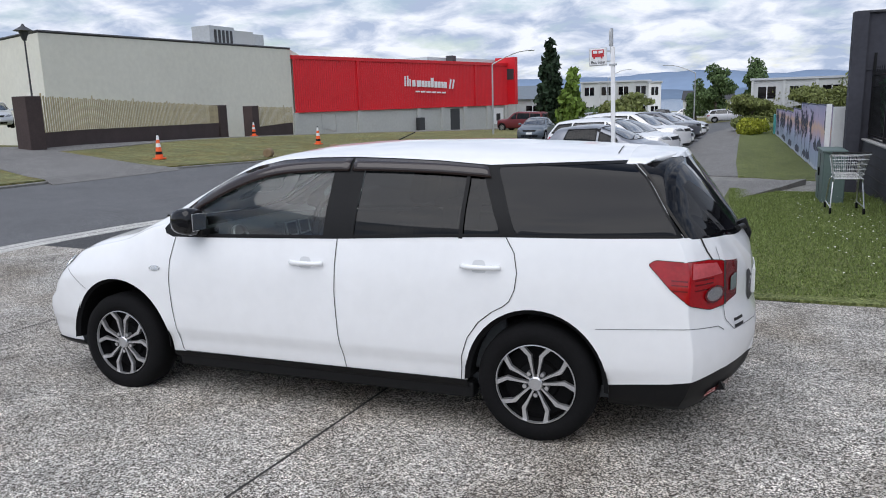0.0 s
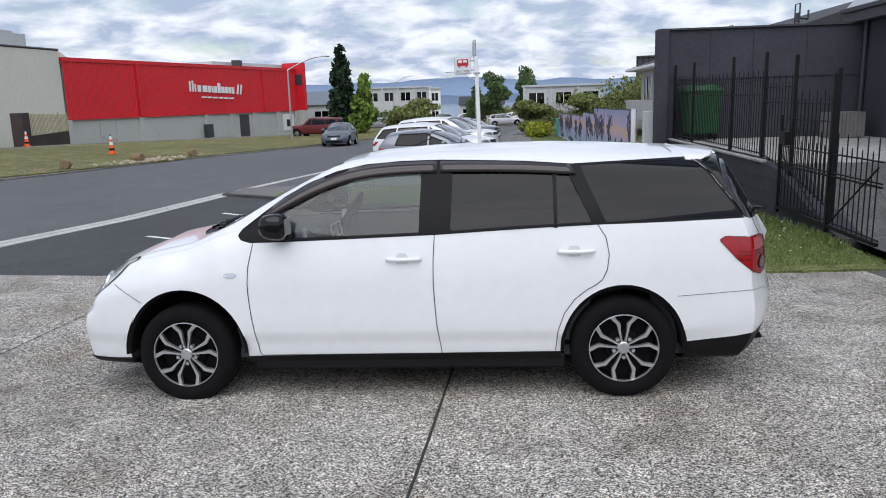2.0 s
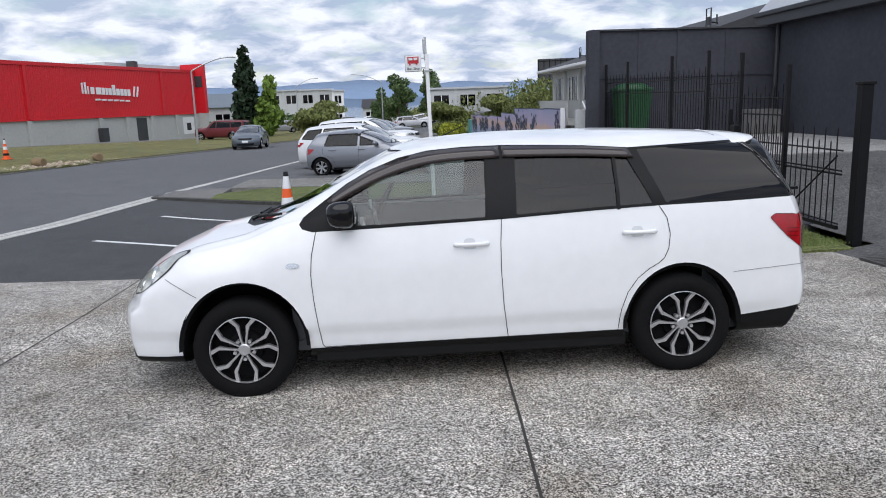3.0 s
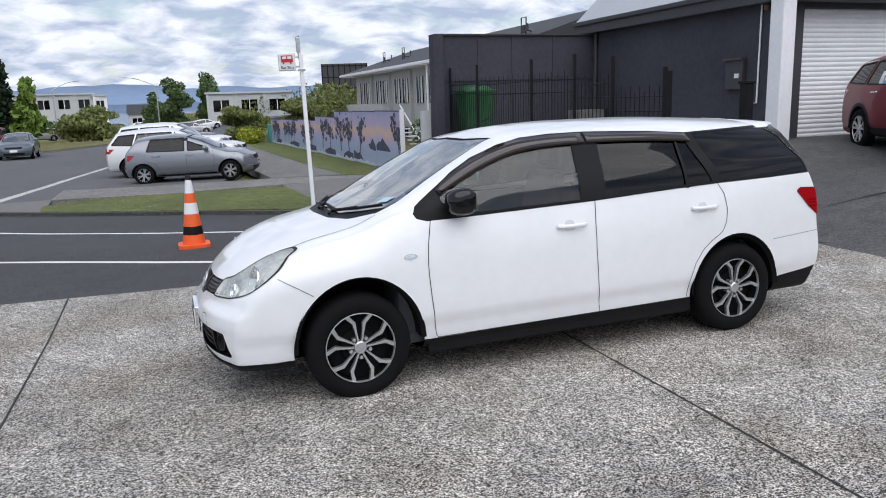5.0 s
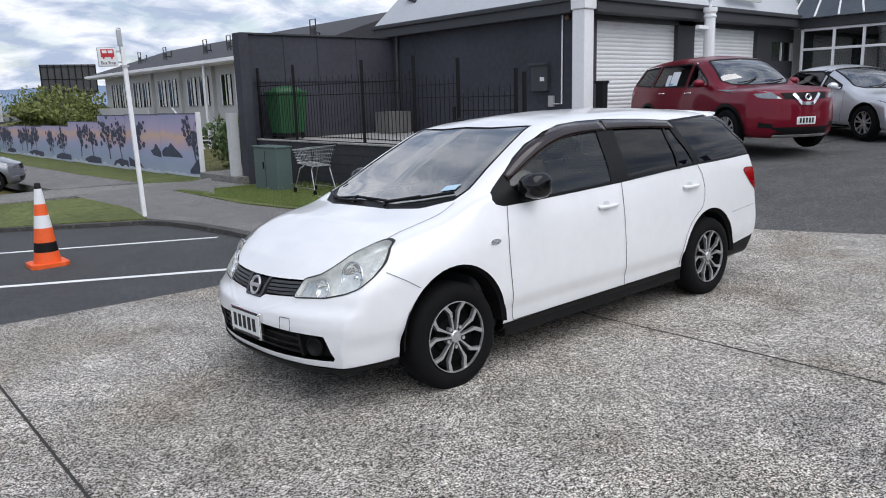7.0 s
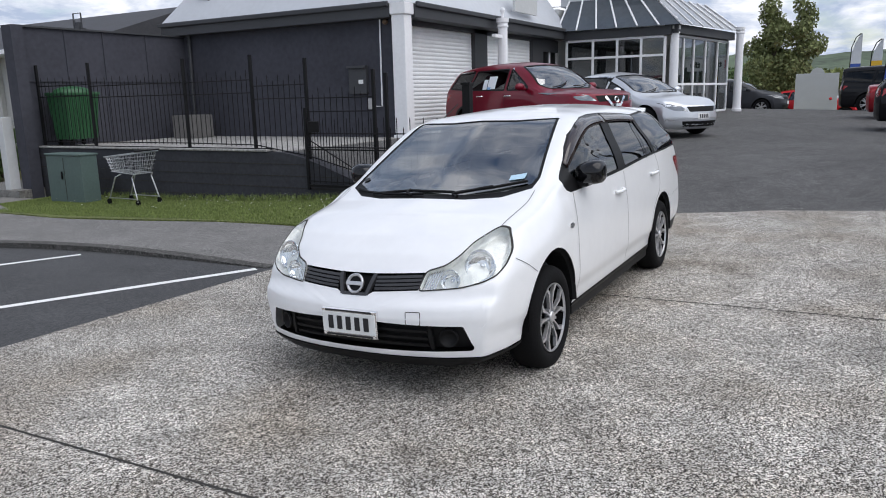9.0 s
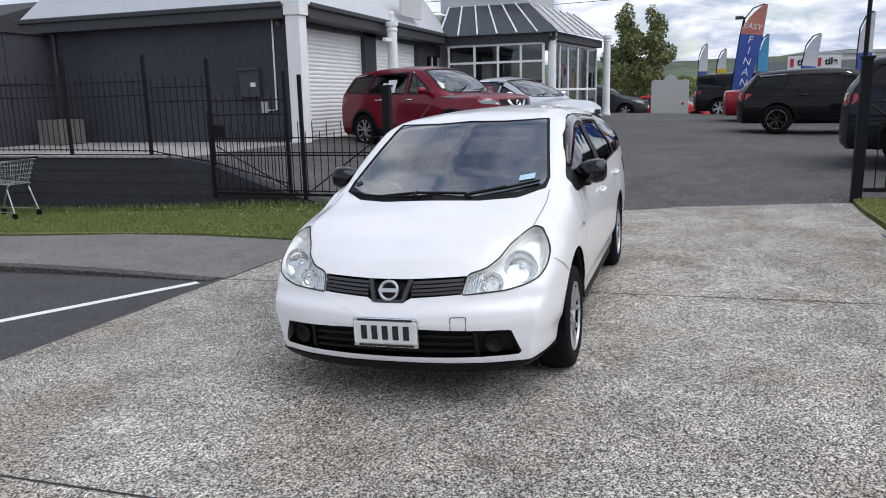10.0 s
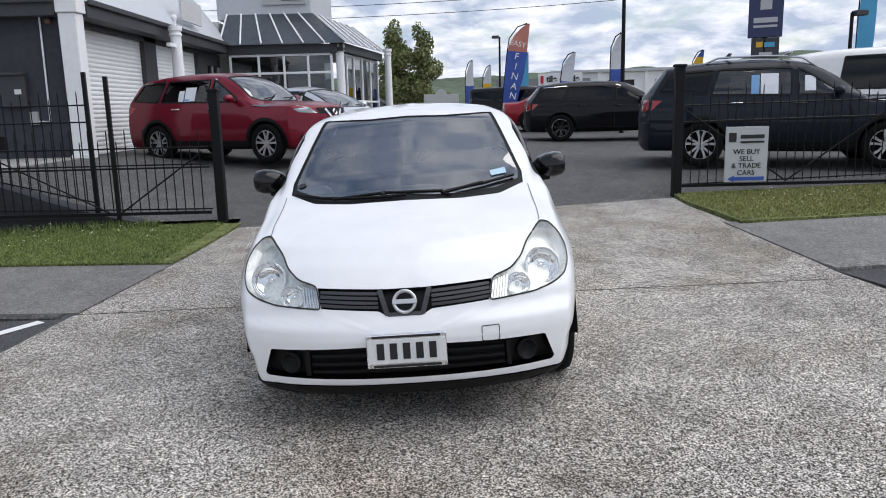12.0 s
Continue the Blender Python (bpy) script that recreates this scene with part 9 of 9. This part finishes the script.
tree("garden_tree", "dense green tree behind the painted fence", 6.4, 34, 2.2, lumps(0.3, 1.75, 1.3, 8, 47, 0.0), LEAF_OLIVE, 8000, 0.13, 47, 0.12)
tree("birch_tree", "tall silver birch beside the showroom", 37.0, 2.15, 5.4, lumps(0.3, 5.7, 1.45, 17, 51, 0.35), LEAF_BIRCH, 13000, 0.135, 51, 0.10)
tree("birch_tree", "tall silver birch beside the showroom", 36.8, 0.75, 5.3, lumps(0.3, 5.6, 1.35, 17, 55, 0.4), LEAF_BIRCH, 12000, 0.135, 55, 0.10)


def shrub(name, label, x, y, z, rad, leaf, count, size, seed):
    r = random.Random(seed)
    blobs = [((r.uniform(-0.6, 0.6) * rad[0], r.uniform(-0.6, 0.6) * rad[1], rad[2] * r.uniform(0.35, 0.6)), (rad[0] * 0.55, rad[1] * 0.55, rad[2] * 0.5)) for _ in range(6)]
    me = crown(blobs, count, size, seed)
    me.materials.append(leaf)
    root = empty(name, pose(x, y, z), label, "shrub")
    o = new("foliage", me)
    o.parent = root
    b = bmesh.new()
    for c, _ in blobs:
        rod(b, (0, 0, -0.1), c, 0.03, 0.01, n=5)
    part("stems", b, BARK, root)


shrub("lime_shrub", "bright yellow green clipped shrub beside the footpath", 2.85, 44.6, gz(2.85, 44.6), (1.05, 2.4, 0.95), LEAF_LIME, 6500, 0.12, 61)
shrub("shrub", "dark green shrub by the motel stairs", 5.8, 16.9, gz(6, 17) - 0.1, (0.9, 1.2, 1.3), LEAF, 1500, 0.13, 63)
for k, (x, y, w, h) in enumerate(((-21, 88, 4, 2.2), (-26, 92, 3, 2.4), (2, 140, 7, 3), (-18, 118, 6, 2.5), (14, 70, 4, 3.4), (20, 66, 4, 3.0), (8, 100, 5, 3), (18, 96, 6, 4), (60, 1, 4, 1.6), (70, 8, 6, 2.6))):
    shrub("shrub", "dark green bush in the distance", x, y, gz(x, y) - 0.2, (w, w * 0.7, h), LEAF if k % 2 else LEAF_OLIVE, 2200, 0.28, 70 + k)


def grass_blades(name, label, area, count, h, seed, off, material, flowers=0):
    """Blades of grass standing on a strip of ground; area: (x0, x1, y0, y1)."""
    r = random.Random(seed)
    vs, fs = [], []
    x0, x1, y0, y1 = area
    for _ in range(count):
        x, y = r.uniform(x0, x1), r.uniform(y0, y1)
        z = gz(x, y) + off(x, y)
        a, hh = r.uniform(0, 6.28), h * r.uniform(0.5, 1.5)
        w = 0.006 + 0.004 * r.random()
        dx, dy = math.cos(a) * w, math.sin(a) * w
        lx, ly = r.uniform(-0.6, 0.6) * hh, r.uniform(-0.6, 0.6) * hh
        k = len(vs)
        vs += [(x - dx, y - dy, z), (x + dx, y + dy, z), (x + lx, y + ly, z + hh)]
        fs.append((k, k + 1, k + 2))
    me = bpy.data.meshes.new(name)
    me.from_pydata(vs, [], fs)
    me.materials.append(material)
    return thing(new(name, me), label, "grass", kind="stuff")


BLADE_DRY = leaf_mat("yellowed_grass_blades", (0.25, 0.25, 0.09), 0.5)
BLADE = leaf_mat("grass_blades", (0.155, 0.20, 0.06), 0.45)
grass_blades("grass", "short green grass below the retaining wall", (2.05, 4.5, 2.75, 12.3), 60000, 0.022, 1, lambda x, y: lawn_level(x, y) - 0.002, BLADE)
grass_blades("grass", "tufts of long grass against the wall foot", (4.3, 4.5, 3.6, 11.0), 2600, 0.10, 2, lambda x, y: lawn_level(x, y) - 0.005, BLADE)
grass_blades("grass", "short green grass below the iron fence", (2.6, 4.85, -8.5, -3.35), 26000, 0.024, 3, lambda x, y: 0.046, BLADE_DRY)
DAISY = pbr("daisy_petals", (0.85, 0.85, 0.8), 0.7, var=0.05)
r_ = random.Random(8)
vs, fs = [], []
for _ in range(260):
    if r_.random() < 0.65:
        x, y = r_.uniform(3.0, 4.45), r_.uniform(3.2, 11.5)
        z = gz(x, y) + lawn_level(x, y) + r_.uniform(0.03, 0.14)
    else:
        x, y = r_.uniform(3.0, 4.8), r_.uniform(-7, -3.5)
        z = gz(x, y) + 0.11
    k = len(vs)
    for j in range(6):
        a = j * math.pi / 3
        vs.append((x + 0.011 * math.cos(a), y + 0.011 * math.sin(a), z + r_.uniform(0, 0.006)))
    fs.append(tuple(range(k, k + 6)))
me = bpy.data.meshes.new("daisies")
me.from_pydata(vs, [], fs)
me.materials.append(DAISY)
thing(new("daisies", me), "small white daisies in the grass", "flowers", kind="stuff")

# ---------------------------------------------------------------- banners and lamps of the yard


def banner(x, y, top, w, rot, cols, label, z=None, text=(), lean=0):
    """A feather flag on a bent pole: cloth in bands from foot to tip, facing the gate."""
    z = gz(x, y) if z is None else z
    h = top - z
    root = empty("feather_banner", pose(x, y, z, lean, 0, rot), label, "banner", "feather banners")
    part("pole", tube(bmesh.new(), [(0, 0, 0), (0, 0, h * 0.7), (0, -0.05 * w, h * 0.85), (0, -0.4 * w, h * 0.96), (0, -0.85 * w, h)], 0.022, 6), BLACKPL, root)
    zs = [0.12, 0.25, 0.4, 0.55, 0.7, 0.8, 0.88, 0.94, 0.985, 1.0]
    inner = lambda f: -0.01 - (0 if f < 0.7 else 0.85 * w * ((f - 0.7) / 0.3) ** 2.2)
    outer = lambda f: -w * (0.55 + 0.45 * min(1, f / 0.6)) if f < 0.97 else -w
    k0 = 0.12
    for top, mt in cols:
        b = bmesh.new()
        fr = [k0] + [f for f in zs if k0 < f < top] + [top]
        rows = [(b.verts.new((0.03 * math.sin(f * 9), inner(f), h * f)), b.verts.new((0.03 * math.sin(f * 9 + 1), min(outer(f), inner(f) - 0.01), h * f))) for f in fr]
        for p, q in zip(rows, rows[1:]):
            b.faces.new((p[0], p[1], q[1], q[0]))
        part("cloth", b, mt, root)
        k0 = top
    for txt, f, s in text:
        letters(txt, s, Matrix.Translation((-0.06, -w * 0.5, h * f)) @ Matrix(((0, 0, -1, 0), (-1, 0, 0, 0), (0, 1, 0, 0), (0, 0, 0, 1))) @ pose(0, 0, 0, 0, 0, -8), WHITEPAINT, "lettering", root, 0.004)
    return root


SKY = pbr("sky_blue_banner", (0.10, 0.38, 0.62), 0.8, var=0.1, scale=3, fine=40)
YELLOW = pbr("yellow_banner", (0.70, 0.42, 0.04), 0.8, var=0.1, scale=3, fine=40)
PALEB = pbr("pale_banner", (0.62, 0.64, 0.68), 0.8, var=0.1, scale=3, fine=40)
fin_text = [("EASY", 0.80, 0.30)] + [(c, 0.68 - 0.095 * k, 0.37) for k, c in enumerate("FINAN")]
banner(25.4, -2.6, 4.72, 0.8, -4, [(0.73, BLUEPRINT), (1.0, SALMON)], "tall blue and salmon feather banner with white lettering", text=fin_text, lean=6)
banner(33.5, -1.5, 3.77, 0.42, -8, [(0.66, BLUEPRINT), (1.0, PALEB)], "blue and white feather banner")
banner(32.0, -2.3, 3.42, 0.42, -8, [(0.75, YELLOW), (1.0, PALEB)], "yellow and white feather banner")
banner(26.2, -5.0, 3.6, 0.5, -8, [(0.6, BLUEPRINT), (1.0, PALEB)], "blue and white feather banner", lean=6)
banner(21.8, -6.25, 3.86, 0.42, -8, [(0.62, BLUEPRINT), (1.0, PALEB)], "tall blue and white feather banner")
banner(20.6, -14.3, 5.6, 0.55, -20, [(1.0, SKY)], "plain sky blue feather banner beside the van")
banner(30.0, -3.9, 3.85, 0.42, -12, [(1.0, SKY)], "plain sky blue feather banner in the yard")
banner(26, -10.4, 3.51, 0.42, -12, [(0.9, YELLOW), (1.0, BLUEPRINT)], "yellow feather banner with a dark tip", lean=4)


def yard_lamp(x, y, h, label, side=1):
    root = empty("yard_lamp", pose(x, y, gz(x, y)), label, "lamp post", "yard lamps")
    part("pole", rod(bmesh.new(), (0, 0, 0), (0, 0, h), 0.07, 0.055, n=8), IRON, root)
    part("floodlight", box(-0.15, side * 0.05, h - 0.1, 0.15, side * 0.45, h + 0.06, 0.02), CHARCOAL, root)


yard_lamp(18.1, -5.8, 4.4, "black yard lamp post with a floodlight", 1)
yard_lamp(40.0, -3.8, 5.3, "black yard lamp post with a floodlight", 1)
yard_lamp(19.3, -13.4, 3.5, "black yard lamp post with a floodlight", -1)
py = empty("pylon_sign", pose(14.9, -8.75, gz(14.9, -8.75), 0, 0, -22), "tall navy pylon sign over a smaller dark board", "sign")
part("post", rod(bmesh.new(), (0, 0, 0), (0, 0, 4.8), 0.07, n=8), IRON, py)
nb = part("navy_board", box(-0.08, -0.42, 2.55, 0.08, 0.42, 4.8, 0.01), NAVY, py)
part("emblem", box(-0.095, -0.14, 3.25, -0.081, 0.14, 3.65), SIGNGREY, nb)
part("name_bar", box(-0.095, -0.29, 2.92, -0.081, 0.29, 3.05), SIGNGREY, nb)
part("name_bar", box(-0.095, -0.29, 2.80, -0.081, 0.29, 2.86), SIGNGREY, nb)
db = part("dark_board", box(-0.06, -0.36, 2.0, 0.06, 0.32, 2.54, 0.01), CHARCOAL, py)
part("name_bar", box(-0.075, -0.25, 2.3, -0.061, 0.0, 2.42), SKY, db)
part("name_bar", box(-0.075, 0.04, 2.3, -0.061, 0.2, 2.44), YELLOW, db)
part("name_bar", box(-0.075, -0.2, 2.1, -0.061, 0.12, 2.17), SIGNGREY, db)
for x, y, w, z in ((41.5, -8.35, 1.3, 2.75), (41.5, -6.95, 1.3, 2.75)):
    fs_ = empty("fence_sign", pose(x, y, gz(x, y), 0, 0, -6), "white shop sign board with an emblem", "sign")
    part("board", box(-0.05, -w / 2, z - 0.36, 0.05, w / 2, z + 0.36), SIGNWHITE, fs_)
    letters("tile", 0.5, Matrix.Translation((-0.06, -w * 0.12, z)) @ Matrix(((0, 0, -1, 0), (-1, 0, 0, 0), (0, 1, 0, 0), (0, 0, 0, 1))), INK, "lettering", fs_, 0.01, bold=0.02)
    part("emblem", box(-0.07, w * 0.26, z - 0.24, -0.051, w * 0.40, z + 0.22), SIGNRED, fs_)
    part("post", box(-0.05, -0.05, 0, 0.05, 0.05, z - 0.36), GALV, fs_)
bb2 = empty("blank_sign", pose(33.0, -0.25, 0.5, 0, 0, 0), "blank pale sign board seen from behind", "sign")
part("board", box(-0.05, -0.88, -0.4, 0.05, 0.88, 1.6, 0.01), SIGNGREY, bb2)
part("board_arch", rod(bmesh.new(), (-0.045, 0.0, 1.55), (0.045, 0.0, 1.55), 0.3, n=24), SIGNGREY, bb2)
house("workshop", 62, -9.5, -96, 8, 6, 1.9, "low dark shed behind the yard", CHARCOAL, CHARCOAL, 1, 3, True, z=0.6)
house("workshop", 66, -24, -100, 26, 9, 3.4, "long white shed behind the yard", ROOFPALE, WHITEPAINT, 1, 6)
# power lines
line_root = empty("power_line", pose(46, -40, gz(46, -40)), "timber poles carrying two thin overhead power wires", "power line")
ends = [(Vector((0, 0, 10.5 - gz(46, -40))), 46, -40), (Vector((6, 70, 8.2 - gz(46, -40))), 52, 30)]
for e, px, py in ends:
    part("pole", rod(bmesh.new(), (e.x, e.y, gz(px, py) - gz(46, -40) - 0.3), (e.x, e.y, e.z + 1.0), 0.14, 0.10, 10), BARK, line_root)
    part("crossarm", box(e.x - 0.06, e.y - 0.6, e.z - 0.05, e.x + 0.06, e.y + 0.6, e.z + 0.06), BARK, line_root)
for dz in (0, 0.8):
    b = bmesh.new()
    ring0 = None
    for f in range(21):
        c = ends[0][0].lerp(ends[1][0], f / 20) + Vector((0, 0, dz - 1.2 * math.sin(math.pi * f / 20)))
        ring = [b.verts.new(c + Vector((0.02 * ca, 0, 0.02 * sa))) for ca, sa in ((1, 0), (0, 1), (-1, 0), (0, -1))]
        if ring0:
            for j in range(4):
                b.faces.new((ring0[j], ring0[(j + 1) % 4], ring[(j + 1) % 4], ring[j]))
        ring0 = ring
    part("wire", b, IRON, line_root)
# ---------------------------------------------------------------- small things on the ground
GRATE = pbr("worn_iron_grate", (0.10, 0.095, 0.09), 0.6, metal=0.5, var=0.3, scale=8, fine=60, bump=0.2)
dg = empty("drain_grate", pose(4.42, 1.62, gz(4.42, 1.62) + 0.012, 0, 0, 4), "worn iron drain grate at the edge of the yard", "drain grate")
# solid dark block; its colour stands for the shade in an open pit
part("pit", box(-0.21, -0.42, -0.10, 0.21, 0.42, -0.002), DARKVOID, dg)
for y in (-0.43, 0.40):
    part("frame", box(-0.24, y, -0.03, 0.24, y + 0.03, 0.012, 0.003), GRATE, dg)
for x in (-0.24, 0.21):
    part("frame", box(x, -0.399, -0.03, x + 0.03, 0.399, 0.012, 0.003), GRATE, dg)
for k in range(12):
    y = -0.37 + 0.0655 * k
    part("bar", box(-0.209, y, -0.03, 0.209, y + 0.028, 0.010, 0.003), GRATE, dg)

# crumbled edge between the driveway and the yard
rs = random.Random(91)
vs, fs = [], []
for _ in range(900):
    if rs.random() < 0.5:
        x, y = rs.gauss(4.55, 0.10), rs.uniform(-3.4, 2.5)
    else:
        x, y = rs.gauss(4.5, 0.22), rs.gauss(-3.2, 0.35)
    r = rs.uniform(0.004, 0.013)
    k, z = len(vs), gz(x, y) + 0.008
    for dx, dy, dz in ((1, 0, 0), (-0.6, 0.8, 0), (-0.5, -0.9, 0), (0.1, 0.1, 1.0)):
        vs.append((x + dx * r * rs.uniform(0.7, 1.3), y + dy * r * rs.uniform(0.7, 1.3), z + dz * r))
    fs += [(k, k + 1, k + 3), (k + 1, k + 2, k + 3), (k + 2, k, k + 3)]
me = bpy.data.meshes.new("gravel")
me.from_pydata(vs, [], fs)
me.materials.append(TERRACE)
thing(new("gravel", me), "loose grey gravel along the yard edge", "gravel", kind="stuff")

# pale rubble and bare earth on the far verge
SAND = stone("bare_sandy_earth", [(0.3, (0.22, 0.17, 0.12)), (0.6, (0.40, 0.33, 0.25)), (0.85, (0.60, 0.53, 0.44))], 30, patch=0.35, patch_scale=0.8, bump=0.6)
vs, fs = [], []
for _ in range(420):
    t = rs.random()
    x, y = -16.6 + 2.6 * t + rs.gauss(0, 0.35), 20 + 13 * t + rs.gauss(0, 0.9)
    r = rs.uniform(0.03, 0.11) * (1.4 if 0.45 < t < 0.75 else 0.6)
    k, z = len(vs), gz(x, y) + 0.08
    for dx, dy, dz in ((1, 0, 0), (-0.6, 0.8, 0), (-0.5, -0.9, 0), (0.1, 0.1, 0.8)):
        vs.append((x + dx * r * rs.uniform(0.7, 1.3), y + dy * r * rs.uniform(0.7, 1.3), z + dz * r))
    fs += [(k, k + 1, k + 3), (k + 1, k + 2, k + 3), (k + 2, k, k + 3)]
me = bpy.data.meshes.new("rubble")
me.from_pydata(vs, [], fs)
me.materials.append(SAND)
thing(new("rubble", me), "pale stones and bare earth along the far kerb", "rubble", kind="stuff")

# silver car and wire panel by the brown pillar
park("hatchback", "silver hatchback parked behind the brown pillar", spec_for("hatch", 2.5, 0.8, 0.7, 1.72, 1.5, 0.3, (0.55, 0.57, 0.6), "six", 0.4), -37.2, 26.4, -35, z=0.9)
wf_ = empty("wire_fence_panel", pose(-24.9, 15.6, gz(-24.9, 15.6), 0, 0, 110), "galvanised wire fence panel beside the pillar", "fence panel")
part("frame", tube(bmesh.new(), [(-1.1, 0, 0.15), (-1.1, 0, 2.0), (1.1, 0, 2.0), (1.1, 0, 0.15), (-1.1, 0, 0.15)], 0.022, 6), GALV, wf_)
b = bmesh.new()
for k in range(1, 15):
    rod(b, (-1.1 + 2.2 * k / 15, 0, 0.15), (-1.1 + 2.2 * k / 15, 0, 2.0), 0.004, n=4)
for k in range(1, 9):
    rod(b, (-1.1, 0, 0.15 + 1.85 * k / 9), (1.1, 0, 0.15 + 1.85 * k / 9), 0.004, n=4)
tagged(part("wire_mesh", b, GALV, wf_), kind="stuff")
for x in (-1.1, 1.1):
    part("foot_block", box(x - 0.3, -0.12, 0.0, x + 0.3, 0.12, 0.14, 0.02), KERB, wf_)

# hairline cracks in the yard and the driveway
rc = random.Random(17)
CRACK = pbr("crack_shadow", (0.022, 0.021, 0.02), 0.95, var=0.2, scale=8, fine=60)


def crack(parent, a, b, n, wander, w, off):
    p, q = Vector(a), Vector(b)
    side = Vector((-(q - p).y, (q - p).x)).normalized()
    drift, line = 0.0, []
    for k in range(n + 1):
        drift += rc.uniform(-wander, wander)
        line.append(tuple(p.lerp(q, k / n) + side * drift))
    strip("crack", line, w, off, CRACK, step=0.4, parent=parent)


yard_surface = bpy.data.objects["yard"]
for a, b in (((6.2, 2.6), (9.0, 0.4)), ((7.4, 1.8), (11.5, 1.2)), ((9.0, 0.4), (13.5, -1.6)), ((6.0, -0.6), (8.6, -2.6)), ((10.5, 2.0), (12.5, -0.5))):
    crack(yard_surface, a, b, 24, 0.05, 0.012, 0.016)
